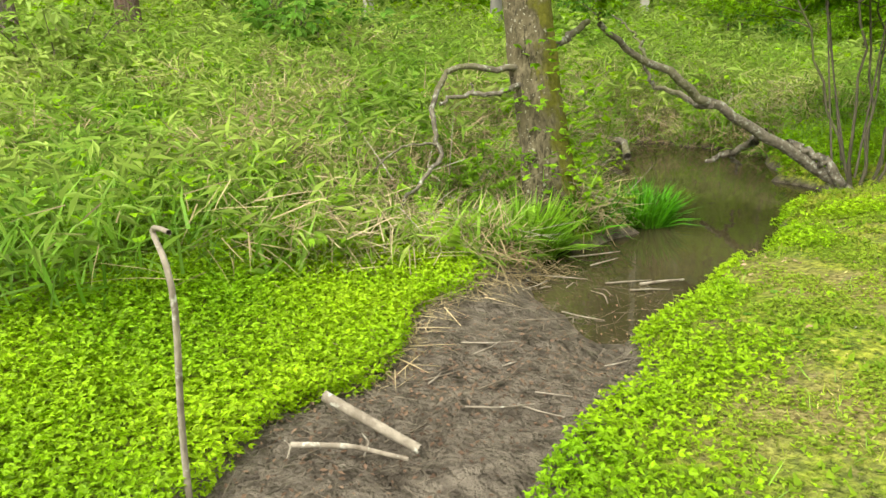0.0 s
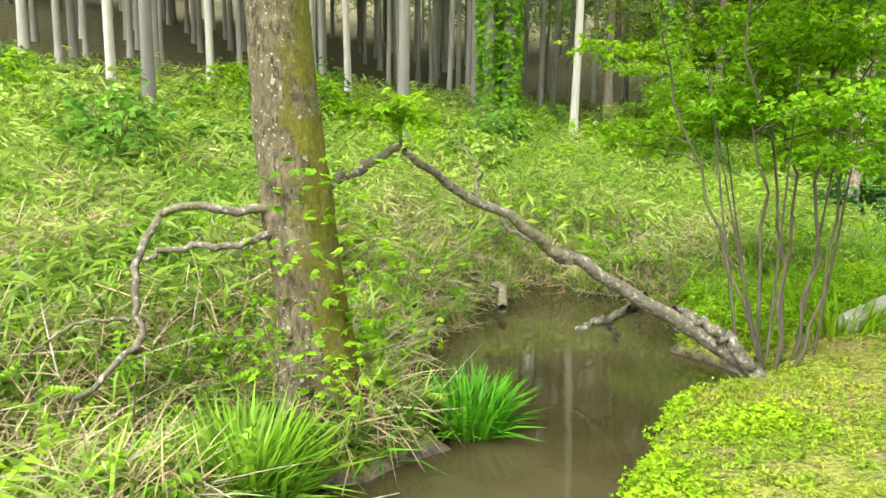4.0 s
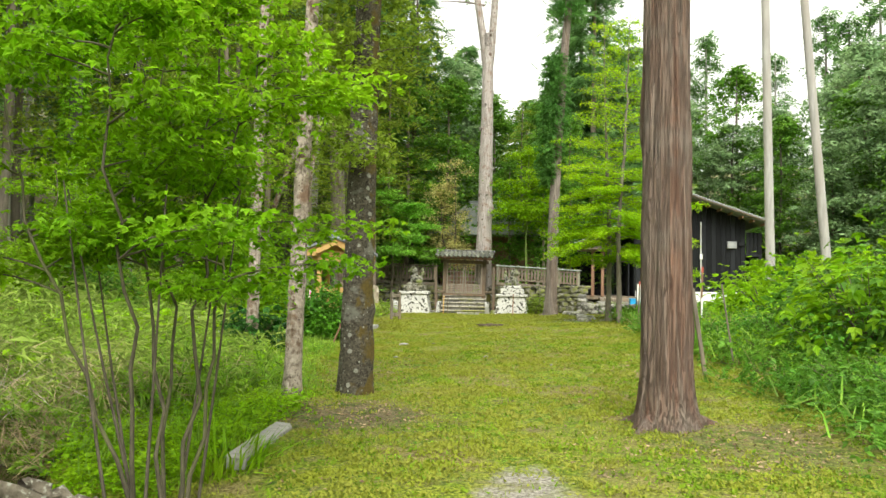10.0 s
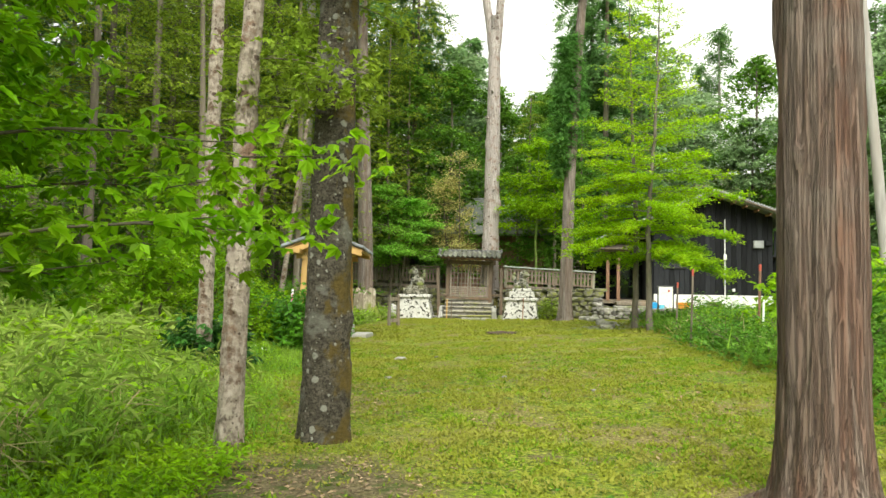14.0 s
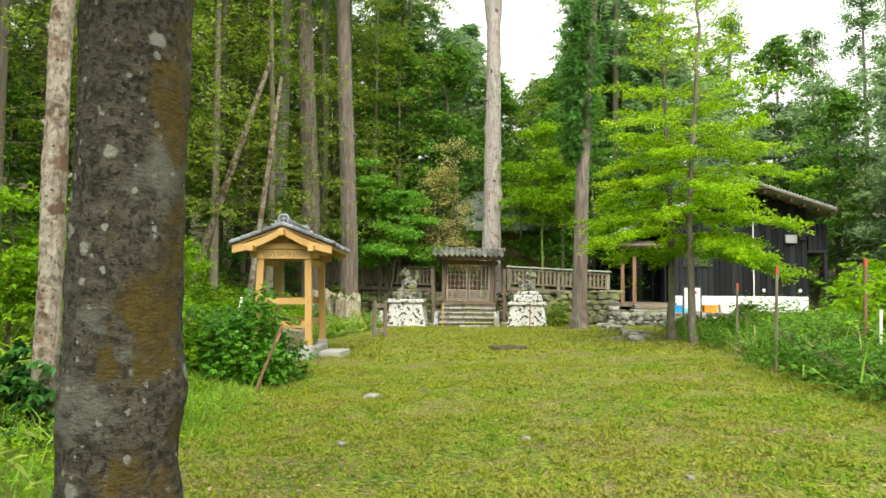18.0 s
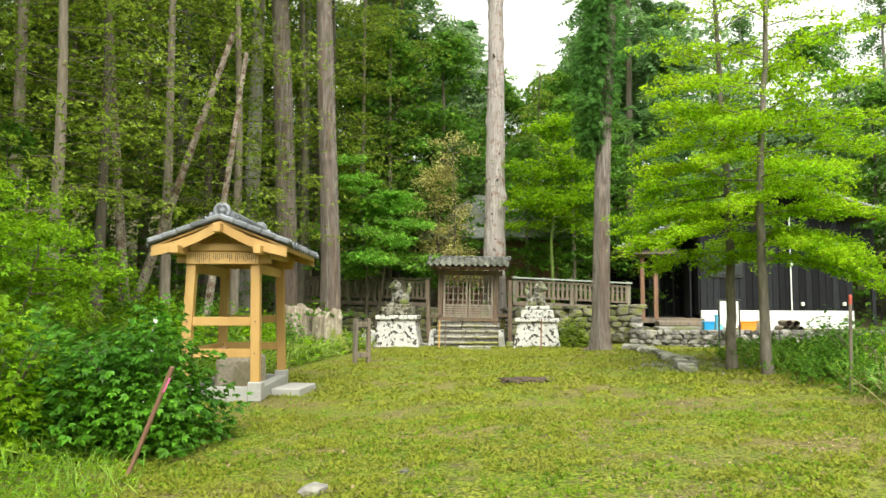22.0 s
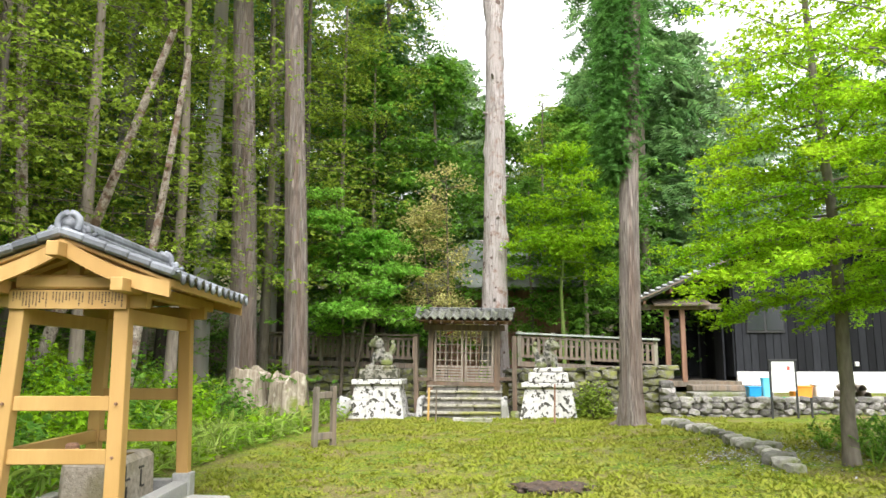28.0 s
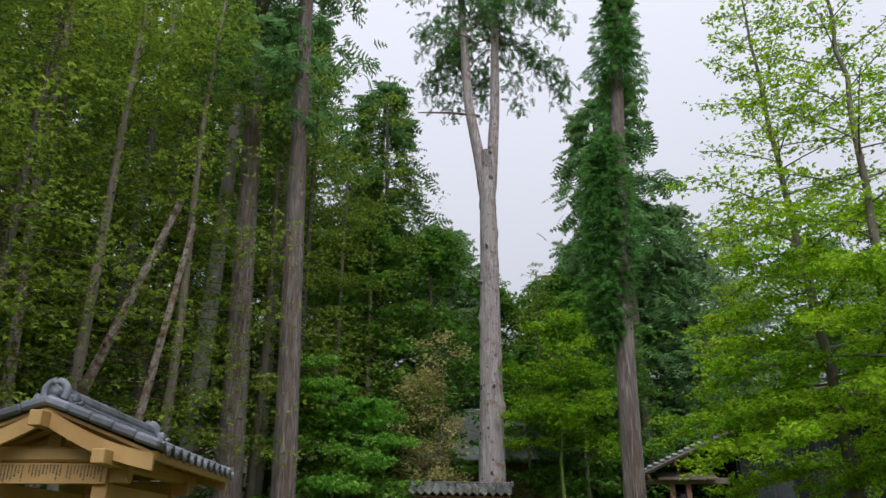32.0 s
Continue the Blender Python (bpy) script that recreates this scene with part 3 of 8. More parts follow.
def smoothstep(a, b, v):
    t = np.clip((np.asarray(v, float) - a) / (b - a), 0, 1)
    return t * t * (3 - 2 * t)


# ---- ground ----
BROOK = [((0.32, -0.95), (0.22, -0.1), 0.62), ((-0.05, -1.1), (-1.25, 0.75), 0.98), ((1.12, -3.7), (0.90, -1.6), 0.42), ((2.25, -6.6), (1.75, -4.9), 0.42), ((1.75, -4.9), (1.15, -3.9), 0.5), ((-1.25, 0.75), (-2.3, 1.5), 0.35), ((0.0, -3.25), (0.8, -3.0), 0.27)]


def brook(x, y):
    """Distance to the edge of the brook and pond: below nought inside."""
    d = np.full(np.shape(x), 99.0)
    for (ax, ay), (bx, by), r in BROOK:
        ux, uy = bx - ax, by - ay
        t = np.clip(((x - ax) * ux + (y - ay) * uy) / (ux * ux + uy * uy), 0, 1)
        d = np.minimum(d, np.hypot(x - ax - t * ux, y - ay - t * uy) - r)
    return d + 0.10 * np.sin(3.1 * x + 1.7 * y) + 0.07 * np.sin(5.3 * y - 2.1 * x)


def height(x, y):
    x, y = np.asarray(x, float), np.asarray(y, float)
    lawn = 0.05 * np.clip(x, -1, 14) * smoothstep(1, 11, y) * (1 - 0.75 * smoothstep(22, 27, y)) - 0.10 * (1 - smoothstep(2.5, 8, y)) * smoothstep(5, 1, x)
    lawn = lawn + 0.10 * smoothstep(5.6, 8.5, x) * smoothstep(0, 4, y) * (1 - smoothstep(16, 20, y))
    start = -1.2 - 1.9 * smoothstep(9, 13, y)
    hill = 0.19 * np.maximum(0, start - x - 0.4 * np.sin(y * 0.7)) * smoothstep(-14, -4, y + 6)
    hill = hill * (1 - 0.55 * smoothstep(8, 24, y) * smoothstep(-9, -4, x)) + 0.08 * np.maximum(0, -x - 25)
    far = 0.16 * np.maximum(0, y - 36) + 0.05 * np.maximum(0, x - 16)
    bumps = 0.018 * np.sin(1.9 * x + 0.8 * y) + 0.015 * np.sin(2.7 * y - 1.3 * x) + 0.008 * np.sin(7.1 * x) * np.sin(6.3 * y)
    z = lawn + hill + far + bumps
    court = smoothstep(29.35, 29.45, y) * smoothstep(5.3, 5.2, x) * smoothstep(-14, -12, x)
    z = np.maximum(z, 0.85 * court)
    yard = smoothstep(28.5, 28.6, y) * smoothstep(5.3, 5.4, x)
    z = np.maximum(z, 0.50 * yard)
    d = brook(x, y)
    z = z - 0.13 * smoothstep(1.3, 0.1, d)
    floor = -0.46 + 0.02 * np.sin(9 * x + 3 * y) * np.sin(7 * y - 4 * x) + 0.012 * np.sin(23 * x) * np.sin(19 * y) + 0.33 * smoothstep(-3.1, -4.35, y + 0.3 * (x - 1)) * smoothstep(-0.3, 0.3, x)
    side = smoothstep(0.28, -0.12, d)
    return z * (1 - side) + floor * side


def worn(x, y):
    """Trodden earth with fallen leaves at the feet of the lawn's trees."""
    east_ = 0.75 * smoothstep(1.7, 0.4, np.hypot(x - 4.9, y - 2.5))
    west_ = smoothstep(1.5, 0.3, np.hypot((x - 1.25) * 0.9, y - 3.2))
    return np.maximum(np.maximum(east_, west_), 0.55 * smoothstep(1.3, 0.3, np.hypot((x - 0.8) * 1.3, (y - 6.6) * 0.5)))


def cover(x, y):
    """Bare gravelly ground, leaf litter, and mud."""
    bare = np.maximum(smoothstep(1.0, 0.3, np.hypot((x - 3.1) / 0.55, (y - 0.9) / 1.1)), smoothstep(0.7, 0.2, np.hypot((x - 4.7) / 0.7, (y - 19.4) / 0.9)))
    lit = np.maximum(smoothstep(-13, -17, x - 0.8 * np.sin(y)), smoothstep(5.6, 7.0, x + 0.5 * np.sin(1.1 * y)) * smoothstep(22, 19, y) * smoothstep(-3, 1, y + 0.6 * np.sin(1.3 * x)))
    lit = np.maximum(lit, smoothstep(31, 36, y))
    lit = np.maximum(lit, 0.85 * worn(x, y))
    mud = smoothstep(0.22, 0.0, brook(x, y))
    return bare, lit, mud


def axis(fine0, fine1, step, lo, hi):
    a = list(np.arange(fine0, fine1 + 1e-6, step))
    s, p = step, a[-1]
    while p < hi:
        s *= 1.18
        p += s
        a.append(p)
    s, p = step, a[0]
    while p > lo:
        s *= 1.18
        p -= s
        a.insert(0, p)
    return np.array(a)


gx, gy = axis(-5, 7.5, 0.11, -400, 400), axis(-8.5, 31, 0.13, -400, 500)
GX, GY = np.meshgrid(gx, gy, indexing="ij")
GZ = height(GX, GY)
ii, jj = np.meshgrid(np.arange(len(gx) - 1), np.arange(len(gy) - 1), indexing="ij")
w = len(gy)
ground = np_object("ground", np.stack([GX, GY, GZ], -1).reshape(-1, 3), np.stack([ii * w + jj, (ii + 1) * w + jj, (ii + 1) * w + jj + 1, ii * w + jj + 1], -1).reshape(-1, 4), ground_mat(), smooth=True)
tagged(ground, "mossy clearing and wooded slopes of bare earth", "ground", kind="structure")
layer = ground.data.color_attributes.new("cover", "FLOAT_COLOR", "POINT")
cols = np.stack([*(c.ravel() for c in cover(GX, GY)), np.ones(GX.size)], 1).astype(np.float32)
layer.data.foreach_set("color", cols.ravel())
an = np.linspace(0, 2 * np.pi, 72, endpoint=False)
bm = bmesh.new()
vs = [bm.verts.new((-0.6 + 3.4 * math.cos(a) * 1.0, -1.6 + 4.2 * math.sin(a), -0.3)) for a in an]
bm.faces.new(vs)
tagged(part("water", bm, water_mat()), "still brown pond water with reflections", "water", kind="structure")


def gz(x, y):
    return float(height(x, y))


# ---- trees ----
R = np.random.default_rng


def trunk_line(x0, pts, n=14):
    """A smooth line through a few (x, y, z) points."""
    P = np.array(pts, float)
    t = np.linspace(0, 1, len(P))
    s = np.linspace(0, 1, n)
    out = np.stack([np.interp(s, t, P[:, k]) for k in range(3)], 1)
    if len(P) > 2:
        for _ in range(2):
            out[1:-1] = 0.25 * out[:-2] + 0.5 * out[1:-1] + 0.25 * out[2:]
    return out


def flare(line, r0, r1, foot=1.5, rise=0.5):
    z = line[:, 2] - line[0, 2]
    f = z / max(z.max(), 1e-6)
    return (r0 + (r1 - r0) * f) * (1 + (foot - 1) * np.exp(-z / rise))


def lattice(u, v, nu, nv, rng):
    """Smooth random values over the unit square, joined end to end in u."""
    g = rng.uniform(0, 1, (nu, nv + 2))
    a, b = u % 1 * nu, np.clip(v, 0, 0.9999) * nv
    i, j = a.astype(int), b.astype(int)
    p, q = a - i, b - j
    p, q = p * p * (3 - 2 * p), q * q * (3 - 2 * q)
    i, i2 = i % nu, (i + 1) % nu
    return (g[i, j] * (1 - p) + g[i2, j] * p) * (1 - q) + (g[i, j + 1] * (1 - p) + g[i2, j + 1] * p) * q


def rough_trunk(line, r0, r1, foot, rise, rng, kind, near=4.4, sides=110, bulges=()):
    """A closely meshed stem: fibrous strips of bark, or a knobbly skin, up to a height; plainer above."""
    H = line[-1, 2] - line[0, 2]
    z = np.concatenate([np.linspace(0, near, 96), np.linspace(near, H, 16)[1:]])
    L = np.stack([np.interp(z, line[:, 2] - line[0, 2], line[:, k]) for k in (0, 1)] + [z + line[0, 2]], 1)
    R0 = (r0 + (r1 - r0) * z / H) * (1 + (foot - 1) * np.exp(-z / rise))
    an = np.linspace(0, 1, sides, endpoint=False)
    U, Z = np.meshgrid(an, z)
    V = Z / H
    if kind == "strips":
        W = U + 0.05 * (lattice(U, V, 5, int(H * 0.6), rng) - 0.5)
        a = lattice(W, V, 17, max(2, int(H * 0.7)), rng)
        b = lattice(W, V, 38, max(2, int(H * 1.3)), rng)
        d = 0.020 * smoothstep(0.4, 0.55, a) + 0.014 * smoothstep(0.42, 0.56, b) + 0.006 * lattice(W, V, 90, int(H * 4), rng) - 0.014
        d = d + 0.022 * np.exp(-Z / rise) * (np.cos(6.283 * 5 * U + 1.0) + 0.6 * np.cos(6.283 * 9 * U))
    else:
        d = 0.018 * (lattice(U, V, 7, int(H * 2.2), rng) - 0.5) + 0.014 * (lattice(U, V, 22, int(H * 9), rng) - 0.5) + 0.009 * (lattice(U, V, 55, int(H * 26), rng) - 0.5)
        d = d + 0.03 * np.exp(-Z / 0.25) * np.cos(6.283 * 4 * U + 0.7)
    for ang, zz, amp, wide in bulges:
        du = (U - ang + 0.5) % 1 - 0.5
        d = d + amp * np.exp(-(du * 6.283 * r0 / wide) ** 2 - ((Z - zz) / (1.5 * wide)) ** 2)
    RR = R0[:, None] + d
    P = np.stack([L[:, None, 0] + RR * np.cos(6.283185 * U), L[:, None, 1] + RR * np.sin(6.283185 * U), L[:, None, 2] + 0 * U], -1)
    i, j = np.meshgrid(np.arange(len(z) - 1), np.arange(sides), indexing="ij")
    k = (j + 1) % sides
    F = np.stack([i * sides + j, i * sides + k, (i + 1) * sides + k, (i + 1) * sides + j], -1).reshape(-1, 4)
    return P.reshape(-1, 3), F


def limbs(line, rng, n, f0, f1, length, lift, r, cone=0.5, bias=1.0):
    """Branches off a stem between two shares of its length; returns the tubes and points along them."""
    out, pts = [], []
    for _ in range(n):
        f = f0 + (f1 - f0) * rng.uniform(0, 1) ** bias
        k = f * (len(line) - 1)
        i = int(k)
        p = line[i] + (line[min(i + 1, len(line) - 1)] - line[i]) * (k - i)
        yaw, ln = rng.uniform(0, 6.283), length * rng.uniform(0.6, 1.15) * (1.15 - cone * (f - f0) / max(f1 - f0, 1e-3))
        s = np.linspace(0, 1, 6)
        bend = rng.normal(0, 0.25, 2)
        q = np.stack([p[0] + ln * s * np.cos(yaw + bend[0] * s), p[1] + ln * s * np.sin(yaw + bend[0] * s), p[2] + ln * (lift * s - 0.25 * s * s + bend[1] * 0.3 * s * s)], 1)
        out.append(tube(q, r * (1 - 0.85 * s), 5))
        pts.append(q[2:])
        for _ in range(3):
            m = rng.integers(2, 6)
            y2 = yaw + rng.normal(0, 0.9)
            l2 = ln * rng.uniform(0.25, 0.5)
            s2 = np.linspace(0, 1, 4)
            q2 = q[m] + np.stack([l2 * s2 * math.cos(y2), l2 * s2 * math.sin(y2), l2 * 0.15 * s2], 1)
            out.append(tube(q2, r * 0.4 * (1 - 0.8 * s2), 4))
            pts.append(q2[1:])
    return out, pts


def cluster(pts, per, flat, rng):
    """Points strewn around others; flat: deviations along x, y and z."""
    P = np.concatenate(pts)
    P = np.repeat(P, per, 0)
    return P + rng.normal(0, 1, P.shape) * np.array(flat)


def broad_tree(name, x, y, stems, leafmat, barkmat, label, rng, nb=14, f=(0.35, 1.0), length=1.2, lift=0.35, per=10, flat=(0.16, 0.16, 0.06), size=0.08, tmpl=T_TWIN, r0=0.05, r1=0.012, cat="tree", droop=-0.15, group="", z=None, kind="", cone=0.5, bias=1.0):
    """A tree of one or more stems (lists of points from its foot), with limbs and a crown of single leaves."""
    z = gz(x, y) - 0.03 if z is None else z
    root = thing(name, x, y, z, label, cat, group, kind=kind)
    wood, pts = [], []
    for k, pl in enumerate(stems):
        line = trunk_line(0, pl, 14)
        line[1:-1] += rng.normal(0, 0.012 if r0 > 0.03 else 0.028, line[1:-1].shape)
        part_v = tube(line, flare(line, r0, r1, 1.35, 0.25), 9 if r0 > 0.06 else 7, 0.08, k)
        np_object("stem" if len(stems) > 1 else "trunk", *part_v, barkmat, root, smooth=True)
        w_, p_ = limbs(line, rng, nb, f[0], f[1], length, lift, r1 * 1.2 + r0 * 0.12, cone, bias)
        wood += w_
        pts += p_ + [line[-2:]]
    np_object("branching", *join(wood), barkmat, root, smooth=True)["kind"] = "stuff"
    P = cluster(pts, per, flat, rng)
    np_object("crown", *spread(P, tmpl, size * rng.uniform(0.7, 1.3, len(P)), rng, droop, 0.35), leafmat, root)
    return root


def fir_sprays(rng, z0, z1, rmax, nb, per, power=1.0, drop=0.25, inner=0.2):
    """Points and headings of needle sprays on whorls of drooping boughs."""
    z = z0 + (z1 - z0) * rng.uniform(0, 1, nb) ** 0.9
    f = (z - z0) / (z1 - z0)
    ln = rmax * (1 - f) ** power * rng.uniform(0.55, 1.1, nb) + 0.35
    yaw = rng.uniform(0, 6.283, nb)
    s = rng.uniform(inner, 1, (nb, per))
    side = rng.normal(0, 0.16, (nb, per)) * ln[:, None] * s
    c, sn = np.cos(yaw)[:, None], np.sin(yaw)[:, None]
    X, Y = ln[:, None] * s * c - side * sn, ln[:, None] * s * sn + side * c
    Z = z[:, None] + ln[:, None] * (0.12 * s - drop * s * s) + rng.normal(0, 0.10, (nb, per))
    head = yaw[:, None] + rng.normal(0, 0.7, (nb, per))
    return np.stack([X, Y, Z], -1).reshape(-1, 3), head.ravel()


def conifer(name, x, y, line, r0, r1, z0, z1, rmax, nb, per, leafmat, barkmat, label, rng, size=0.5, tmpl=T_FAR, foot=1.4, rough=0.06, sides=12, stubs=0, group="", power=0.8, drop=0.3, cat="tree", rise=0.45, roots=0, skin="", bulges=(), near=4.4):
    root = thing(name, x, y, gz(x, y) - 0.05, label, cat, group)
    L = trunk_line(0, line, 22)
    shape = rough_trunk(L, r0, r1, foot, rise, R(int(100 * r0)), skin, near, bulges=bulges) if skin else tube(L, flare(L, r0, r1, foot, rise), sides, rough, x + y)
    np_object("trunk", *shape, barkmat, root, smooth=True)
    for k in range(roots):
        a = 6.283 * (k + rng.uniform(-0.3, 0.3)) / roots
        s = np.linspace(0, 1, 7)
        l_ = r0 * rng.uniform(2.0, 3.4)
        q = np.stack([(r0 * 0.7 + l_ * s) * np.cos(a + 0.25 * s), (r0 * 0.7 + l_ * s) * np.sin(a + 0.25 * s), 0.02 + 0.16 * (1 - s) ** 2.2 - 0.05 * s], 1)
        np_object("root", *tube(q, r0 * (0.30 - 0.24 * s), 8, 0.12, k), barkmat, root, smooth=True)
    if stubs:
        for _ in range(stubs):
            k = rng.uniform(0.2, 0.75) * (len(L) - 1)
            p = L[int(k)]
            a = rng.uniform(0, 6.283)
            s = np.linspace(0, 1, 4)
            ln = rng.uniform(0.0, 0.025) + r0 * 1.05
            np_object("branch_stub", *tube(p + np.stack([ln * s * math.cos(a), ln * s * math.sin(a), 0.08 * s], 1), (0.02 + 0.07 * r0) * (1.3 - 0.6 * s), 6, 0.1), barkmat, root, smooth=True)
    if nb:
        P, head = fir_sprays(rng, z0, z1, rmax, nb, per, power, drop)
        at = np.stack([np.interp(P[:, 2], L[:, 2], L[:, k]) for k in (0, 1)], 1)
        P[:, :2] += at
        np_object("crown", *spread(P, tmpl, size * rng.uniform(0.6, 1.3, len(P)), rng, -0.3, 0.4, head), leafmat, root)
    return root


def clump_points(rng, z0, z1, rmax, nb, ncl, per, power, lift, flat, inner=0.3):
    """Leaves in flat clumps along boughs: points, and where each clump's bough leaves the trunk."""
    f = rng.uniform(0, 1, nb)
    z = z0 + (z1 - z0) * f
    ln = rmax * (1 - f) ** power * rng.uniform(0.55, 1.1, nb) + 0.3
    yaw = rng.uniform(0, 6.283, nb)
    s_ = np.linspace(inner, 1, ncl)[None] + rng.normal(0, 0.07, (nb, ncl))
    side = rng.normal(0, 0.14, (nb, ncl)) * ln[:, None]
    c, sn = np.cos(yaw)[:, None], np.sin(yaw)[:, None]
    C = np.stack([ln[:, None] * s_ * c - side * sn, ln[:, None] * s_ * sn + side * c, z[:, None] + ln[:, None] * (lift * s_ - 0.3 * s_ * s_)], -1).reshape(-1, 3)
    grow = rng.uniform(0.6, 1.35, (len(C), 1, 1))
    P = C[:, None] + rng.normal(0, 1, (len(C), per, 3)) * np.array(flat) * grow
    P[..., 2] -= 0.5 * np.hypot(P[..., 0] - C[:, None, 0], P[..., 1] - C[:, None, 1]) ** 2
    return P.reshape(-1, 3), np.stack([ln * np.cos(yaw), ln * np.sin(yaw), z, ln * lift], 1)


def clump_tree(name, x, y, line, r0, r1, z0, z1, rmax, nb, ncl, per, leafmat, barkmat, label, rng, size, power=0.5, lift=0.2, flat=(0.3, 0.3, 0.06), tmpl=T_PAIR, group="", sides=10, rough=0.06):
    root = thing(name, x, y, gz(x, y) - 0.05, label, "tree", group)
    L = trunk_line(0, line, 16)
    np_object("trunk", *tube(L, flare(L, r0, r1, 1.3, 0.4), sides, rough, x + y), barkmat, root, smooth=True)
    P, B = clump_points(rng, z0, z1, rmax, nb, ncl, per, power, lift, flat)
    P[:, :2] += np.stack([np.interp(P[:, 2], L[:, 2], L[:, k]) for k in (0, 1)], 1)
    s_ = np.linspace(0, 1, 5)
    wood = []
    for bx, by, bz, bl in B:
        ox, oy = np.interp(bz, L[:, 2], L[:, 0]), np.interp(bz, L[:, 2], L[:, 1])
        wood.append(tube(np.stack([ox + bx * s_, oy + by * s_, bz + bl * s_ - 0.3 * math.hypot(bx, by) * s_ * s_], 1), (0.006 + 0.06 * r0) * (1 - 0.85 * s_), 4))
    np_object("branching", *join(wood), BARK_TWIG, root)["kind"] = "stuff"
    np_object("crown", *spread(P, tmpl, size * rng.uniform(0.6, 1.35, len(P)), rng, -0.15, 0.35), leafmat, root)
    return root


# The big two-topped cedar behind the gate, and the cedars of the clearing.
big = conifer("twin_topped_cedar", 0.72, 29.95, [(0, 0, 0), (0.06, 0, 4), (0.1, 0, 8.5), (0.1, 0, 11.8)], 0.40, 0.24, 0, 1, 0, 0, 0, L_CED, BARK_BIG, "huge pale-barked cedar with a forked top", R(1), foot=1.25, stubs=12, skin="knobs", near=12.5, bulges=((0.98, 4.1, 0.08, 0.14), (0.72, 5.6, 0.05, 0.1), (0.55, 6.8, 0.06, 0.12), (0.9, 8.2, 0.05, 0.1), (0.6, 3.0, 0.05, 0.1), (0.05, 9.6, 0.06, 0.12), (0.45, 10.6, 0.05, 0.12), (0.8, 2.2, 0.04, 0.08)))
for k, (a, b) in enumerate((((0.05, 0.0, 10.4), (-0.9, 0.1, 24)), ((0.15, 0.02, 10.4), (0.66, -0.1, 25)))):
    ln = trunk_line(0, [a, (a[0] + (-0.15, 0.12)[k], 0.02, 12.0), ((-0.5, 0.43)[k], 0.05, 14.5), b], 30)
    np_object("fork_stem", *tube(ln, np.interp(ln[:, 2], (10.4, 11.2, 12.0, 14.2, 25), (0.13, 0.195, 0.19, 0.165, 0.09)), 18, 0.05, k), BARK_BIG, big, smooth=True)
ln = trunk_line(0, [(-0.1, 0, 13.9), (-0.9, 0, 14.1), (-2.2, 0, 14.2)], 8)
np_object("dead_limb", *tube(ln, np.linspace(0.06, 0.02, 8), 6), BARK_CED, big, smooth=True)
rg = R(2)
w_, p_ = [], []
for cx, z0, z1, n, reach, sag in ((-0.5, 16.4, 24, 12, 2.0, 0.45), (0.45, 16.2, 25, 26, 2.5, 0.95)):
    for _ in range(n):
        zz, a, L_ = rg.uniform(z0, z1), rg.uniform(0, 6.283), reach * rg.uniform(0.5, 1.15)
        s = np.linspace(0, 1, 7)
        q = np.stack([cx * (0.4 + 0.6 * (zz - 13) / 11) + L_ * s * math.cos(a), L_ * s * math.sin(a), zz + 0.3 * s - L_ * sag * s * s], 1)
        w_.append(tube(q, 0.04 * (1 - 0.8 * s), 5))
        p_.append(q[3:])
for dx, zz, L_ in ((-0.45, 15.2, 0.9), (-0.5, 16.2, 1.4), (0.3, 15.0, 0.5), (-0.5, 17.0, 1.1), (-0.4, 14.6, 0.6)):
    s = np.linspace(0, 1, 6)
    sx = -1 if dx < 0 else 1
    w_.append(tube(np.stack([dx * 0.5 + sx * L_ * s, 0.1 * s, zz + 0.5 * L_ * s * (0.9 - s)], 1), 0.035 * (1 - 0.75 * s), 5))
np_object("branching", *join(w_), BARK_CED, big, smooth=True)["kind"] = "stuff"
P = cluster(p_, 50, (0.22, 0.22, 0.36), rg)
np_object("crown", *spread(P, T_FROND, 0.27 * rg.uniform(0.6, 1.3, len(P)), rg, -0.6, 0.4), L_CED, big)

ced = conifer("ivy_hung_cedar", 3.78, 24.85, [(0, 0, 0), (0.12, 0, 5), (0.42, 0, 10), (0.9, 0, 16.5)], 0.24, 0.12, 0, 1, 0, 0, 0, L_CED, BARK_CED, "tall cedar with a shaggy column of foliage", R(3), foot=1.35, rise=0.3, roots=4, sides=22, rough=0.07)
rg = R(4)
n = 7000
zz = np.append(5.3 + 5.2 * rg.uniform(0, 1, 4600), 12.0 + 3.6 * rg.uniform(0, 1, 2400))
low = zz < 11
rad = np.where(low, 0.1 + 0.56 * np.sin(np.pi * np.clip((zz - 5.2) / 5.6, 0, 1)) ** 0.6, 0.12 + 0.6 * np.clip((15.4 - zz) / 3.0, 0, 1) ** 0.7) * rg.uniform(0.2, 1.08, n)
aa = rg.uniform(0, 6.283, n)
rad *= 0.9 + 0.22 * np.sin(2.6 * zz + 2 * aa) * np.sin(3 * aa + zz) + 0.1 * np.sin(7 * zz + 3 * aa)
cx = np.interp(zz, [0, 5, 10, 16.5], [0, 0.12, 0.42, 0.9])
P = np.stack([cx - 0.3 * low + rad * np.cos(aa), rad * np.sin(aa), zz], 1)
np_object("crown", *spread(P, T_FROND, 0.19 * rg.uniform(0.6, 1.4, len(P)), rg, -0.35, 0.5, aa), L_IVYCED, ced)

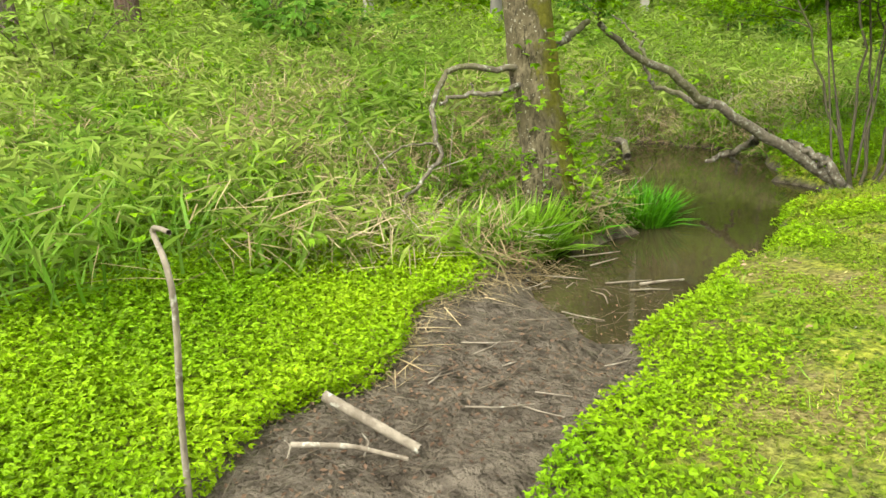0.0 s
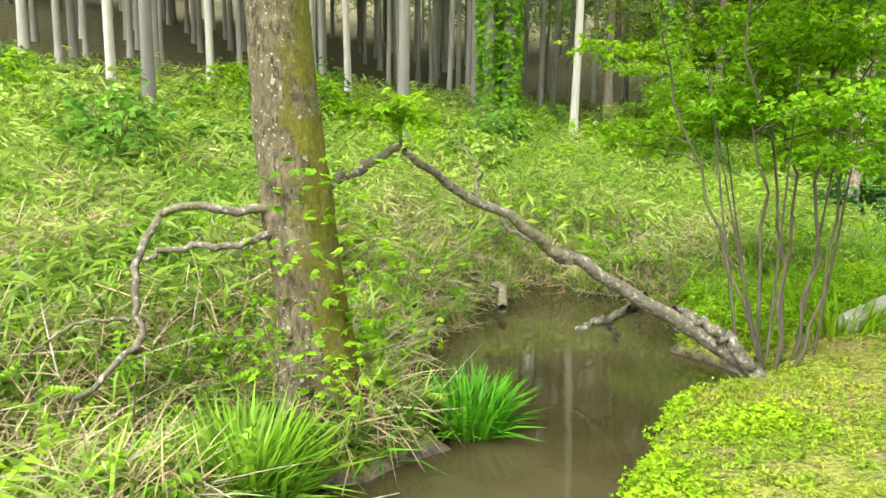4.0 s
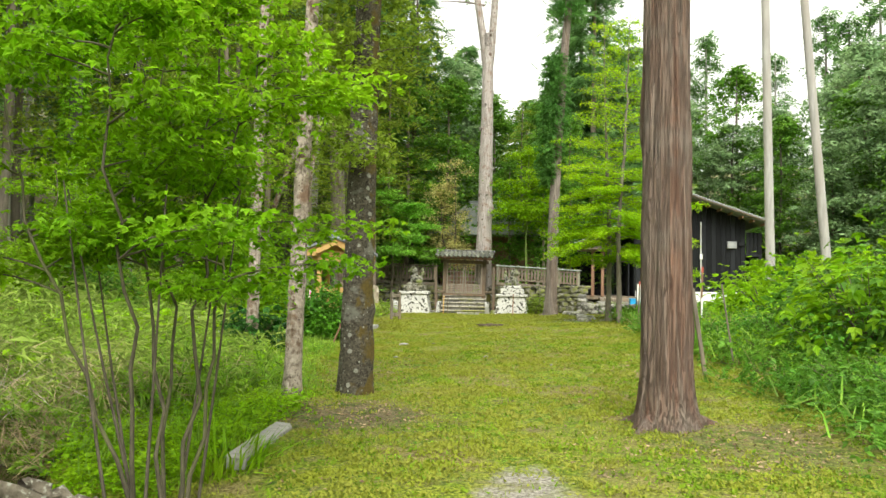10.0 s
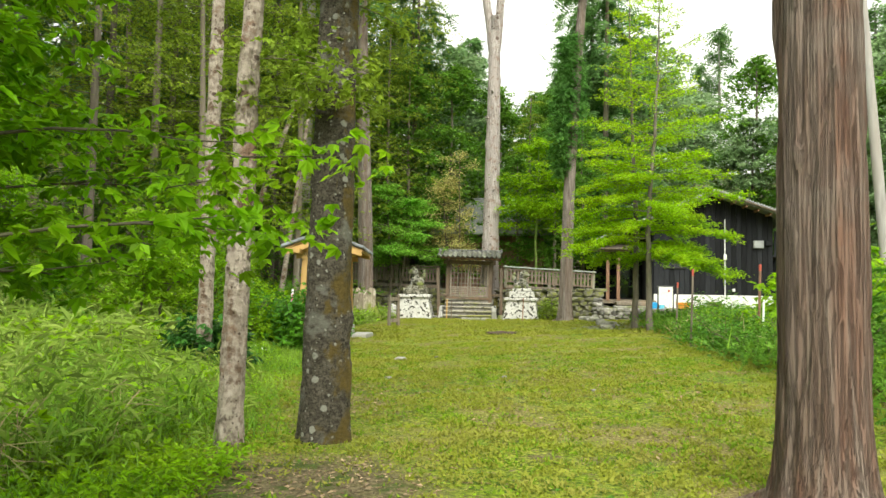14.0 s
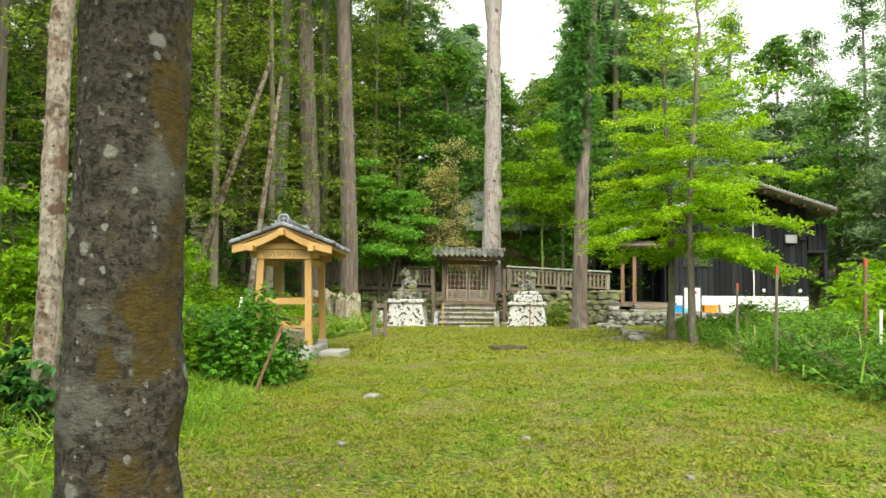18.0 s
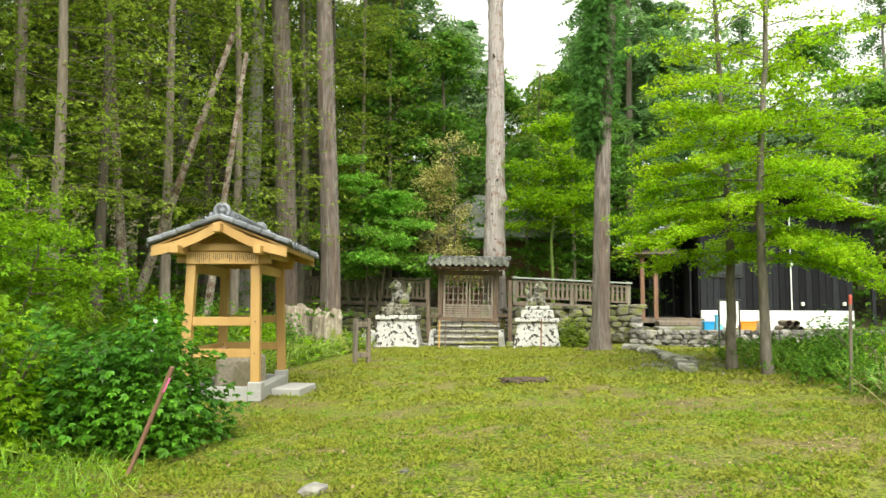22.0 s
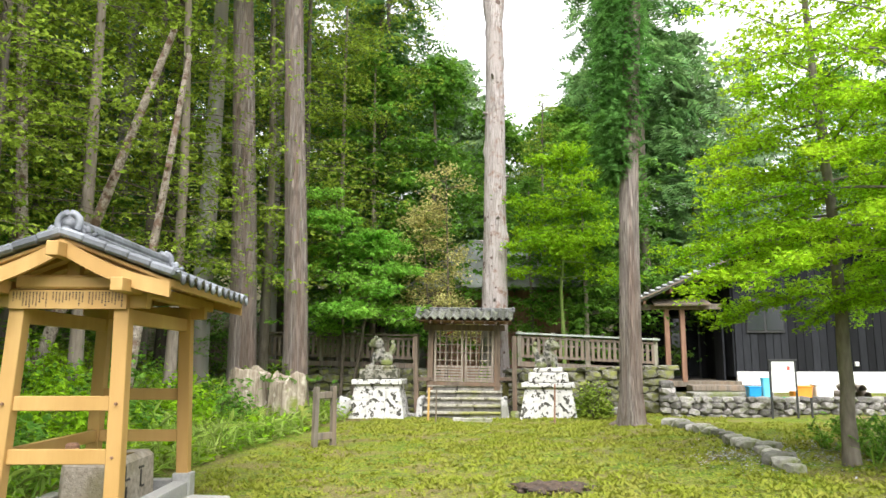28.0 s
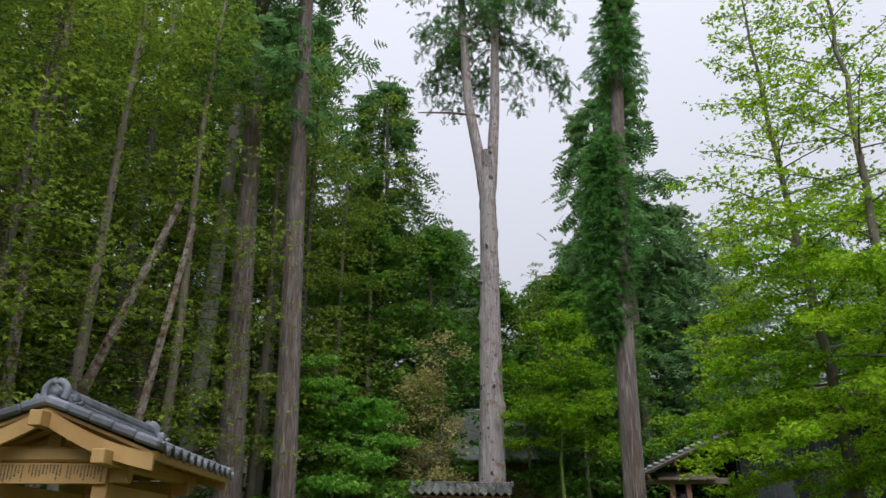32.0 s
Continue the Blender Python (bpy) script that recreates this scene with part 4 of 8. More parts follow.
conifer("red_cedar", -3.82, 26.1, [(0, 0, 0), (-0.05, 0, 3), (-0.4, 0, 11), (-0.75, 0.1, 22)], 0.31, 0.16, 13, 24, 2.6, 60, 26, L_CED, BARK_CED, "tall straight grey and red-barked cedar beside the fence", R(5), size=0.5, foot=1.35, sides=24, rough=0.06)
conifer("red_cedar", -5.25, 26.4, [(0, 0, 0), (-0.1, 0, 4), (-0.5, 0, 12), (-0.8, 0, 21)], 0.33, 0.16, 12, 24, 2.6, 60, 26, L_CED, BARK_CED, "stout grey-brown cedar trunk with climbing ivy", R(6), size=0.5, foot=1.3, sides=22, rough=0.07)
conifer("bark_stripped_cedar", 4.36, 3.2, [(0, 0, 0), (-0.02, 0, 3), (0.03, 0, 9), (0.1, 0, 16)], 0.235, 0.12, 10, 18, 2.4, 50, 20, L_CED, BARK_RED, "red-brown cedar trunk with fibrous peeling bark", R(7), size=0.45, foot=1.45, rise=0.22, roots=3, skin="strips", bulges=((0.62, 2.05, 0.02, 0.05),))
dark = conifer("lichen_spotted_tree", 1.06, 4.54, [(0, 0, 0), (0.04, 0, 3.2), (0.1, 0, 6), (0.1, 0, 12)], 0.185, 0.09, 0, 1, 0, 0, 0, L_MID, BARK_DARK, "dark trunk spotted with pale lichen", R(8), foot=1.2, skin="knobs", bulges=((0.02, 1.02, 0.035, 0.10), (0.03, 0.55, 0.02, 0.12), (0.75, 1.75, 0.012, 0.06), (0.65, 0.8, -0.012, 0.05)))
rg = R(9)
w_, p_ = limbs(trunk_line(0, [(0.04, 0, 2.6), (0.1, 0, 6.5)], 10), rg, 56, 0.0, 1.0, 0.7, 0.2, 0.010)
np_object("epicormic_growth", *join(w_), BARK_TWIG, dark)["kind"] = "stuff"
P = cluster(p_, 8, (0.08, 0.08, 0.08), rg)
np_object("crown", *spread(P, T_TWIN, 0.065 * rg.uniform(0.7, 1.3, len(P)), rg, -0.1, 0.5), L_OLIVE, dark)
for (x, y, lean, r, h, seed) in ((0.42, 4.2, 0.14, 0.092, 9, 10), (-1.49, 7.67, 0.05, 0.1, 10, 11)):
    conifer("pale_dead_trunk", x, y, [(0, 0, 0), (lean * 0.4, 0, h * 0.3), (lean, 0, h * 0.55), (lean * 1.3, 0.1, h)], r, r * 0.55, 0, 1, 0, 0, 0, L_MID, BARK_PALE, "slim pale trunk with knots and broken twigs", R(seed), foot=1.2, stubs=9, group="pale trunks", skin="knobs")
for x, y, lean, seed in ((9.95, 18.1, -0.15, 12), (11.7, 18.4, -0.85, 13), (13.6, 15.0, -0.1, 14)):
    conifer("bare_pole_pine", x, y, [(0, 0, 0), (lean * 0.5, 0, 6), (lean, 0, 12), (lean * 1.5, 0, 22)], 0.135, 0.08, 20, 25, 2.2, 24, 16, L_CED, BARK_POLE, "tall thin bare grey trunk", R(seed), sides=12, rough=0.04, group="bare poles")
# Leaning grey trunks on the slope to the west.
for x, y, lx, r, seed in ((-7.85, 22.2, 3.5, 0.125, 15), (-5.95, 22.3, 1.3, 0.105, 16), (-7.75, 22.0, -1.0, 0.12, 17), (-7.0, 27.5, 0.2, 0.28, 18), (-8.6, 26, 0.1, 0.2, 19), (-6.2, 30.5, 0.0, 0.26, 20)):
    conifer("slope_tree", x, y, [(0, 0, 0), (lx * 0.36, 0, 3.6), (lx * 0.73, 0, 7.3)] if abs(lx) > 1.2 else [(0, 0, 0), (lx * 0.4, 0, 4), (lx * 0.85, 0, 8.5), (lx * 1.05, 0, 16)], r, r * 0.5, 0, 1, 0, 0, 0, L_CED, BARK_PALE if abs(lx) > 0.5 else BARK_FAR, "leaning grey trunk among the trees" if abs(lx) > 0.5 else "straight grey trunk on the slope", R(seed), sides=14, stubs=4, group="slope trunks")


# ---- forest of the slopes: a few kinds, repeated ----
def proto(seed, h, r, z0, rmax, nb, per, leafmat, barkmat, name, label, size, power=0.8, drop=0.3, tmpl=T_FAR):
    ob = conifer(name, 0, 0, [(0, 0, 0), (0.05, 0, h * 0.4), (0.1 * (seed % 3 - 1), 0.1, h * 0.98)], r, r * 0.25, z0, h, rmax, nb, per, leafmat, barkmat, label, R(seed), size=size, sides=9, group="forest trees", power=power, drop=drop, tmpl=tmpl)
    return ob


kinds = {
    "tall": proto(31, 24, 0.12, 9.5, 2.0, 50, 5, L_CED, BARK_PLANT, "plantation_cedar", "slender straight plantation cedar", 1.25),
    "full": proto(32, 21, 0.24, 3.0, 3.5, 230, 10, L_CED, BARK_SHADE, "full_cedar", "dark conifer leafy almost to the ground", 0.8, 0.55, tmpl=T_FROND),
    "fir": clump_tree("layered_fir", 0, 0, [(0, 0, 0), (0.1, 0, 6), (-0.1, 0.1, 12), (0, 0, 16.6)], 0.15, 0.04, 3.4, 17, 3.3, 78, 5, 15, L_OLIVE, BARK_SHADE, "olive-green tree with layered drooping boughs", R(33), 0.115, 0.55, 0.15, (0.33, 0.33, 0.05), group="forest trees"),
    "broad": clump_tree("leafy_forest_tree", 0, 0, [(0, 0, 0), (0.1, 0, 4), (-0.1, 0.1, 9), (0, 0, 12.6)], 0.14, 0.04, 1.4, 13, 3.5, 80, 5, 14, L_MID, BARK_SHADE, "mid-green leafy tree of the wood edge", R(34), 0.24, 0.5, 0.25, (0.36, 0.36, 0.09), group="forest trees"),
    "round": clump_tree("rounded_forest_tree", 0, 0, [(0, 0, 0), (0.1, 0, 5), (-0.1, 0.1, 10), (0, 0, 14)], 0.2, 0.05, 1.6, 15, 4.3, 95, 6, 15, L_HAZED, BARK_SHADE, "dense round-crowned tree behind the clearing", R(37), 0.32, 0.38, 0.35, (0.42, 0.42, 0.14), group="forest trees"),
}
kinds["far_full"] = proto(35, 21, 0.24, 3.5, 3.2, 105, 8, L_CED, BARK_FAR, "full_cedar", "dark conifer on the far hillside", 1.0)
kinds["far_broad"] = proto(36, 13, 0.14, 2.0, 3.6, 90, 8, L_MID, BARK_FAR, "leafy_forest_tree", "green leafy tree on the far hillside", 0.75, 0.45, 0.05)
first = {k: True for k in kinds}


def plant(kind, x, y, s=1.0, turn=0.0, lean=0.0):
    m = pose(x, y, gz(x, y) - 0.1, lean, 0, turn)
    ob = kinds[kind]
    if first[kind]:
        first[kind] = False
        ob.matrix_world = m
        ob.scale = (s, s, s)
        return ob
    c = copy_thing(ob, m)
    c.scale = (s, s, s)
    return c


rf = R(40)
# the plantation up the western slope, in loose rows
for i in range(11):
    for j in range(13):
        x, y = -17.5 - 2.5 * i + rf.normal(0, 0.55), -9 + 3.0 * j + rf.normal(0, 0.7) + 0.45 * i
        if rf.uniform() < 0.06:
            continue
        plant("tall", x, y, rf.uniform(0.8, 1.12), rf.uniform(0, 360), rf.normal(0, 1.2))
for x, y in ((-9.6, 1.6), (-7.9, 3.6), (-11.8, -0.5), (-13.2, 3.5), (-12.5, 9.5), (-14.5, 6.5), (-8.9, 9.6), (-14.8, 12.5), (-13.5, 17.0)):
    plant("tall", x, y, rf.uniform(0.75, 1.0), rf.uniform(0, 360), rf.normal(0, 1.5))
for x, y, r, bark, lab, sd in ((-7.3, -3.73, 0.15, BARK_RED, "red-brown trunk rising from the bamboo grass", 21), (-7.5, -5.3, 0.21, BARK_CED, "stout brown trunk rising from the bamboo grass", 22), (-9.5, -0.52, 0.11, BARK_FAR, "slim grey trunk rising from the bamboo grass", 23)):
    conifer("bank_cedar", x, y, [(0, 0, 0), (0.05, 0, 4), (0, 0, 9), (0.1, 0, 18)], r, r * 0.5, 9, 19, 2.2, 40, 10, L_CED, bark, lab, R(sd), size=0.7, tmpl=T_FROND, sides=18, group="bank trunks")
# behind the shrine and round the house
for kind, x, y, s in (("broad", -8.2, 25.2, 0.36), ("broad", -9.8, 22.2, 0.4), ("broad", -10.8, 26, 0.42), ("broad", -6.9, 27.6, 0.34), ("broad", -11.2, 19.2, 0.4), ("broad", -8.4, 18.6, 0.32), ("broad", -12.5, 23, 0.45), ("fir", -7.6, 25.8, 0.95), ("fir", -9.8, 24.0, 1.0), ("fir", -11.5, 21, 1.1), ("fir", -10.8, 28, 1.2), ("fir", -13.5, 25, 1.1), ("fir", -14.0, 18.0, 1.0), ("fir", -4.2, 31.5, 0.8), ("fir", -7.0, 22.4, 0.95), ("fir", -9.4, 20.2, 1.05), ("fir", -5.7, 28.8, 1.0), ("fir", -8.3, 28.0, 1.15), ("fir", -11.2, 24.6, 1.1), ("fir", -12.5, 15.5, 1.0), ("fir", -6.6, 17.6, 0.8), ("fir", -6.0, 24.2, 0.9), ("fir", -7.4, 20.2, 0.85), ("fir", -5.0, 29.9, 0.95), ("fir", -8.4, 15.4, 0.9), ("fir", -3.4, 34.0, 1.05), ("fir", -6.3, 32.6, 1.15), ("full", -3.9, 35.6, 0.92), ("full", -10.5, 33, 1.15), ("full", -14.5, 31, 1.2), ("full", -8.6, 38, 1.2), ("round", -5.2, 40, 1.1), ("full", -13, 38, 1.2), ("full", -18, 36, 1.2), ("full", -17, 28, 1.15), ("round", -2.4, 42, 0.95),
                      ("broad", -1.6, 34.0, 0.84), ("broad", -3.4, 32.4, 0.86), ("broad", 0.6, 39.5, 0.8), ("fir", 2.4, 36, 0.6), ("broad", 3.6, 33.0, 0.62), ("broad", 5.0, 34.8, 0.7), ("broad", 1.8, 33.6, 0.5), ("broad", 3.2, 40, 0.85), ("broad", -0.4, 44, 0.95), ("broad", 4.2, 46, 1.0), ("full", 5.0, 52, 0.72), ("full", -2.5, 52, 0.8), ("broad", 2.5, 44, 0.9),
                      ("full", 6.4, 38.5, 0.86), ("round", 9.2, 41.5, 0.86), ("full", 6.0, 43, 0.9), ("broad", 9.0, 44, 0.9), ("round", 13, 47, 0.72), ("broad", 16, 44, 0.95), ("round", 18.5, 45, 0.66), ("broad", 17, 39, 0.7), ("round", 23.5, 43, 0.85), ("broad", 19.5, 34, 0.75), ("round", 21.0, 37, 0.82), ("broad", 27, 37, 0.95), ("round", 19.6, 31.5, 0.66), ("broad", 25, 29, 0.85), ("broad", 18, 25, 0.6), ("round", 27, 33, 0.8), ("broad", 22, 23, 0.7), ("broad", 27, 20, 0.75), ("broad", 17, 18, 0.42), ("round", 27, 26, 0.6), ("broad", 33, 22, 0.8), ("round", 2.2, 47, 0.72), ("round", -1.8, 48, 0.84), ("round", 6.6, 48, 0.8), ("round", 15.5, 43, 0.6), ("round", 17.5, 33, 0.45)):
    plant(kind, x, y, s * (1.16 if x > 12 else 1.18 if x > 5.5 else 1.06 if x > -3 else 1.0), rf.uniform(0, 360))
for i in range(56):
    a = rf.uniform(-52, 42)
    dist = rf.uniform(48, 78)
    x, y = 2 + dist * math.sin(radians(a)), -2 + dist * math.cos(radians(a))
    plant("far_full" if rf.uniform() < 0.5 else "far_broad", x, y, rf.uniform(0.6, 0.85) * (1.25 if a < -14 else 1.25 if a > 12 else 1.05), rf.uniform(0, 360))
# the wood that closes the place to the east and south
for i in range(20):
    a = rf.uniform(62, 215)
    dist = rf.uniform(28, 42)
    plant("far_broad", 3 + dist * math.sin(radians(a)), dist * math.cos(radians(a)), rf.uniform(0.5, 0.75), rf.uniform(0, 360))
for i in range(24):
    plant("far_full", rf.uniform(-47, -41), -18 + 2.6 * i + rf.normal(0, 1), rf.uniform(0.6, 0.8), rf.uniform(0, 360))
for i in range(22):
    plant("far_full", rf.uniform(-62, -50), -22 + 3.4 * i + rf.normal(0, 1), rf.uniform(0.9, 1.15), rf.uniform(0, 360))


# ---- the gate and its fence ----
def tile_roof(root, half, depth, z_eave, rise, cols, rows, material, y0=0.0, r=0.075):
    """Rows of curved tiles on the front and back slopes of a small ridge roof that runs along x."""
    per = 2 * half / cols
    s = np.linspace(0, 1, 7)
    prof = [((k - 0.5) * per * 1.04, r * 0.55 * math.cos((k - 0.25) * 6.283) * (1 if k < 0.8 else 1)) for k in s]
    ln = math.hypot(depth, rise) / rows
    V, F = [], []
    for e in (0, 1):
        for px, pz in prof:
            V += [(px, -e * ln * 1.12, pz + 0.015 - 0.0 * e), (px, -e * ln * 1.12, pz - 0.012)]
    n = len(prof)
    for k in range(n - 1):
        a, b = 2 * k, 2 * (k + 1)
        c, d = a + 2 * n, b + 2 * n
        F += [(a, b, d, c), (a + 1, c + 1, d + 1, b + 1), (c, d, d + 1, c + 1), (a, a + 1, b + 1, b)]
    me = None
    ang = math.atan2(rise, depth)
    for side in (1, -1):
        for j in range(rows):
            for i in range(cols):
                yy, zz = -depth * (1 - (j + 1) / rows), z_eave + rise * (j + 1) / rows
                if me is None:
                    ob = np_object("roof_tile", V, F, material, root)
                    me = ob.data
                else:
                    ob = new("roof_tile", me)
                    ob.parent = root
                ob.matrix_local = pose(0, y0, 0, 0, 0, 0 if side == 1 else 180) @ pose((i + 0.5) * per - half, yy, zz + 0.028, math.degrees(ang) - 3, 0, 0)


# lighter copy of the gate wood: the light on the doors is in its colour
LATTICE = mat("lit_lattice_wood", (0.17, 0.135, 0.105), (0.36, 0.305, 0.245), 0.9, 9, (2, 2, 0.18), 0.5, 26)
GATEWOOD = mat("dark_weathered_gate_wood", (0.06, 0.044, 0.031), (0.175, 0.135, 0.098), 0.9, 9, (2, 2, 0.18), 0.6, 26, c3=(0.17, 0.11, 0.07))


def shrine_gate():
    g = thing("shrine_gate", -0.05, 28.75, -0.07, "weathered wooden shrine gate with lattice doors and a tiled roof", "gate", tilt=(0, 1.1))
    base = 0.85
    for x in (-0.92, 0.88):
        part("gate_post", beam((x, 0, base - 0.75), (x, 0, 2.52), 0.15, 0.15), GATEWOOD, g)
        part("rear_post", beam((x, 0.75, base - 0.1), (x, 0.75, 2.4), 0.11, 0.11), GATEWOOD, g)
        part("bracket", beam((x, -0.45, 2.5), (x, 0.95, 2.5), 0.09, 0.1), GATEWOOD, g)
    part("lintel", block((-0.02, 0, 2.40), (2.2, 0.13, 0.15)), GATEWOOD, g)
    part("upper_beam", block((-0.02, -0.02, 2.57), (2.35, 0.15, 0.12)), BROWNWOOD, g)
    part("sill", block((-0.02, 0, base + 0.05), (2.0, 0.17, 0.1)), GATEWOOD, g)
    for x0, x1 in ((-0.83, -0.03), (0.0, 0.79)):
        d = new("lattice_door")
        d.parent = g
        w_ = x1 - x0
        for x in (x0 + 0.035, x1 - 0.035):
            part("stile", block((x, 0, base + 0.81), (0.06, 0.045, 1.42)), LATTICE, d)
        for z in (0.14, 0.50, 1.49):
            part("rail", block(((x0 + x1) / 2, 0, base + z), (w_, 0.04, 0.06)), LATTICE, d)
        for k in range(1, 5):
            part("lattice_bar", block((x0 + w_ * k / 5, 0.005, base + 0.99), (0.028, 0.026, 0.98), 0.003), LATTICE, d)
        for k in range(4):
            part("lattice_slat", block(((x0 + x1) / 2, -0.016, base + 0.67 + 0.21 * k), (w_ - 0.06, 0.016, 0.024), 0.003), LATTICE, d)
        for k in range(4):
            part("kick_slat", block(((x0 + x1) / 2, -0.03, base + 0.20 + 0.075 * k), (w_ - 0.06, 0.016, 0.045), 0.003), LATTICE, d)
    part("red_rope", beam((-0.55, 0.06, 2.2), (-0.32, 0.08, 2.3), 0.03, 0.03), RED, g, "faded red cord")
    part("roof_deck", beam((0, -0.64, 2.54), (0, 0.02, 2.79), 2.5, 0.03), BROWNWOOD, g)
    part("roof_deck", beam((0, 0.64, 2.54), (0, -0.02, 2.79), 2.5, 0.03), BROWNWOOD, g)
    for k in range(9):
        x = -1.15 + 2.3 * k / 8
        part("rafter", beam((x, -0.67, 2.49), (x, 0, 2.75), 0.05, 0.05), GATEWOOD, g)
    tile_roof(g, 1.30, 0.72, 2.58, 0.27, 13, 3, OLDTILE)
    for k in range(9):
        part("ridge_tile", block((-1.16 + 0.29 * k, 0, 2.86), (0.284, 0.24, 0.05), 0.012), OLDTILE, g)
        part("ridge_tile", block((-1.16 + 0.29 * k, 0, 2.915), (0.284, 0.17, 0.05), 0.02), OLDTILE, g)
    for x in (-1.3, 1.3):
        part("ridge_end", block((x, 0, 2.89), (0.09, 0.22, 0.15), 0.04), OLDTILE, g)
    # outer leaning posts with braces
    for x, dx in ((-1.26, -0.06), (1.32, 0.0)):
        s = thing("prop_post", x, 28.45, gz(x, 28.45) - 0.05, "old leaning wooden prop post beside the gate", "post", "gate props")
        part("post", beam((0, 0, 0), (dx, 0, 2.12), 0.12, 0.12), GATEWOOD, s)
        part("brace", beam((dx * 0.4, 0.02, 1.0), (0.38 * (1 if x < 0 else -1), 0.28, 1.0), 0.09, 0.09), GATEWOOD, s)


STEPSTONE = mat("mossy_step_stone", (0.20, 0.185, 0.15), (0.42, 0.40, 0.33), 0.9, 14, bump=0.6, spots=((0.07, 0.065, 0.04), 6, 0.54, 0.64), mossy=((0.24, 0.24, 0.07), 0.46, 0.62))


def stone_steps():
    st = thing("stone_steps", -0.02, 28.1, 0.0, "flight of mossy stone steps up to the gate", "steps")
    rng = R(50)
    for k in range(5):
        y0, z0 = -0.34 + 0.23 * k, 0.166 * k
        cut = rng.uniform(-0.35, 0.35)
        for a, b in ((-1.0, cut), (cut, 1.0)):
            # recessed riser in darker stone paints in the shadow gap below each slab
            part("riser_stone", block(((a + b) / 2, y0 + 0.36, z0 + 0.045), (b - a - 0.02, 0.6, 0.11), 0.01, wobble=0.004, rng=rng), ROCK, st)
            part("step_stone", block(((a + b) / 2, y0 + 0.3, z0 + 0.13), (b - a - 0.01, 0.62, 0.07), 0.02, wobble=0.006, rng=rng), STEPSTONE, st)
    for x in (-1.1, 1.08):
        part("side_stone", block((x, 0.15, 0.24), (0.14, 0.85, 0.55), 0.03, wobble=0.02, rng=rng), STONE, st)
    for k in range(8):
        part("kerb_stone", boulder((1.35 + 0.36 * k, 0.02 - 0.1 * (k % 3), 0.08 + 0.02 * k), (0.38, 0.26, 0.2), rng), OLDSTONE, st)
    for k in range(4):
        part("kerb_stone", boulder((-1.35 - 0.33 * k, -0.02, 0.03), (0.36, 0.24, 0.16), rng), OLDSTONE, st)


POSTWOOD = mat("mossy_post_wood", (0.13, 0.12, 0.085), (0.33, 0.31, 0.24), 0.92, 8, (2, 2, 0.2), 0.6, 24, spots=((0.10, 0.12, 0.03), 5, 0.55, 0.66))


def fence(x0, x1, y0, y1, z0, z1, n, label, cap=GREENROOF):
    """A slatted board fence with rails and a capping from x0 to x1."""
    f = thing("slatted_fence", x0, y0, 0, label, "fence", "shrine fence")
    L = math.hypot(x1 - x0, y1 - y0)
    f.rotation_mode = "XYZ"
    f.matrix_world = pose(x0, y0, 0, 0, 0, math.degrees(math.atan2(y1 - y0, x1 - x0)))

    def zt(s):
        return z0 + (z1 - z0) * s / L

    part("capping", beam((-0.1, 0, zt(0)), (L + 0.1, 0, zt(L)), 0.24, 0.05), cap, f)
    part("top_rail", beam((0, 0, zt(0) - 0.1), (L, 0, zt(L) - 0.1), 0.08, 0.07), OLDWOOD, f)
    part("low_rail", beam((0, 0, zt(0) - 0.62), (L, 0, zt(L) - 0.62), 0.07, 0.07), OLDWOOD, f)
    part("mid_rail", beam((0, 0, zt(0) - 0.3), (L, 0, zt(L) - 0.3), 0.05, 0.05), OLDWOOD, f)
    bm0 = block((0, 0, 0), (0.085, 0.02, 0.52), 0.004)
    first_slat = part("slat", bm0, OLDWOOD, f)
    k = int(L / 0.145)
    for i in range(k):
        s = 0.08 + (L - 0.16) * i / (k - 1)
        ob = first_slat if i == 0 else new("slat", first_slat.data)
        ob.parent = f
        ob.location = (s, -0.045, zt(s) - 0.40)
    for i in range(n + 1):
        s = L * i / n
        part("fence_post", block((s, 0.02, zt(s) - 0.42), (0.12, 0.12, 0.95)), POSTWOOD, f)
    part("ground_sill", beam((0, 0, zt(0) - 0.84), (L, 0, zt(L) - 0.84), 0.14, 0.14), OLDWOOD, f)


MOSSROCK = mat("mossy_wall_stone", (0.06, 0.055, 0.042), (0.27, 0.255, 0.215), 0.92, 6, bump=0.7, per="object", spots=((0.05, 0.05, 0.03), 4, 0.52, 0.64), mossy=((0.15, 0.16, 0.04), 0.47, 0.62))


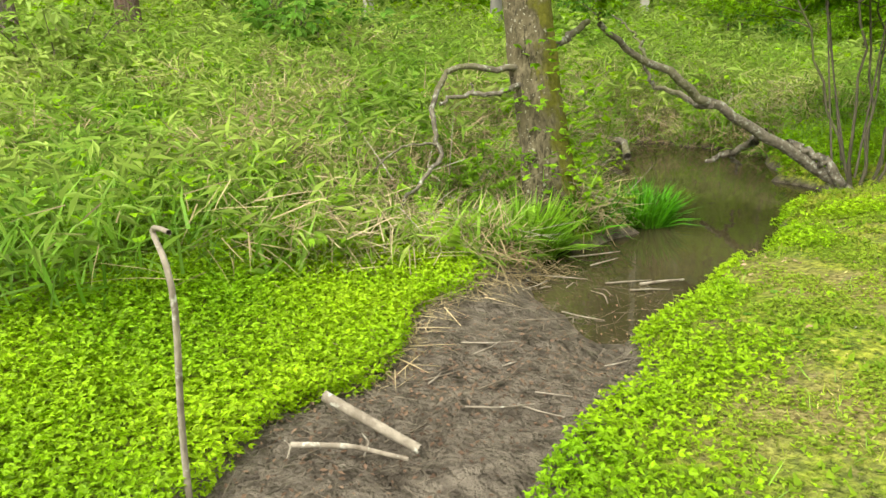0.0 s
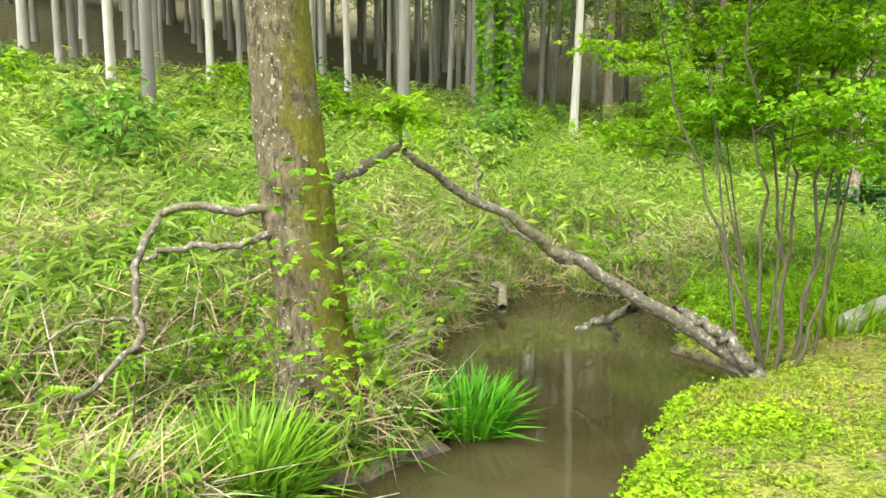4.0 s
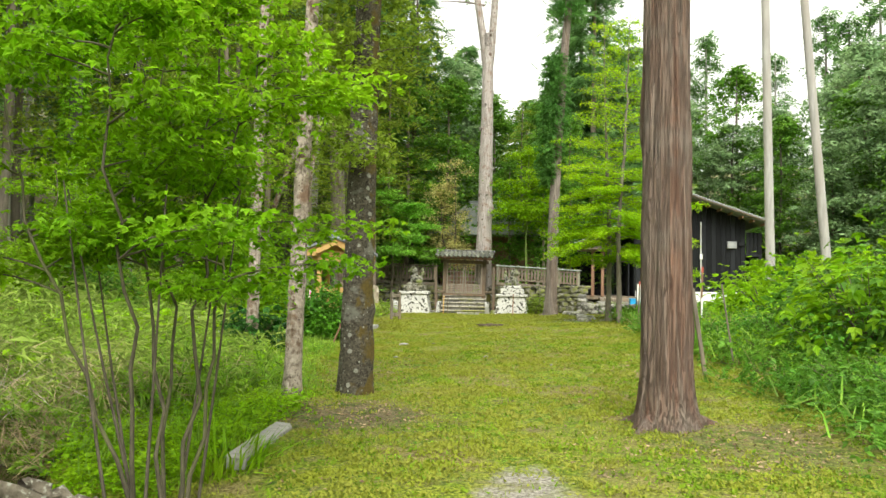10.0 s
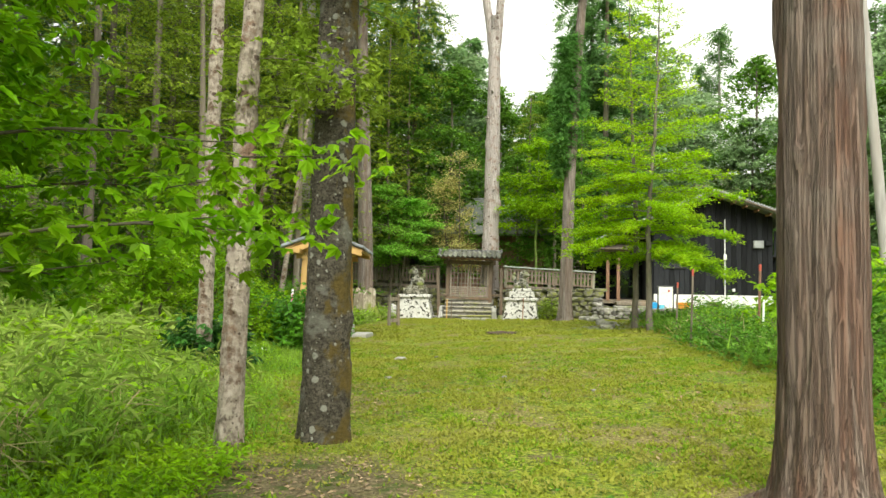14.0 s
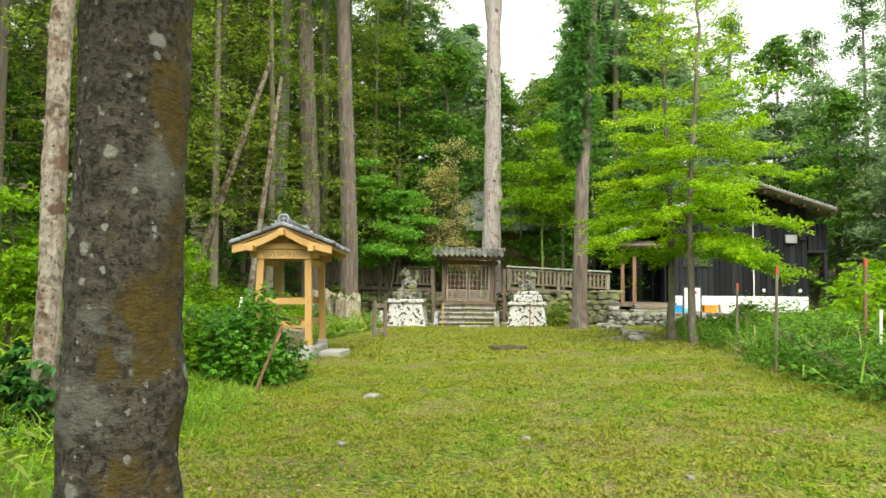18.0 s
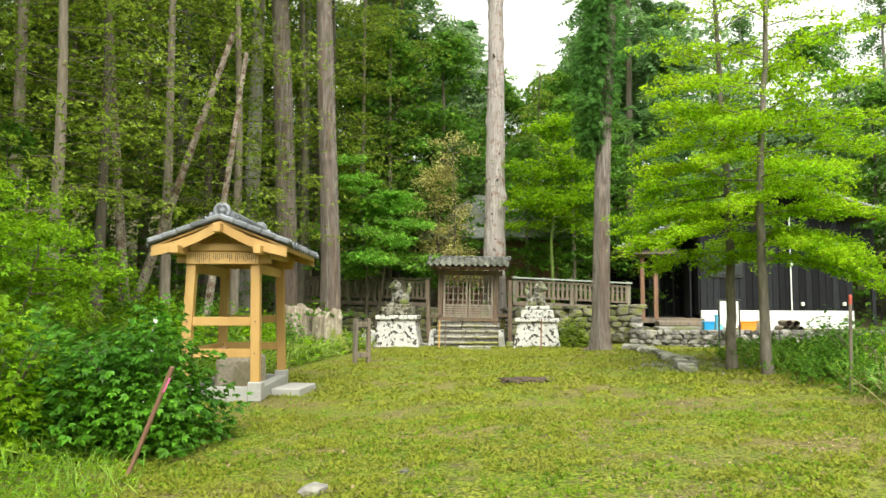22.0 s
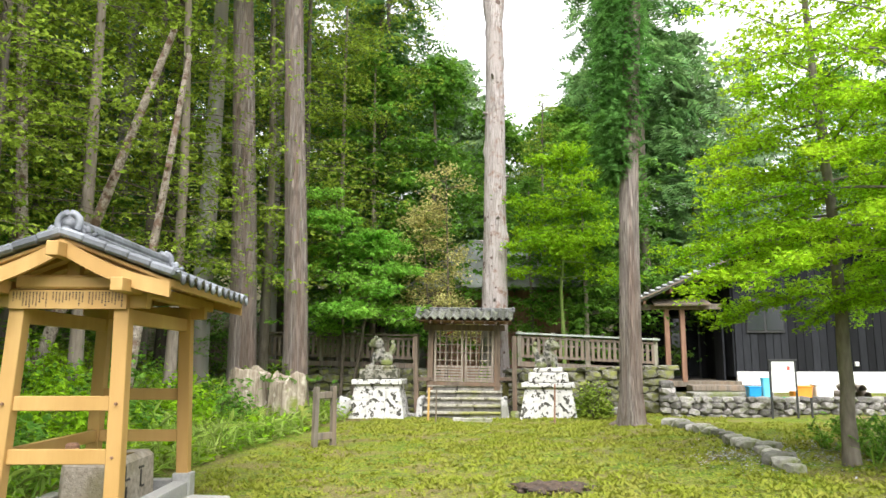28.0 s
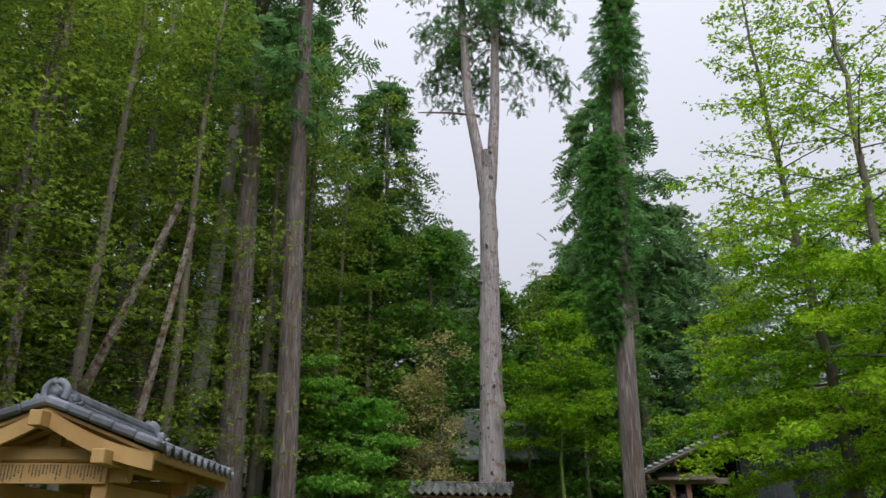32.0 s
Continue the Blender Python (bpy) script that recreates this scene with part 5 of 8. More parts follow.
def dry_wall(name, x0, x1, y0, y1, z0, z1, label, seed, big_=0.42, lift=0.0, stone=ROCK):
    """A dry wall of stacked field stones, each its own."""
    wall = thing(name, 0, 0, 0, label, "stone wall", kind="structure")
    rng = R(seed)
    L = math.hypot(x1 - x0, y1 - y0)
    meshes = [part("stone", boulder((0, 0, 0), (1, 1, 1), rng, 0.3), stone, wall).data for _ in range(6)]
    for ob in list(wall.children):
        bpy.data.objects.remove(ob)
    z = 0.0
    H = z1 - z0
    while z < H - 0.04:
        h_ = min(rng.uniform(0.6, 1.0) * big_ * 0.6, H - z + 0.08)
        s = rng.uniform(-0.15, 0.0)
        while s < L:
            l_ = rng.uniform(0.6, 1.35) * big_
            ob = new("stone", meshes[rng.integers(6)])
            ob.parent = wall
            t = (s + l_ / 2) / L
            ob.location = (x0 + (x1 - x0) * t, y0 + (y1 - y0) * t + rng.normal(0, 0.035) + z * 0.12, z0 + lift * t + z + h_ / 2)
            ob.scale = (l_ * 1.04, rng.uniform(0.32, 0.45), h_ * 1.12)
            ob.rotation_euler = (rng.normal(0, 0.08), rng.normal(0, 0.1), math.atan2(y1 - y0, x1 - x0) + rng.normal(0, 0.1))
            s += l_
        z += h_ * 0.9


STATUE = mat("weathered_statue_stone", (0.13, 0.12, 0.10), (0.36, 0.345, 0.31), 0.9, 14, bump=0.9, spots=((0.045, 0.045, 0.036), 9, 0.5, 0.58), mossy=((0.13, 0.15, 0.04), 0.46, 0.6))


def komainu(x, y, z, face, seed):
    """A seated guardian lion of stone: one plain mesh."""
    bm = bmesh.new()

    def ball(c, s, rot=0.0):
        m = Matrix.Translation(c) @ Matrix.Rotation(rot, 4, "Y") @ Matrix.Diagonal((*s, 1))
        bmesh.ops.create_icosphere(bm, subdivisions=2, radius=0.5, matrix=m)

    ball((0.12, 0, 0.20), (0.42, 0.34, 0.36))
    ball((-0.06, 0, 0.32), (0.30, 0.30, 0.50), 0.35)
    ball((-0.16, 0, 0.60), (0.30, 0.28, 0.28))
    ball((-0.28, 0, 0.56), (0.16, 0.18, 0.14))
    ball((-0.06, 0, 0.58), (0.26, 0.36, 0.34))
    for sy in (-0.11, 0.11):
        ball((-0.20, sy, 0.18), (0.11, 0.10, 0.42), 0.1)
        ball((-0.25, sy, 0.03), (0.18, 0.12, 0.08))
        ball((0.12, sy * 1.4, 0.09), (0.34, 0.14, 0.18))
        ball((-0.14, sy * 1.1, 0.75), (0.09, 0.07, 0.11))
    ball((0.30, 0, 0.44), (0.16, 0.20, 0.38), 0.3)
    ball((0.30, 0, 0.62), (0.12, 0.16, 0.16))
    for v in bm.verts:
        v.co += v.normal * 0.018 * noise.noise(v.co * 14 + Vector((seed, 0, 0)))
    bmesh.ops.scale(bm, vec=(face, 1, 1), verts=bm.verts)
    if face < 0:
        bmesh.ops.reverse_faces(bm, faces=bm.faces)
    ob = part("guardian_lion_statue", bm, STATUE, smooth=True)
    fuse = ob.modifiers.new("fuse", "REMESH")
    fuse.mode, fuse.voxel_size, fuse.use_smooth_shade = "VOXEL", 0.016, True
    ob.matrix_world = pose(x, y, z, 0, 0, 20 * face)
    tagged(ob, "small weathered stone guardian lion on its pedestal", "statue", "guardian lions")


PEDSTONE = mat("lichened_white_granite", (0.40, 0.39, 0.36), (0.62, 0.61, 0.58), 0.9, 7, bump=0.5, spots=((0.05, 0.047, 0.036), 7.5, 0.54, 0.585), mossy=((0.24, 0.22, 0.12), 0.62, 0.7))
PEDMOSS = mat("mossy_pedestal_stone", (0.09, 0.08, 0.045), (0.36, 0.345, 0.30), 0.92, 6, bump=0.9, spots=((0.05, 0.05, 0.03), 7, 0.48, 0.56), mossy=((0.14, 0.14, 0.03), 0.48, 0.6))


def pedestal(x, y, z, seed, turn=0.0, upper=PEDMOSS):
    p = thing("statue_pedestal", x, y, z, "white granite block pedestal blotched with black lichen", "pedestal", "lion pedestals", turn)
    rng = R(seed)
    def half(z_):
        return 0.72 - 0.175 * z_

    for row, (z0, z1, cuts) in enumerate(((0.0, 0.46, (0, 0.31, 0.66, 1.0)), (0.46, 0.865, (0, 0.36, 0.70, 1.0)))):
        for a, b in zip(cuts[:-1], cuts[1:]):
            bm = block((0, 0, 0), (1, 1, 1), 0.0)
            for v in bm.verts:
                w_ = half(z0 if v.co.z < 0 else z1)
                u = (a if v.co.x < 0 else b) * 2 - 1
                v.co = (w_ * u - 0.002 * (1 if v.co.x > 0 else -1), w_ * 0.82 * (1 if v.co.y > 0 else -1), (z0 if v.co.z < 0 else z1) - (0.002 if v.co.z > 0 else 0))
            bmesh.ops.bevel(bm, geom=bm.edges[:], offset=0.006, segments=1, affect="EDGES")
            part("granite_block", bm, PEDSTONE, p)
    part("cap_slab", block((0, 0, 0.925), (1.3, 1.1, 0.12), 0.02, wobble=0.006, rng=rng), PEDSTONE, p)
    part("upper_block", block((0, 0, 1.11), (0.98, 0.82, 0.25), 0.03, taper=0.96, wobble=0.012, rng=rng), upper, p)
    part("upper_slab", block((0, 0, 1.29), (0.72, 0.62, 0.11), 0.025, wobble=0.012, rng=rng), upper, p)


shrine_gate()
stone_steps()
fence(1.45, 5.15, 29.35, 29.7, 2.2, 2.02, 4, "weathered slatted wooden fence with pale capping")
fence(-7.9, -1.42, 29.75, 29.35, 2.3, 2.14, 7, "weathered slatted wooden fence behind the cedars", OLDWOOD)
dry_wall("stone_wall_shrine_east", 1.15, 5.2, 29.1, 29.4, 0.0, 1.15, "mossy dry stone retaining wall under the fence", 60, 0.5, 0.1, stone=MOSSROCK)
dry_wall("stone_wall_shrine_west", -7.9, -1.1, 29.5, 29.1, 0.0, 1.2, "mossy dry stone retaining wall under the fence", 61, 0.5, stone=MOSSROCK)
dry_wall("stone_wall_house", 5.3, 15.0, 28.3, 28.8, 0.0, 0.50, "low wall of stacked field stones before the house", 62, 0.30, 0.05)
dry_wall("stone_wall_return", 5.2, 5.35, 28.4, 29.4, 0.1, 0.85, "low wall of stacked field stones beside the steps", 63, 0.4)
pedestal(-2.17, 28.0, -0.02, 64, 2)
pedestal(2.18, 27.85, -0.08, 65, -3, PEDSTONE)
komainu(-2.15, 28.0, 1.29, 1, 3.0)
komainu(2.15, 27.85, 1.23, -1, 7.0)

# the shrine hall glimpsed behind
hall = thing("shrine_hall", 0.6, 36.5, gz(0.6, 36.5), "grey-roofed shrine hall half hidden by trees", "shrine hall")
part("wall", block((0, 0, 1.6), (5, 4, 3.2), 0.02), BROWNWOOD, hall)
part("roof", block((0, -0.2, 4.0), (6.4, 5.4, 1.9), 0.05, taper=0.35), COPPERROOF, hall)
part("ridge", block((0, -0.2, 5.0), (2.4, 0.4, 0.3), 0.05), COPPERROOF, hall)


# ---- the water pavilion ----
def pavilion():
    p = thing("water_pavilion", -2.31, 15.906, 0.0, "new cedar water pavilion with a silver tiled roof", "pavilion", rz=8.8)
    W, D = 0.50, 0.92
    lean = 0.05
    for sx in (-1, 1):
        for sy in (-1, 1):
            leg = part("post", beam((sx * (W - 0.02), sy * (D - 0.03), 0.18), (sx * (W - lean - 0.02), sy * (D - 0.09), 2.02), 0.125, 0.125, 0.006), NEWWOOD, p)
            part("post_foot", block((sx * (W - 0.02), sy * (D - 0.03), 0.13), (0.19, 0.19, 0.26), 0.012), CONC, p)
    for sy in (-1, 1):
        part("foundation_kerb", block((0, sy * (D - 0.03), 0.085), (2 * W + 0.12, 0.15, 0.21), 0.008), CONC, p)
    for sx in (-1, 1):
        part("foundation_kerb", block((sx * (W - 0.02), 0, 0.082), (0.15, 2 * D - 0.22, 0.2), 0.008), CONC, p)
    part("basin_floor", block((0, 0, 0.03), (2 * W - 0.1, 2 * D - 0.1, 0.06), 0), GRAVEL, p)
    for sy in (-1, 1):
        for z in (0.64, 1.07):
            part("cross_rail", block((0, sy * (D - 0.055), z), (2 * W + 0.02, 0.055, 0.12), 0.005), NEWWOOD, p)
        part("end_beam", block((0, sy * (D - 0.09), 1.93), (2 * W + 0.28, 0.10, 0.13), 0.006), NEWWOOD, p)
        for sx in (-1, 1):
            for z in (0.64, 1.07):
                bm = bmesh.new()
                bmesh.ops.create_cone(bm, cap_ends=True, segments=8, radius1=0.014, radius2=0.012, depth=0.02, matrix=Matrix.Translation((sx * (W - 0.04), sy * (D + 0.02), z)) @ Matrix.Rotation(math.pi / 2, 4, "X"))
                part("peg", bm, BROWNWOOD, p)
    for z in (0.64,):
        part("side_rail", block((-(W - 0.045), 0, z), (0.055, 2 * D - 0.1, 0.12), 0.005), NEWWOOD, p)
    for sx in (-1, 1):
        part("side_beam", block((sx * (W - 0.07), 0, 1.80), (0.07, 2 * D - 0.1, 0.13), 0.005), NEWWOOD, p)
        part("eave_purlin", block((sx * (W + 0.04), 0, 2.03), (0.10, 2 * D + 0.75, 0.11), 0.006), NEWWOOD, p)
    part("ridge_purlin", block((0, 0, 2.32), (0.10, 2 * D + 0.7, 0.12), 0.006), NEWWOOD, p)
    for sy in (-1, 1):
        part("king_block", block((0, sy * (D - 0.09), 2.13), (0.11, 0.08, 0.3), 0.006), NEWWOOD, p)
        part("curved_tie", block((0, sy * (D - 0.02), 2.08), (0.9, 0.07, 0.12), 0.02), NEWWOOD, p)
    # roof: boards, barge boards, tiles
    half, E = 0.90, D + 0.32
    ze, zr = 2.05, 2.40
    frame_root = p
    p = new("roof")
    p.parent = frame_root
    p.location = (0, 0.12, 0)
    for sx in (-1, 1):
        q = math.atan2(zr - ze, half)
        bm = block((0, 0, 0), (math.hypot(half, zr - ze), 2 * E - 0.04, 0.03), 0.004)
        bmesh.ops.transform(bm, matrix=Matrix.Translation((sx * half / 2, 0, (ze + zr) / 2 + 0.02)) @ Matrix.Rotation(sx * q, 4, "Y"), verts=bm.verts)
        part("roof_deck", bm, NEWWOOD, p)
        for sy in (-1, 1):
            bm = bmesh.new()
            s = np.linspace(0, 1, 9)
            prof = [(sx * (half - 0.0) * (1 - t), ze - 0.05 + (zr - ze) * t + 0.0 - 0.05 * math.sin(math.pi * t)) for t in s]
            lo = [bm.verts.new((x, sy * E, z - 0.06)) for x, z in prof]
            hi = [bm.verts.new((x, sy * E, z + 0.07)) for x, z in prof]
            fs = [bm.faces.new((lo[i], lo[i + 1], hi[i + 1], hi[i])) for i in range(8)]
            ex = bmesh.ops.extrude_face_region(bm, geom=fs)
            bmesh.ops.translate(bm, vec=(0, -sy * 0.045, 0), verts=[g for g in ex["geom"] if isinstance(g, bmesh.types.BMVert)])
            bmesh.ops.recalc_face_normals(bm, faces=bm.faces)
            part("barge_board", bm, NEWWOOD, p)
        for k in range(9):
            y = -E + 0.16 + (2 * E - 0.32) * k / 8
            part("rafter", beam((sx * (half - 0.03), y, ze - 0.01), (sx * 0.05, y, zr - 0.03), 0.045, 0.05), NEWWOOD, p)
        part("eave_board", block((sx * (half - 0.01), 0, ze + 0.01), (0.03, 2 * E - 0.04, 0.07), 0.004), NEWWOOD, p)
    # tiles: columns down each slope
    cols, rows = 11, 4
    per = 2 * E / cols
    s_ = np.linspace(0, 1, 7)
    prof = [((k - 0.5) * per * 1.03, 0.026 * math.cos((k - 0.2) * 6.283)) for k in s_]
    ln = math.hypot(half, zr - ze) / rows
    V, F = [], []
    for e in (0, 1):
        for py, pz in prof:
            V += [(e * ln * 1.15, py, pz + 0.014), (e * ln * 1.15, py, pz - 0.012)]
    n = len(prof)
    for k in range(n - 1):
        a, b = 2 * k, 2 * (k + 1)
        c, d = a + 2 * n, b + 2 * n
        F += [(a, c, d, b), (a + 1, b + 1, d + 1, c + 1), (c, c + 1, d + 1, d), (a, b, b + 1, a + 1)]
    tile = np_object("roof_tile", V, F, TILE, p)
    cap_bm = bmesh.new()
    bmesh.ops.create_uvsphere(cap_bm, u_segments=10, v_segments=6, radius=0.042, matrix=Matrix.Diagonal((0.55, 1, 1, 1)))
    cap = part("eave_cap", cap_bm, TILE, p, smooth=True)
    q = math.degrees(math.atan2(zr - ze, half))
    for side in (0, 1):
        for j in range(rows):
            for i in range(cols):
                ob = tile if side == j == i == 0 else new("roof_tile", tile.data)
                ob.parent = p
                t = j / rows
                ob.matrix_local = pose(0, 0, 0, 0, 0, 180 * side) @ pose(half * t + 0.02, -E + per * (i + 0.5), zr + 0.075 - (zr - ze) * t, 0, q - 2.5, 0)
        for i in range(cols):
            ob = cap if side == i == 0 else new("eave_cap", cap.data)
            ob.parent = p
            ob.matrix_local = pose(0, 0, 0, 0, 0, 180 * side) @ pose(half + 0.06, -E + per * (i + 0.7), ze + 0.045)
    # ridge of stacked tiles, verge tiles on the gables, and the ornament
    for k in range(10):
        y = -E + 0.28 + (2 * E - 0.56) * k / 9
        part("ridge_base", block((0, y, zr + 0.10), (0.19, 0.235, 0.05), 0.012), TILE, p)
        bm = bmesh.new()
        bmesh.ops.create_cone(bm, cap_ends=True, segments=12, radius1=0.078, radius2=0.072, depth=0.26, matrix=Matrix.Translation((0, y, zr + 0.155)) @ Matrix.Rotation(math.pi / 2, 4, "X"))
        part("ridge_tile", bm, TILE, p, smooth=False)
    for sy in (-1, 1):
        for sx in (-1, 1):
            for k in range(5):
                t = (k + 0.5) / 5
                bm = block((0, 0, 0), (0.215, 0.17, 0.075), 0.02)
                bmesh.ops.transform(bm, matrix=Matrix.Translation((sx * (half + 0.04) * t, sy * (E - 0.035), zr + 0.085 - (zr - ze) * t)) @ Matrix.Rotation(sx * radians(q - 3), 4, "Y"), verts=bm.verts)
                part("verge_tile", bm, TILE, p)
        y = sy * (E - 0.12)
        bm = bmesh.new()
        bmesh.ops.create_cone(bm, cap_ends=True, segments=20, radius1=0.085, radius2=0.085, depth=0.06, matrix=Matrix.Translation((0, y, zr + 0.165)) @ Matrix.Rotation(math.pi / 2 * sy, 4, "X"))
        bmesh.ops.create_uvsphere(bm, u_segments=14, v_segments=8, radius=0.05, matrix=Matrix.Translation((0, y + sy * 0.02, zr + 0.155)))
        ring = [(0.092 * math.cos(a), y + sy * 0.02, zr + 0.165 + 0.092 * math.sin(a)) for a in np.linspace(-0.6, math.pi + 0.6, 18)]
        np_object("ornament_ring", *tube(ring, [0.03] * 18, 8), TILE, p, smooth=True)
        orn = part("ridge_ornament", bm, TILE, p, "grey tile ridge ornament with scrolls", True)
        for sx in (-1, 1):
            pts = [(sx * (0.10 + 0.02 * a + 0.055 * math.cos(a) * (1 - a / 9)), y, zr + 0.09 + 0.055 * math.sin(a) * (1 - a / 9)) for a in np.linspace(0, 6.0, 16)]
            np_object("scroll", *tube(pts, np.linspace(0.03, 0.02, 16), 7), TILE, p, smooth=True)
        bm = bmesh.new()
        bmesh.ops.create_uvsphere(bm, u_segments=12, v_segments=8, radius=0.062, matrix=Matrix.Translation((0, y + sy * 0.07, zr + 0.075)))
        part("round_cap", bm, TILE, p, smooth=True)
    p = frame_root
    # the inscribed board of donors: rows of unreadable writing
    board = part("name_board", block((0, -D - 0.0, 1.93), (0.98, 0.03, 0.16), 0.004), NEWWOOD, p, "cedar board with columns of ink writing")
    rng = R(70)
    V, F = [], []
    for k in range(34):
        x = -0.45 + 0.9 * k / 33
        if k in (11, 22):
            continue
        z, end = 1.995, 1.995 - rng.uniform(0.05, 0.125)
        while z > end:
            h_ = rng.uniform(0.006, 0.013)
            w_ = rng.uniform(0.004, 0.008)
            o = len(V)
            yy = -D - 0.0165
            V += [(x - w_, yy, z - h_), (x + w_, yy, z - h_), (x + w_, yy, z), (x - w_, yy, z)]
            F.append((o, o + 1, o + 2, o + 3))
            z -= h_ + 0.005
    np_object("writing", V, F, INK, board)["kind"] = "stuff"
    return p


pavilion()
basin = thing("stone_basin", -2.27, 15.95, 0.06, "old carved stone water basin with moss", "basin", rz=8.8)
bm = block((0, 0, 0.24), (0.54, 0.95, 0.48), 0.05, taper=0.94, wobble=0.02, rng=R(71))
part("body", bm, mat("basin_stone", (0.20, 0.17, 0.13), (0.42, 0.37, 0.30), 0.9, 18, bump=0.6, mossy=((0.16, 0.14, 0.06), 0.5, 0.7)), basin)
bm = block((0.0, 0.0, 0.484), (0.36, 0.74, 0.012), 0.004)
part("water", bm, DARKGLASS, basin, "dark water in the basin")
for y, z, w_, h_ in ((-0.28, 0.40, 0.03, 0.12), (-0.22, 0.33, 0.10, 0.02), (-0.24, 0.22, 0.03, 0.10), (-0.30, 0.16, 0.12, 0.02), (0.1, 0.40, 0.12, 0.02), (0.1, 0.30, 0.02, 0.16), (0.16, 0.22, 0.06, 0.02)):
    part("carved_mark", block((0.266, y, z - 0.04), (0.008, w_, h_), 0.002), INK, basin)
ladle = thing("ladle", -2.36, 15.5, 0.62, "dark bamboo ladle lying across the rail", "ladle")
part("cup", block((0, 0, 0.04), (0.10, 0.10, 0.08), 0.02), BROWNWOOD, ladle)
part("handle", beam((0.04, 0.0, 0.03), (0.2, -0.1, 0.0), 0.015, 0.015), NEWWOOD, ladle)
slab = part("stepping_slab", block((0, 0, 0.02), (0.42, 0.8, 0.12), 0.015), CONC)
slab.location = (-1.5, 16.1, 0.02)
tagged(slab, "flat pale stone step beside the pavilion", "step")


# ---- the black house ----
def house():
    h = thing("black_timber_house", 10.66, 32.7, 0.70, "black charred-timber house with a low gable roof", "house")
    h.scale = (1.08, 1.08, 1.08)
    X0, X1 = -2.35, 2.5
    zr, zl, zR = 4.75, 2.47, 3.3

    def roof_z(x):
        return zr - (zr - zl) * (-x / 5.1) if x < 0 else zr - (zr - zR) * (x / 4.1)

    # solid core; its near-black colour stands in for the unlit inside
    part("core_wall", block((0.075, 4.2, 1.7), (4.8, 8, 3.3), 0), DARKIN, h)
    part("porch_back_wall", block((-3.7, 3.4, 1.3), (2.7, 0.15, 2.7), 0.01), CHAR, h)
    part("porch_floor", block((-3.7, 1.6, 0.05), (2.8, 3.6, 0.16), 0.01), OLDWOOD, h)
    rng = R(80)
    n = 23
    for k in range(n):
        x = X0 + (X1 - X0) * (k + 0.5) / n
        z0 = 0.40
        top = roof_z(x) - 0.12
        part("wall_board", block((x, 0.1 + 0.006 * (k % 2), (z0 + top) / 2), ((X1 - X0) / n - 0.012, 0.05, top - z0), 0.006), CHAR, h)
    for k in range(14):
        y = 0.25 + 0.24 * k
        part("side_board", block((X0 - 0.03, y, 1.6), (0.05, 0.228, 2.7), 0.006), CHAR, h)
    part("plinth", block((0.075, 0.13, 0.08), (4.85, 0.16, 0.64), 0.01), PLASTER, h)
    for x in (0.9, 2.2):
        part("junction_box", block((x, 0.03, 0.62), (0.1, 0.09, 0.12), 0.01), PLASTER, h)
    win = part("window", block((-1.5, 0.06, 2.0), (1.05, 0.07, 1.0), 0.01), IRON, h)
    part("pane", block((-1.76, 0.02, 2.0), (0.46, 0.03, 0.86), 0), DARKGLASS, win)
    part("pane", block((-1.24, 0.02, 2.0), (0.46, 0.03, 0.86), 0), DARKGLASS, win)
    part("meter_box", block((1.9, 0.02, 2.55), (0.42, 0.14, 0.32), 0.02), METAL, h)
    part("meter_box", block((2.3, 0.02, 2.6), (0.24, 0.12, 0.2), 0.02), CHAR, h)
    part("conduit", beam((0.55, 0.02, 0.3), (0.55, 0.02, 3.6), 0.04, 0.04), PLASTER, h)
    part("switch_box", block((0.55, -0.02, 2.0), (0.12, 0.08, 0.24), 0.01), PLASTER, h)
    d = part("glass_door", block((-3.1, 3.28, 1.15), (1.0, 0.06, 2.1), 0.01), IRON, h)
    part("pane", block((-3.1, 3.24, 1.15), (0.86, 0.03, 1.9), 0), DARKGLASS, d)
    part("open_door", block((-2.62, 0.8, 1.15), (0.06, 0.95, 2.15), 0.01), CHAR, h)
    for x, m_ in ((-4.30, BROWNWOOD), (-3.86, NEWWOOD)):
        part("porch_post", block((x, -0.15, 1.15), (0.14, 0.14, 2.1), 0.01), m_ if m_ is BROWNWOOD else BROWNWOOD, h)
    part("porch_beam", block((-3.9, -0.15, 2.25), (2.3, 0.16, 0.16), 0.01), OLDWOOD, h)
    part("awning", beam((-3.9, -0.55, 2.28), (-3.9, 0.3, 2.5), 1.6, 0.05), OLDWOOD, h)
    for xa, za, xb, zb in ((-5.2, zl - 0.02, 0.0, zr), (3.25, zr - (zr - zR) * 3.25 / 4.1 - 0.02, 0.0, zr)):
        bm = bmesh.new()
        v = []
        for y in (-0.75, 9.0):
            v += [bm.verts.new((xa, y, za)), bm.verts.new((xb, y, zb)), bm.verts.new((xb, y, zb - 0.14)), bm.verts.new((xa, y, za - 0.14))]
        for a, b, c, e in ((0, 1, 2, 3), (4, 7, 6, 5), (0, 4, 5, 1), (3, 2, 6, 7), (0, 3, 7, 4), (1, 5, 6, 2)):
            bm.faces.new((v[a], v[b], v[c], v[e]))
        bmesh.ops.recalc_face_normals(bm, faces=bm.faces)
        part("roof", bm, COPPERROOF, h)
        L = math.hypot(xb - xa, zb - za)
        part("verge_board", beam((xa, -0.78, za - 0.06), (xb, -0.78, zb - 0.06), 0.2, 0.04), OLDWOOD, h)
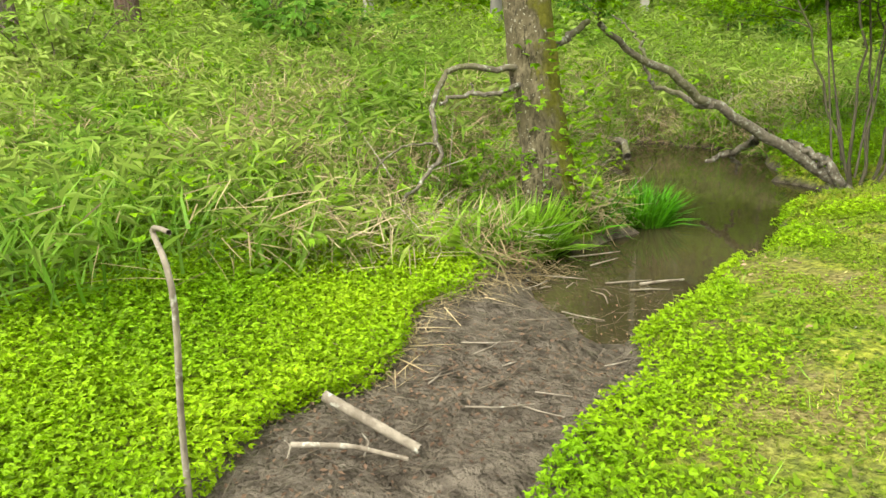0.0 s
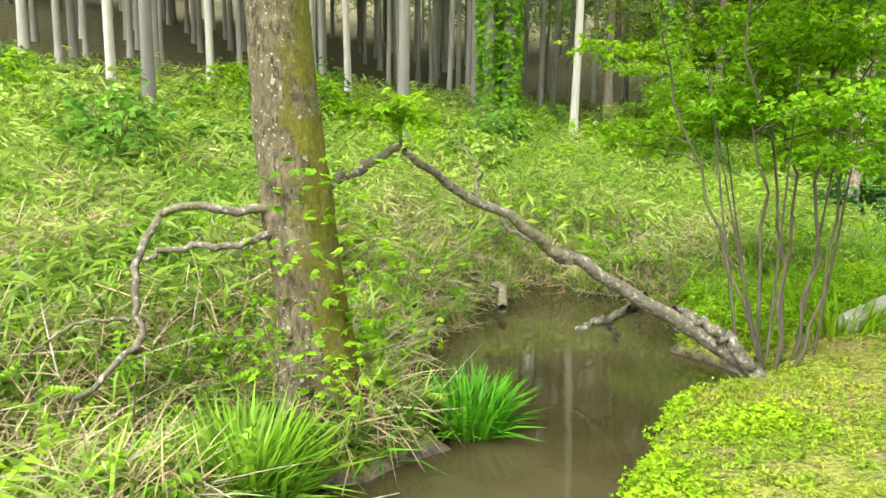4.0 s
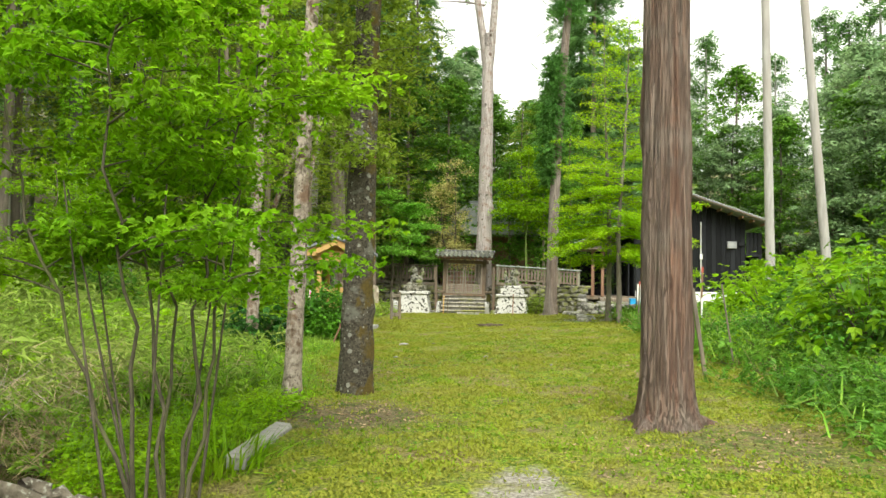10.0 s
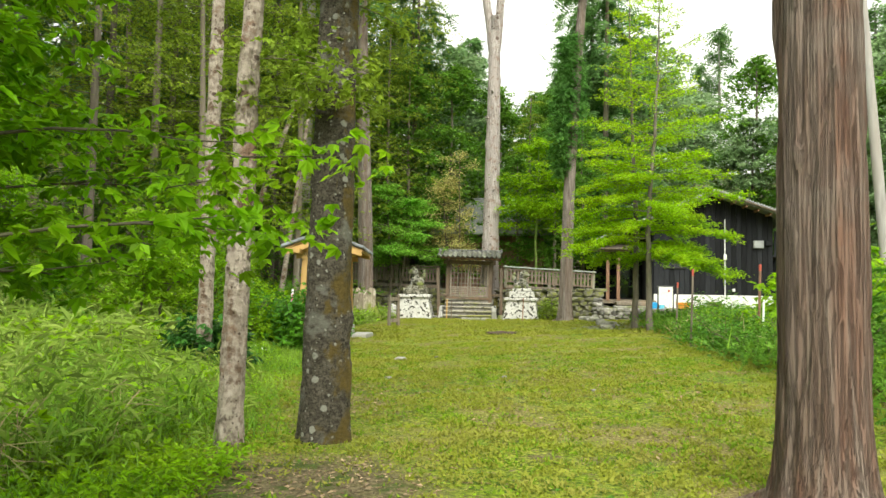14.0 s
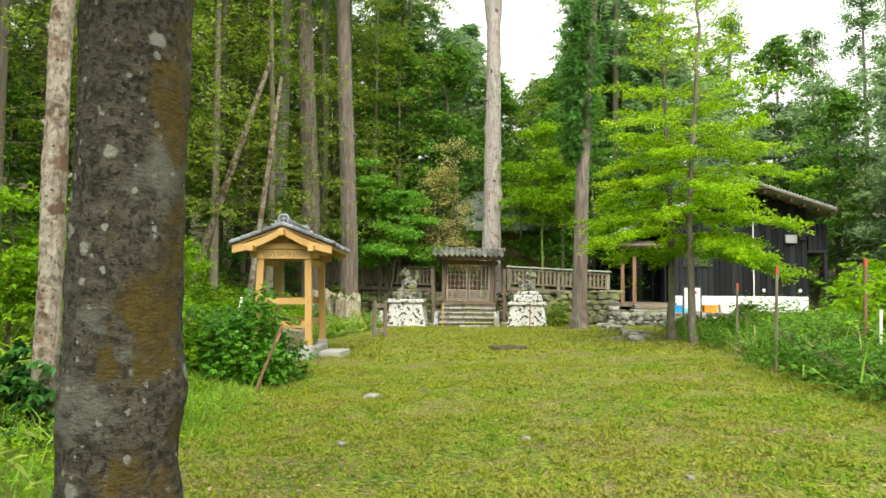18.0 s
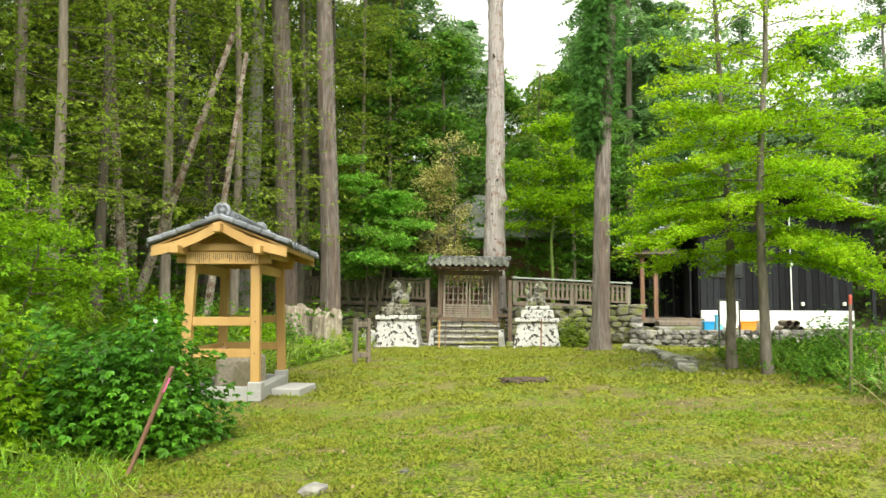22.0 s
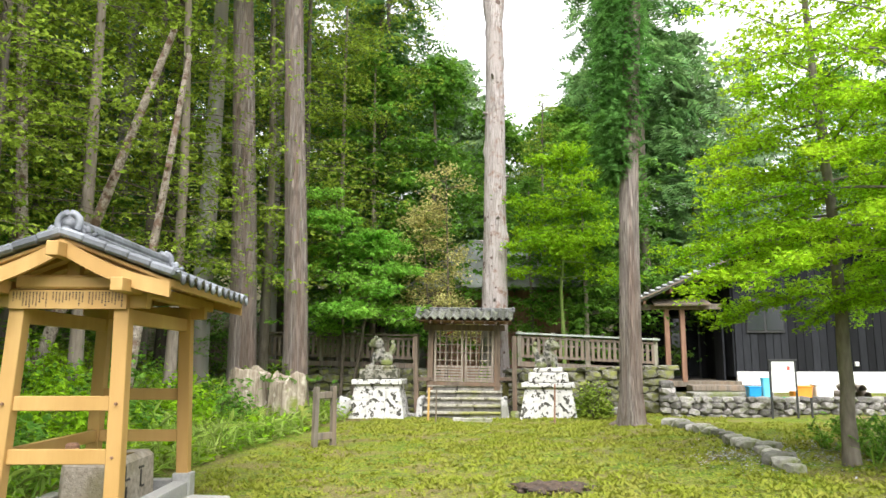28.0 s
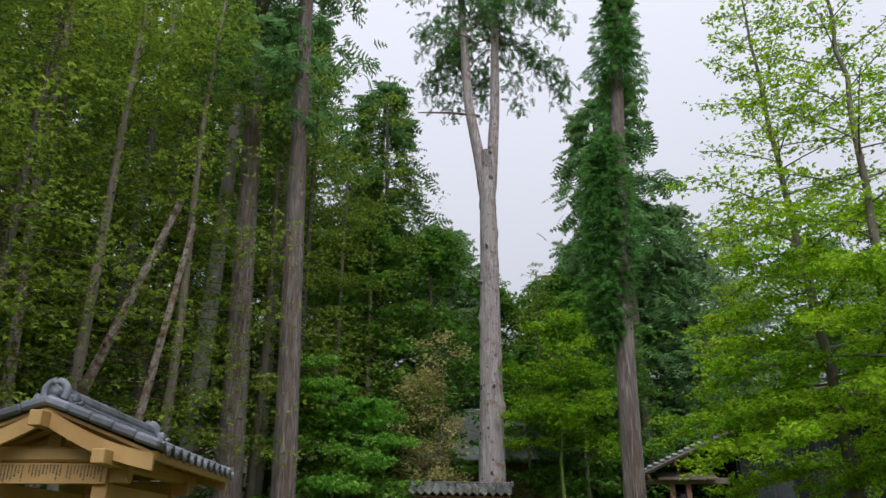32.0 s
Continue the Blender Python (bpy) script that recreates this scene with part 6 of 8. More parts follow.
        for k in range(30):
            t = (k + 0.5) / 30
            part("verge_tile", block((xa + (xb - xa) * t, -0.7, za + (zb - za) * t + 0.03), (L / 30 * 0.82, 0.2, 0.07), 0.02), METAL, h)
        for k in range(7):
            t = (k + 0.3) / 7
            part("rafter_end", block((xa + (xb - xa) * t, -0.4, za + (zb - za) * t - 0.2), (0.08, 0.6, 0.1), 0.005), BROWNWOOD, h)


    # the raised bay at the east end, on posts
    for k in range(4):
        part("bay_board", block((2.62 + 0.165 * k, 0.1 + 0.006 * (k % 2), 2.62), (0.153, 0.05, 1.0), 0.006), CHAR, h)
    part("bay_floor", block((2.85, 1.1, 2.08), (0.75, 2.1, 0.1), 0.01), CHAR, h)
    part("bay_side", block((3.2, 1.1, 2.62), (0.05, 2.0, 1.0), 0.006), CHAR, h)
    for y in (0.15, 2.0):
        part("bay_post", block((3.15, y, 1.0), (0.12, 0.12, 2.1), 0.008), CHAR, h)


house()
rng = R(81)
st = thing("house_steps", 6.75, 28.7, 0.12, "broad worn stone and timber steps up to the porch", "steps")
for k in range(4):
    part("step_slab", block((0.1 + 0.1 * k, 0.55 * k, 0.08 + 0.17 * k), (2.3 - 0.1 * k, 0.7, 0.16), 0.02, wobble=0.01, rng=rng), OLDSTONE if k < 3 else OLDWOOD, st)
sign = thing("notice_board", 7.75, 27.6, gz(7.75, 27.6), "white printed notice on two dark metal posts", "sign")
part("board", block((0, 0, 0.98), (0.52, 0.03, 0.70), 0.006), PAPER, sign)
part("top_bar", block((0, 0, 1.36), (0.66, 0.06, 0.05), 0.006), IRON, sign)
for x in (-0.29, 0.29):
    part("post", block((x, 0.03, 0.65), (0.045, 0.045, 1.4), 0.005), IRON, sign)
part("red_seal", block((0.12, -0.018, 1.17), (0.07, 0.006, 0.09), 0.002), RED, sign)
for k in range(9):
    part("text_line", block((-0.02, -0.0175, 1.22 - 0.055 * k), (0.36 - 0.05 * (k % 3), 0.004, 0.009), 0), mat("grey_print", (0.35, 0.36, 0.36), (0.42, 0.43, 0.43), 0.7, 4, bump=0) if k == 0 else bpy.data.materials["grey_print"], sign)
for x, y in ((8.35, 27.6), (9.1, 27.5)):
    s = part("short_stake", beam((0, 0, 0), (0, 0, 0.5), 0.045, 0.045), IRON)
    s.location = (x, y, gz(x, y) - 0.03)
    tagged(s, "short dark post in the grass", "stake", "short posts")


def tub(name, x, y, z, s, m_, label, cat):
    ob = thing(name, x, y, z, label, cat)
    part("body", block((0, 0, s[2] / 2), s, 0.03, taper=1.12), m_, ob)
    part("rim", block((0, 0, s[2]), (s[0] * 1.2, s[1] * 1.2, 0.035), 0.012), m_, ob)
    return ob


tub("blue_tub", 7.55, 29.3, 0.5, (0.3, 0.3, 0.28), BLUE, "bright blue plastic tub by the wall", "tub")
tub("orange_crate", 8.72, 29.3, 0.5, (0.44, 0.36, 0.3), ORANGE, "orange plastic crate by the wall", "crate")
tub("white_tank", 9.3, 29.4, 0.5, (0.42, 0.34, 0.34), PAPER, "white plastic tank by the wall", "tank")
tub("blue_bucket", 7.9, 29.4, 0.5, (0.2, 0.2, 0.5), mat("pale_blue_plastic", (0.12, 0.50, 0.66), (0.2, 0.58, 0.72), 0.4, 3, bump=0), "pale blue tall bucket", "bucket")
hose = np_object("garden_hose", *tube([(7.95 + 0.1 * k, 29.1 + 0.06 * math.sin(k * 2.1), 0.52) for k in range(9)], [0.02] * 9, 6), mat("green_rubber", (0.02, 0.25, 0.1), (0.04, 0.32, 0.14), 0.5, 4, bump=0), smooth=True)
tagged(hose, "green rubber hose lying on the yard", "hose")
pile = thing("log_pile", 9.75, 29.3, 0.5, "small pile of cut weathered logs", "log pile")
for k, (dx, dz) in enumerate(((0, 0.09), (0.22, 0.09), (0.44, 0.08), (0.11, 0.26), (0.33, 0.26))):
    np_object("log", *tube([(dx, -0.4, dz), (dx + 0.02, 0.0, dz), (dx, 0.4, dz + 0.01)], [0.1, 0.1, 0.09], 9, 0.08, k), DEADWOOD, pile, smooth=True)

# ---- stones, stakes and small things of the clearing ----
rng = R(82)
for k in range(17):
    t = k / 16
    x = 4.42 + 0.2 * math.sin(t * 3.0) + (0.15 if k == 11 else 0) + 0.15 * t
    y = 23.9 - 5.9 * t ** 0.9
    s = rng.uniform(0.16, 0.34)
    ob = part("border_stone", boulder((0, 0, 0), (s * 1.3, s, s * 0.72), rng), OLDSTONE)
    ob.location = (x, y, gz(x, y) + 0.05)
    tagged(ob, "rounded grey field stone edging the path", "stone", "edging stones")
heap = np_object("gravel_patch", *spread(np.stack([4.75 + 0.55 * rng.normal(0, 1, 900), 19.4 + 0.7 * rng.normal(0, 1, 900), np.zeros(900)], 1), T_LEAF, 0.05, rng, 0.2, 0.4), GRAVEL)
co = np.array([v.co for v in heap.data.vertices])
co[:, 2] += height(co[:, 0], co[:, 1]) + 0.012
heap.data.vertices.foreach_set("co", co.astype(np.float32).ravel())
tagged(heap, "patch of loose grey gravel", "gravel", kind="stuff")
bm = bmesh.new()
bmesh.ops.create_icosphere(bm, subdivisions=4, radius=1.0)
for v in bm.verts:
    k = 1 + 0.35 * noise.noise(v.co * 2.2)
    v.co = Vector((v.co.x * (0.42 + 0.12 * noise.noise(v.co * 5)) * k, v.co.y * (0.3 + 0.1 * noise.noise(v.co * 6)) * k, max(v.co.z, -0.1) * 0.07 * k + 0.04 * noise.noise(v.co * 9)))
ash = part("burnt_earth_patch", bm, ASH, smooth=True)
ash.location = (1.95, 17.35, gz(1.95, 17.35) - 0.01)
tagged(ash, "dark patch of burnt earth and ash in the grass", "fire patch")
flat = part("flat_stone", block((0, 0, 0), (0.95, 0.35, 0.08), 0.03, wobble=0.02, rng=rng), OLDSTONE)
flat.location = (0.35, 26.7, gz(0.35, 26.7) + 0.02)
tagged(flat, "flat mossy stone set in the grass before the steps", "stone")
for x, y, s in ((0.55, 10.5, 0.16), (0.9, 7.9, 0.08), (2.35, 8.3, 0.07), (3.4, 7.1, 0.06), (1.8, 9.6, 0.05), (1.05, 11.2, 0.06)):
    ob = part("small_stone", boulder((0, 0, 0), (s * 1.4, s, s * 0.5), rng), ROCK)
    ob.location = (x, y, gz(x, y) + s * 0.12)
    tagged(ob, "small grey stone lying in the lawn", "stone", "lawn stones")
ws = part("white_boulder", boulder((0, 0, 0.28), (0.42, 0.36, 0.62), rng, 0.2), STONE)
ws.matrix_world = pose(-3.05, 27.2, gz(-3.05, 27.2), 0, 18, 20)
tagged(ws, "pale upright boulder leaning beside the pedestal", "stone")
fr = thing("wooden_frame_stand", -1.78, 21.5, gz(-1.78, 21.5) - 0.03, "low weathered wooden stand of two posts", "stand", rz=55)
for x in (-0.2, 0.2):
    part("post", beam((x, 0, 0), (x * 0.92, 0, 1.02), 0.085, 0.085), OLDWOOD, fr)
part("top_bar", block((0, 0, 0.88), (0.46, 0.05, 0.12), 0.01), OLDWOOD, fr)
part("low_bar", block((0, 0, 0.2), (0.42, 0.05, 0.12), 0.01), OLDWOOD, fr)
for x, y, h_, m_, r_, lab in ((-0.72, 26.7, 0.85, NEWWOOD, 0.03, "thin wooden stake before the steps"), (-0.5, 26.4, 0.8, OLDWOOD, 0.025, "thin grey stake before the steps"), (2.25, 26.2, 0.95, BROWNWOOD, 0.025, "thin rust-brown stake in the grass"), (5.43, 11.85, 1.4, OLDWOOD, 0.02, "weathered stake with a red painted tip"), (5.72, 14.7, 1.2, OLDWOOD, 0.02, "weathered stake with a red painted tip"), (6.7, 12.35, 1.45, BROWNWOOD, 0.024, "weathered stake with a red painted tip"), (6.53, 11.55, 0.8, PAPER, 0.02, "short white marker pipe in the herbs"), (5.95, 6.9, 1.25, OLDWOOD, 0.014, "thin pale marker stake leaning in the herbs"), (5.35, 6.0, 1.2, OLDWOOD, 0.03, "thin grey stake leaning in the herbs"), (-1.05, 10.9, 0.95, BROWNWOOD, 0.02, "leaning stake with a pink tape in the bush")):
    s = thing("stake", x, y, gz(x, y) - 0.05, lab, "stake", "stakes", tilt=(0, 22 if "pink" in lab else -8 if "leaning" in lab else 1.5))
    part("shaft", beam((0, 0, 0), (0, 0, h_), r_ * 1.6, r_ * 1.6, 0.006), m_, s)
    if "red painted" in lab:
        part("painted_tip", beam((0, 0, h_ - 0.11), (0, 0, h_ + 0.006), r_ * 1.75, r_ * 1.75, 0.006), RED, s)
    if "pink" in lab:
        part("tape", beam((0.02, -0.02, h_ - 0.2), (0.025, -0.022, h_ - 0.08), 0.014, 0.01), PINK, s)
tag = thing("white_pipe_marker", -2.62, 13.9, gz(-2.62, 13.9), "white plastic marker with a pink tape", "marker")
part("pipe", beam((0, 0, 0), (0.12, 0, 1.15), 0.045, 0.045, 0.012), PAPER, tag)
part("tape", beam((0.12, -0.03, 0.82), (0.12, -0.03, 1.05), 0.03, 0.012), PINK, tag)
sl = thing("concrete_kerb_slab", 1.02, 1.8, gz(1.02, 1.8), "broken pale concrete kerb lying at the lawn's edge", "kerb", rz=4)
part("slab", block((0, 0, 0.0), (0.15, 1.25, 0.11), 0.02, wobble=0.008, rng=rng), KERB, sl)

# the mossy stump under the cedars
stump = thing("mossy_stump", -3.95, 24.9, gz(-3.95, 24.9) - 0.05, "broad old stump split in two pale halves, mossy on top", "stump")
STUMP = mat("stump_wood", (0.15, 0.11, 0.07), (0.40, 0.35, 0.27), 0.92, 9, (2, 2, 0.3), 0.9, 22, spots=((0.52, 0.47, 0.38), 4, 0.56, 0.66), mossy=((0.17, 0.20, 0.03), 0.55, 0.64))
MOSSROOT = mat("stump_moss", (0.12, 0.15, 0.02), (0.27, 0.30, 0.05), 0.95, 14, bump=0.9)


def snag(cx, cy, r, h_, tilt, seed):
    """One broken half of the stump: fluted sides, a splintered rim and a sunken heart."""
    rg = R(seed)
    n = 44
    a = np.linspace(0, 2 * math.pi, n, endpoint=False)
    flute = 1 + 0.07 * np.sin(5 * a + seed) + 0.05 * np.sin(11 * a + 2 * seed) + rg.normal(0, 0.02, n)
    top = h_ * (1 + 0.10 * np.sin(2 * a + seed) + 0.035 * np.sin(5 * a) + rg.normal(0, 0.009, n))
    V, F = [], []
    rings = ((0, 1.28), (0.16, 1.1), (0.4, 1.0), (0.75, 0.97), (0.97, 0.95), (1.0, 0.9), (0.96, 0.8), (0.84, 0.62), (0.8, 0.3))
    for u, k in rings:
        V += [(cx + r * k * f * math.cos(b) + tilt * u, cy + 0.85 * r * k * f * math.sin(b), t * u) for b, f, t in zip(a, flute, top)]
    for i in range(len(rings) - 1):
        F += [(i * n + k, i * n + (k + 1) % n, (i + 1) * n + (k + 1) % n, (i + 1) * n + k) for k in range(n)]
    V.append((cx + tilt, cy, h_ * 0.8))
    F += [((len(rings) - 1) * n + k, (len(rings) - 1) * n + (k + 1) % n, len(V) - 1) for k in range(n)]
    me = bpy.data.meshes.new("broken_half")
    me.from_pydata(V, [], F)
    me.materials.append(STUMP)
    me.polygons.foreach_set("use_smooth", np.full(len(F), True))
    ob = new("broken_half", me)
    ob.parent = stump


snag(-0.42, -0.2, 0.47, 1.16, -0.04, 5)
snag(0.45, -0.3, 0.40, 1.06, 0.03, 9)
for k, (x, y, x2, y2) in enumerate(((0.68, -0.3, 1.15, -0.5), (-0.1, -0.5, 0.1, -0.85), (-0.78, -0.4, -1.2, -0.6))):
    ln = trunk_line(0, [(x, y, (0.6, 0.3, 0.4)[k]), ((x + x2) / 2, (y + y2) / 2, 0.2), (x2, y2, 0.0)], 10)
    np_object("root", *tube(ln, np.linspace(0.17, 0.08, 10), 12, 0.12, k), MOSSROOT, stump, smooth=True)
P = np.stack([0.45 * rng.normal(0, 1, 80), 0.25 * rng.normal(0, 1, 80) - 0.2, 0.92 + 0.1 * rng.uniform(0, 1, 80)], 1)
np_object("fern_cover", *spread(P, T_FERN, 0.22, rng, 0.5, 0.3), L_MID, stump)["kind"] = "stuff"


# ---- the pond's edge ----
def stick(name, pts, r, m_, label, cat="stick", group="", sides=8, rough=0.1):
    ob = np_object(name, *tube(trunk_line(0, pts, 16), np.linspace(r[0], r[1], 16), sides, rough, pts[0][0]), m_, smooth=True)
    return tagged(ob, label, cat, group)


log = thing("fallen_log", 0.87, 0.09, -0.2, "lichen-grey fallen tree leaning over the pond", "log")
o = np.array((0.87, 0.09, -0.2))
for nm, pts, ra, rb, sd in (
    ("stem", [(0.93, 0.2, -0.25), (0.62, -0.25, 0.12), (0.34, -0.66, 0.42), (0.1, -1.06, 0.68), (-0.06, -1.38, 0.93), (-0.2, -1.62, 1.05), (-0.2, -1.96, 1.27)], 0.056, 0.022, 1),
    ("side_stem", [(0.95, 0.12, -0.25), (0.8, -0.05, 0.05), (0.55, -0.28, 0.22)], 0.05, 0.03, 2),
    ("branch", [(0.2, -0.92, 0.58), (-0.02, -0.78, 0.56), (-0.3, -0.75, 0.62), (-0.55, -0.8, 0.72), (-0.62, -0.86, 0.9)], 0.036, 0.014, 3),
    ("branch_stub", [(0.45, -0.5, 0.32), (0.25, -0.42, 0.18), (0.05, -0.45, 0.08), (-0.1, -0.5, 0.0)], 0.042, 0.02, 4),
    ("branch_stub", [(0.05, -0.45, 0.1), (0.16, -0.35, 0.0), (0.1, -0.3, -0.12)], 0.02, 0.01, 5),
    ("twig", [(-0.12, -1.5, 1.0), (-0.5, -1.1, 1.15), (-0.9, -1.0, 1.35)], 0.014, 0.005, 6),
):
    ln = trunk_line(0, pts, 20) - o
    ln[1:-1] += R(sd).normal(0, 0.016, (18, 3))
    np_object(nm, *tube(ln, np.linspace(ra, rb, 20), 12, 0.13, sd), LOGBARK, log, smooth=True)

rg = R(78)
w_, p_ = limbs(trunk_line(0, [(-0.2, -1.9, 1.2), (-0.2, -2.0, 1.3), (-0.15, -2.1, 1.45)], 6) - o, rg, 5, 0, 1, 0.34, 0.9, 0.005)
np_object("young_shoots", *join(w_), BARK_TWIG, log)["kind"] = "stuff"
np_object("young_leaves", *spread(cluster(p_, 2, (0.03, 0.03, 0.03), rg), T_TWIN, 0.07, rg, 0.2, 0.4), L_BRIGHT, log)["kind"] = "stuff"

alder = thing("waterside_tree", 0.02, -2.60, -0.36, "leaning mossy tree trunk standing in the pond's edge", "tree")
o = np.array((0.02, -2.60, -0.36))
ln = trunk_line(0, [(0.04, -2.6, -0.45), (-0.1, -2.6, 0.2), (-0.24, -2.61, 0.85), (-0.34, -2.63, 1.5), (-0.45, -2.65, 2.6), (-0.55, -2.65, 5), (-0.5, -2.65, 9)], 34) - o
np_object("trunk", *rough_trunk(ln, 0.2, 0.08, 1.75, 0.3, R(88), "knobs", 3.2, 120), BARK_ALDER, alder, smooth=True)
for pts, ra, rb in (
    ([(-0.23, -2.74, 0.97), (-0.33, -2.92, 0.95), (-0.43, -3.06, 0.99), (-0.51, -3.2, 0.99), (-0.54, -3.3, 0.89), (-0.52, -3.39, 0.69), (-0.46, -3.41, 0.51), (-0.39, -3.4, 0.37)], 0.026, 0.016),
    ([(-0.2, -2.76, 0.86), (-0.23, -2.85, 0.83), (-0.3, -2.99, 0.78), (-0.38, -3.14, 0.79), (-0.44, -3.26, 0.77), (-0.47, -3.36, 0.73)], 0.024, 0.014),
    ([(-0.39, -3.4, 0.37), (-0.38, -3.53, 0.26), (-0.39, -3.69, 0.11), (-0.43, -3.9, -0.05), (-0.42, -4.01, -0.13)], 0.016, 0.009),
    ([(-0.39, -3.46, 0.45), (-0.48, -3.63, 0.47), (-0.55, -3.82, 0.36), (-0.54, -3.91, 0.27)], 0.01, 0.005),
    ([(-0.31, -2.48, 1.05), (-0.34, -2.25, 1.13), (-0.39, -2.05, 1.2), (-0.43, -1.84, 1.29)], 0.034, 0.024),
    ([(-0.38, -3.12, 0.79), (-0.39, -3.11, 0.82), (-0.4, -3.11, 0.87)], 0.009, 0.005),
):
    ln = trunk_line(0, pts, 22) - o
    ln[1:-1] += R(int(90 + 1000 * ra)).normal(0, 0.008, (20, 3))
    np_object("dead_branch", *tube(ln, np.linspace(ra, rb, 22), 9, 0.12, pts[1][0]), LOGBARK, alder, smooth=True)
rg = R(83)
P = np.stack([rg.normal(0, 0.2, 260), rg.normal(0, 0.2, 260), rg.uniform(0.25, 1.6, 260)], 1)
np_object("water_shoot", *spread(P, T_TWIN, 0.06 * rg.uniform(0.6, 1.4, 260), rg, 0.3, 0.4), L_BRIGHT, alder)["kind"] = "stuff"
w_, p_ = limbs(trunk_line(0, [(0, 0, 0.1), (-0.1, 0.05, 0.5), (-0.2, 0.1, 1.0)], 8), rg, 8, 0, 1, 0.55, 0.45, 0.005)
np_object("sprouts", *join(w_), BARK_TWIG, alder)["kind"] = "stuff"
np_object("sprout_leaves", *spread(cluster(p_, 2, (0.05, 0.05, 0.04), rg), T_TWIN, 0.05, rg, 0.1, 0.4), L_BRIGHT, alder)["kind"] = "stuff"
w_, p_ = limbs(trunk_line(0, [(-0.4, 0.1, 4.5), (-0.4, 0.15, 9)], 8), rg, 16, 0, 1, 1.8, 0.3, 0.03)
np_object("branching", *join(w_), BARK_ALDER, alder)["kind"] = "stuff"
P = cluster(p_, 7, (0.25, 0.25, 0.15), rg)
np_object("crown", *spread(P, T_TWIN, 0.12, rg, -0.1, 0.4), L_MID, alder)


def tuft(x, y, z, n, ln, rad, label, seed, m_=L_TUFT):
    rg = R(seed)
    a = rg.uniform(0, 6.283, n)
    rr = rad * np.sqrt(rg.uniform(0, 1, n))
    P = np.stack([rr * np.cos(a), rr * np.sin(a), np.zeros(n)], 1)
    ob = np_object("grass_tuft", *spread(P, T_BLADE, ln * rg.uniform(0.5, 1.15, n), rg, 1.15, 0.3, a + rg.normal(0, 0.5, n)), m_)
    ob.location = (x, y, z)
    return tagged(ob, label, "grass tuft", "tufts")


tuft(0.23, -3.15, -0.32, 820, 0.44, 0.22, "arching clump of bright sedge at the trunk's foot", 84, L_SEDGE)
tuft(0.12, -2.45, -0.30, 260, 0.4, 0.22, "arching clump of bright sedge at the trunk's foot", 85)
tuft(0.24, -1.83, -0.31, 520, 0.34, 0.2, "dense bright green rush tuft in the water", 86)
tuft(0.95, 1.25, -0.1, 260, 0.36, 0.3, "broad-bladed green clump by the kerb", 87, L_BRIGHT)
tuft(0.55, 1.8, -0.1, 260, 0.36, 0.3, "broad-bladed green clump by the kerb", 88, L_BRIGHT)

for k, (x, y) in enumerate(((-2.0, 8.6), (-1.55, 8.35), (-2.45, 8.9), (-1.8, 9.1))):
    tuft(x, y, gz(x, y), 130, 0.42, 0.22, "clump of broad dark green strap leaves under the trees", 140 + k)

stick("pale_upright_stick", [(1.83, -6.036, -0.16), (1.845, -6.036, 0.06), (1.91, -6.04, 0.31), (1.975, -6.03, 0.535), (1.97, -6.036, 0.66), (1.92, -6.036, 0.71), (1.845, -6.036, 0.735), (1.86, -6.036, 0.765), (2.02, -6.036, 0.774)], (0.011, 0.007), DEADWOOD, "thin pale bare stick standing in the herbs", group="sticks")
stick("thin_stick", [(1.905, -6.03, 0.33), (1.76, -5.98, 0.40), (1.6, -5.95, 0.46)], (0.006, 0.003), DEADWOOD, "thin pale dry twig leaning in the herbs", group="sticks")
stick("cut_branch", [(1.753, -5.522, 0.03), (1.9, -5.45, -0.02), (2.08, -5.35, -0.09)], (0.021, 0.018), DEADWOOD, "thick lichened broken branch lying in the mud", group="sticks")
stick("thin_stick", [(1.8, -5.68, -0.08), (1.95, -5.53, -0.07), (2.12, -5.42, -0.08)], (0.011, 0.008), DEADWOOD, "thin pale stick lying in the mud", group="sticks")
stick("drift_branch", [(1.17, -3.05, -0.295), (1.25, -2.96, -0.275), (1.34, -2.84, -0.265)], (0.011, 0.006), DEADWOOD, "pale branch lying half in the water", group="sticks")
for x, y, a, ln_ in ((1.02, -3.2, 0.75, 0.3), (1.2, -3.18, 0.6, 0.24), (0.62, -3.42, 0.3, 0.34), (0.5, -2.98, 0.9, 0.4), (0.72, -3.0, 1.2, 0.26), (0.46, -3.5, -0.4, 0.3)):
    stick("drift_twig", [(x, y, -0.295), (x + ln_ * 0.5 * math.cos(a), y + ln_ * 0.5 * math.sin(a), -0.275), (x + ln_ * math.cos(a + 0.3), y + ln_ * math.sin(a + 0.3), -0.292)], (0.006, 0.003), DEADWOOD, "thin dead twig lying in shallow water", group="sticks")
stick("bank_branch", [(-1.6, 0.2, -0.22), (-1.9, 0.5, -0.1), (-2.3, 0.65, -0.12)], (0.05, 0.03), LOGBARK, "rotten branch on the far bank of the pond", group="sticks")
rg = R(89)
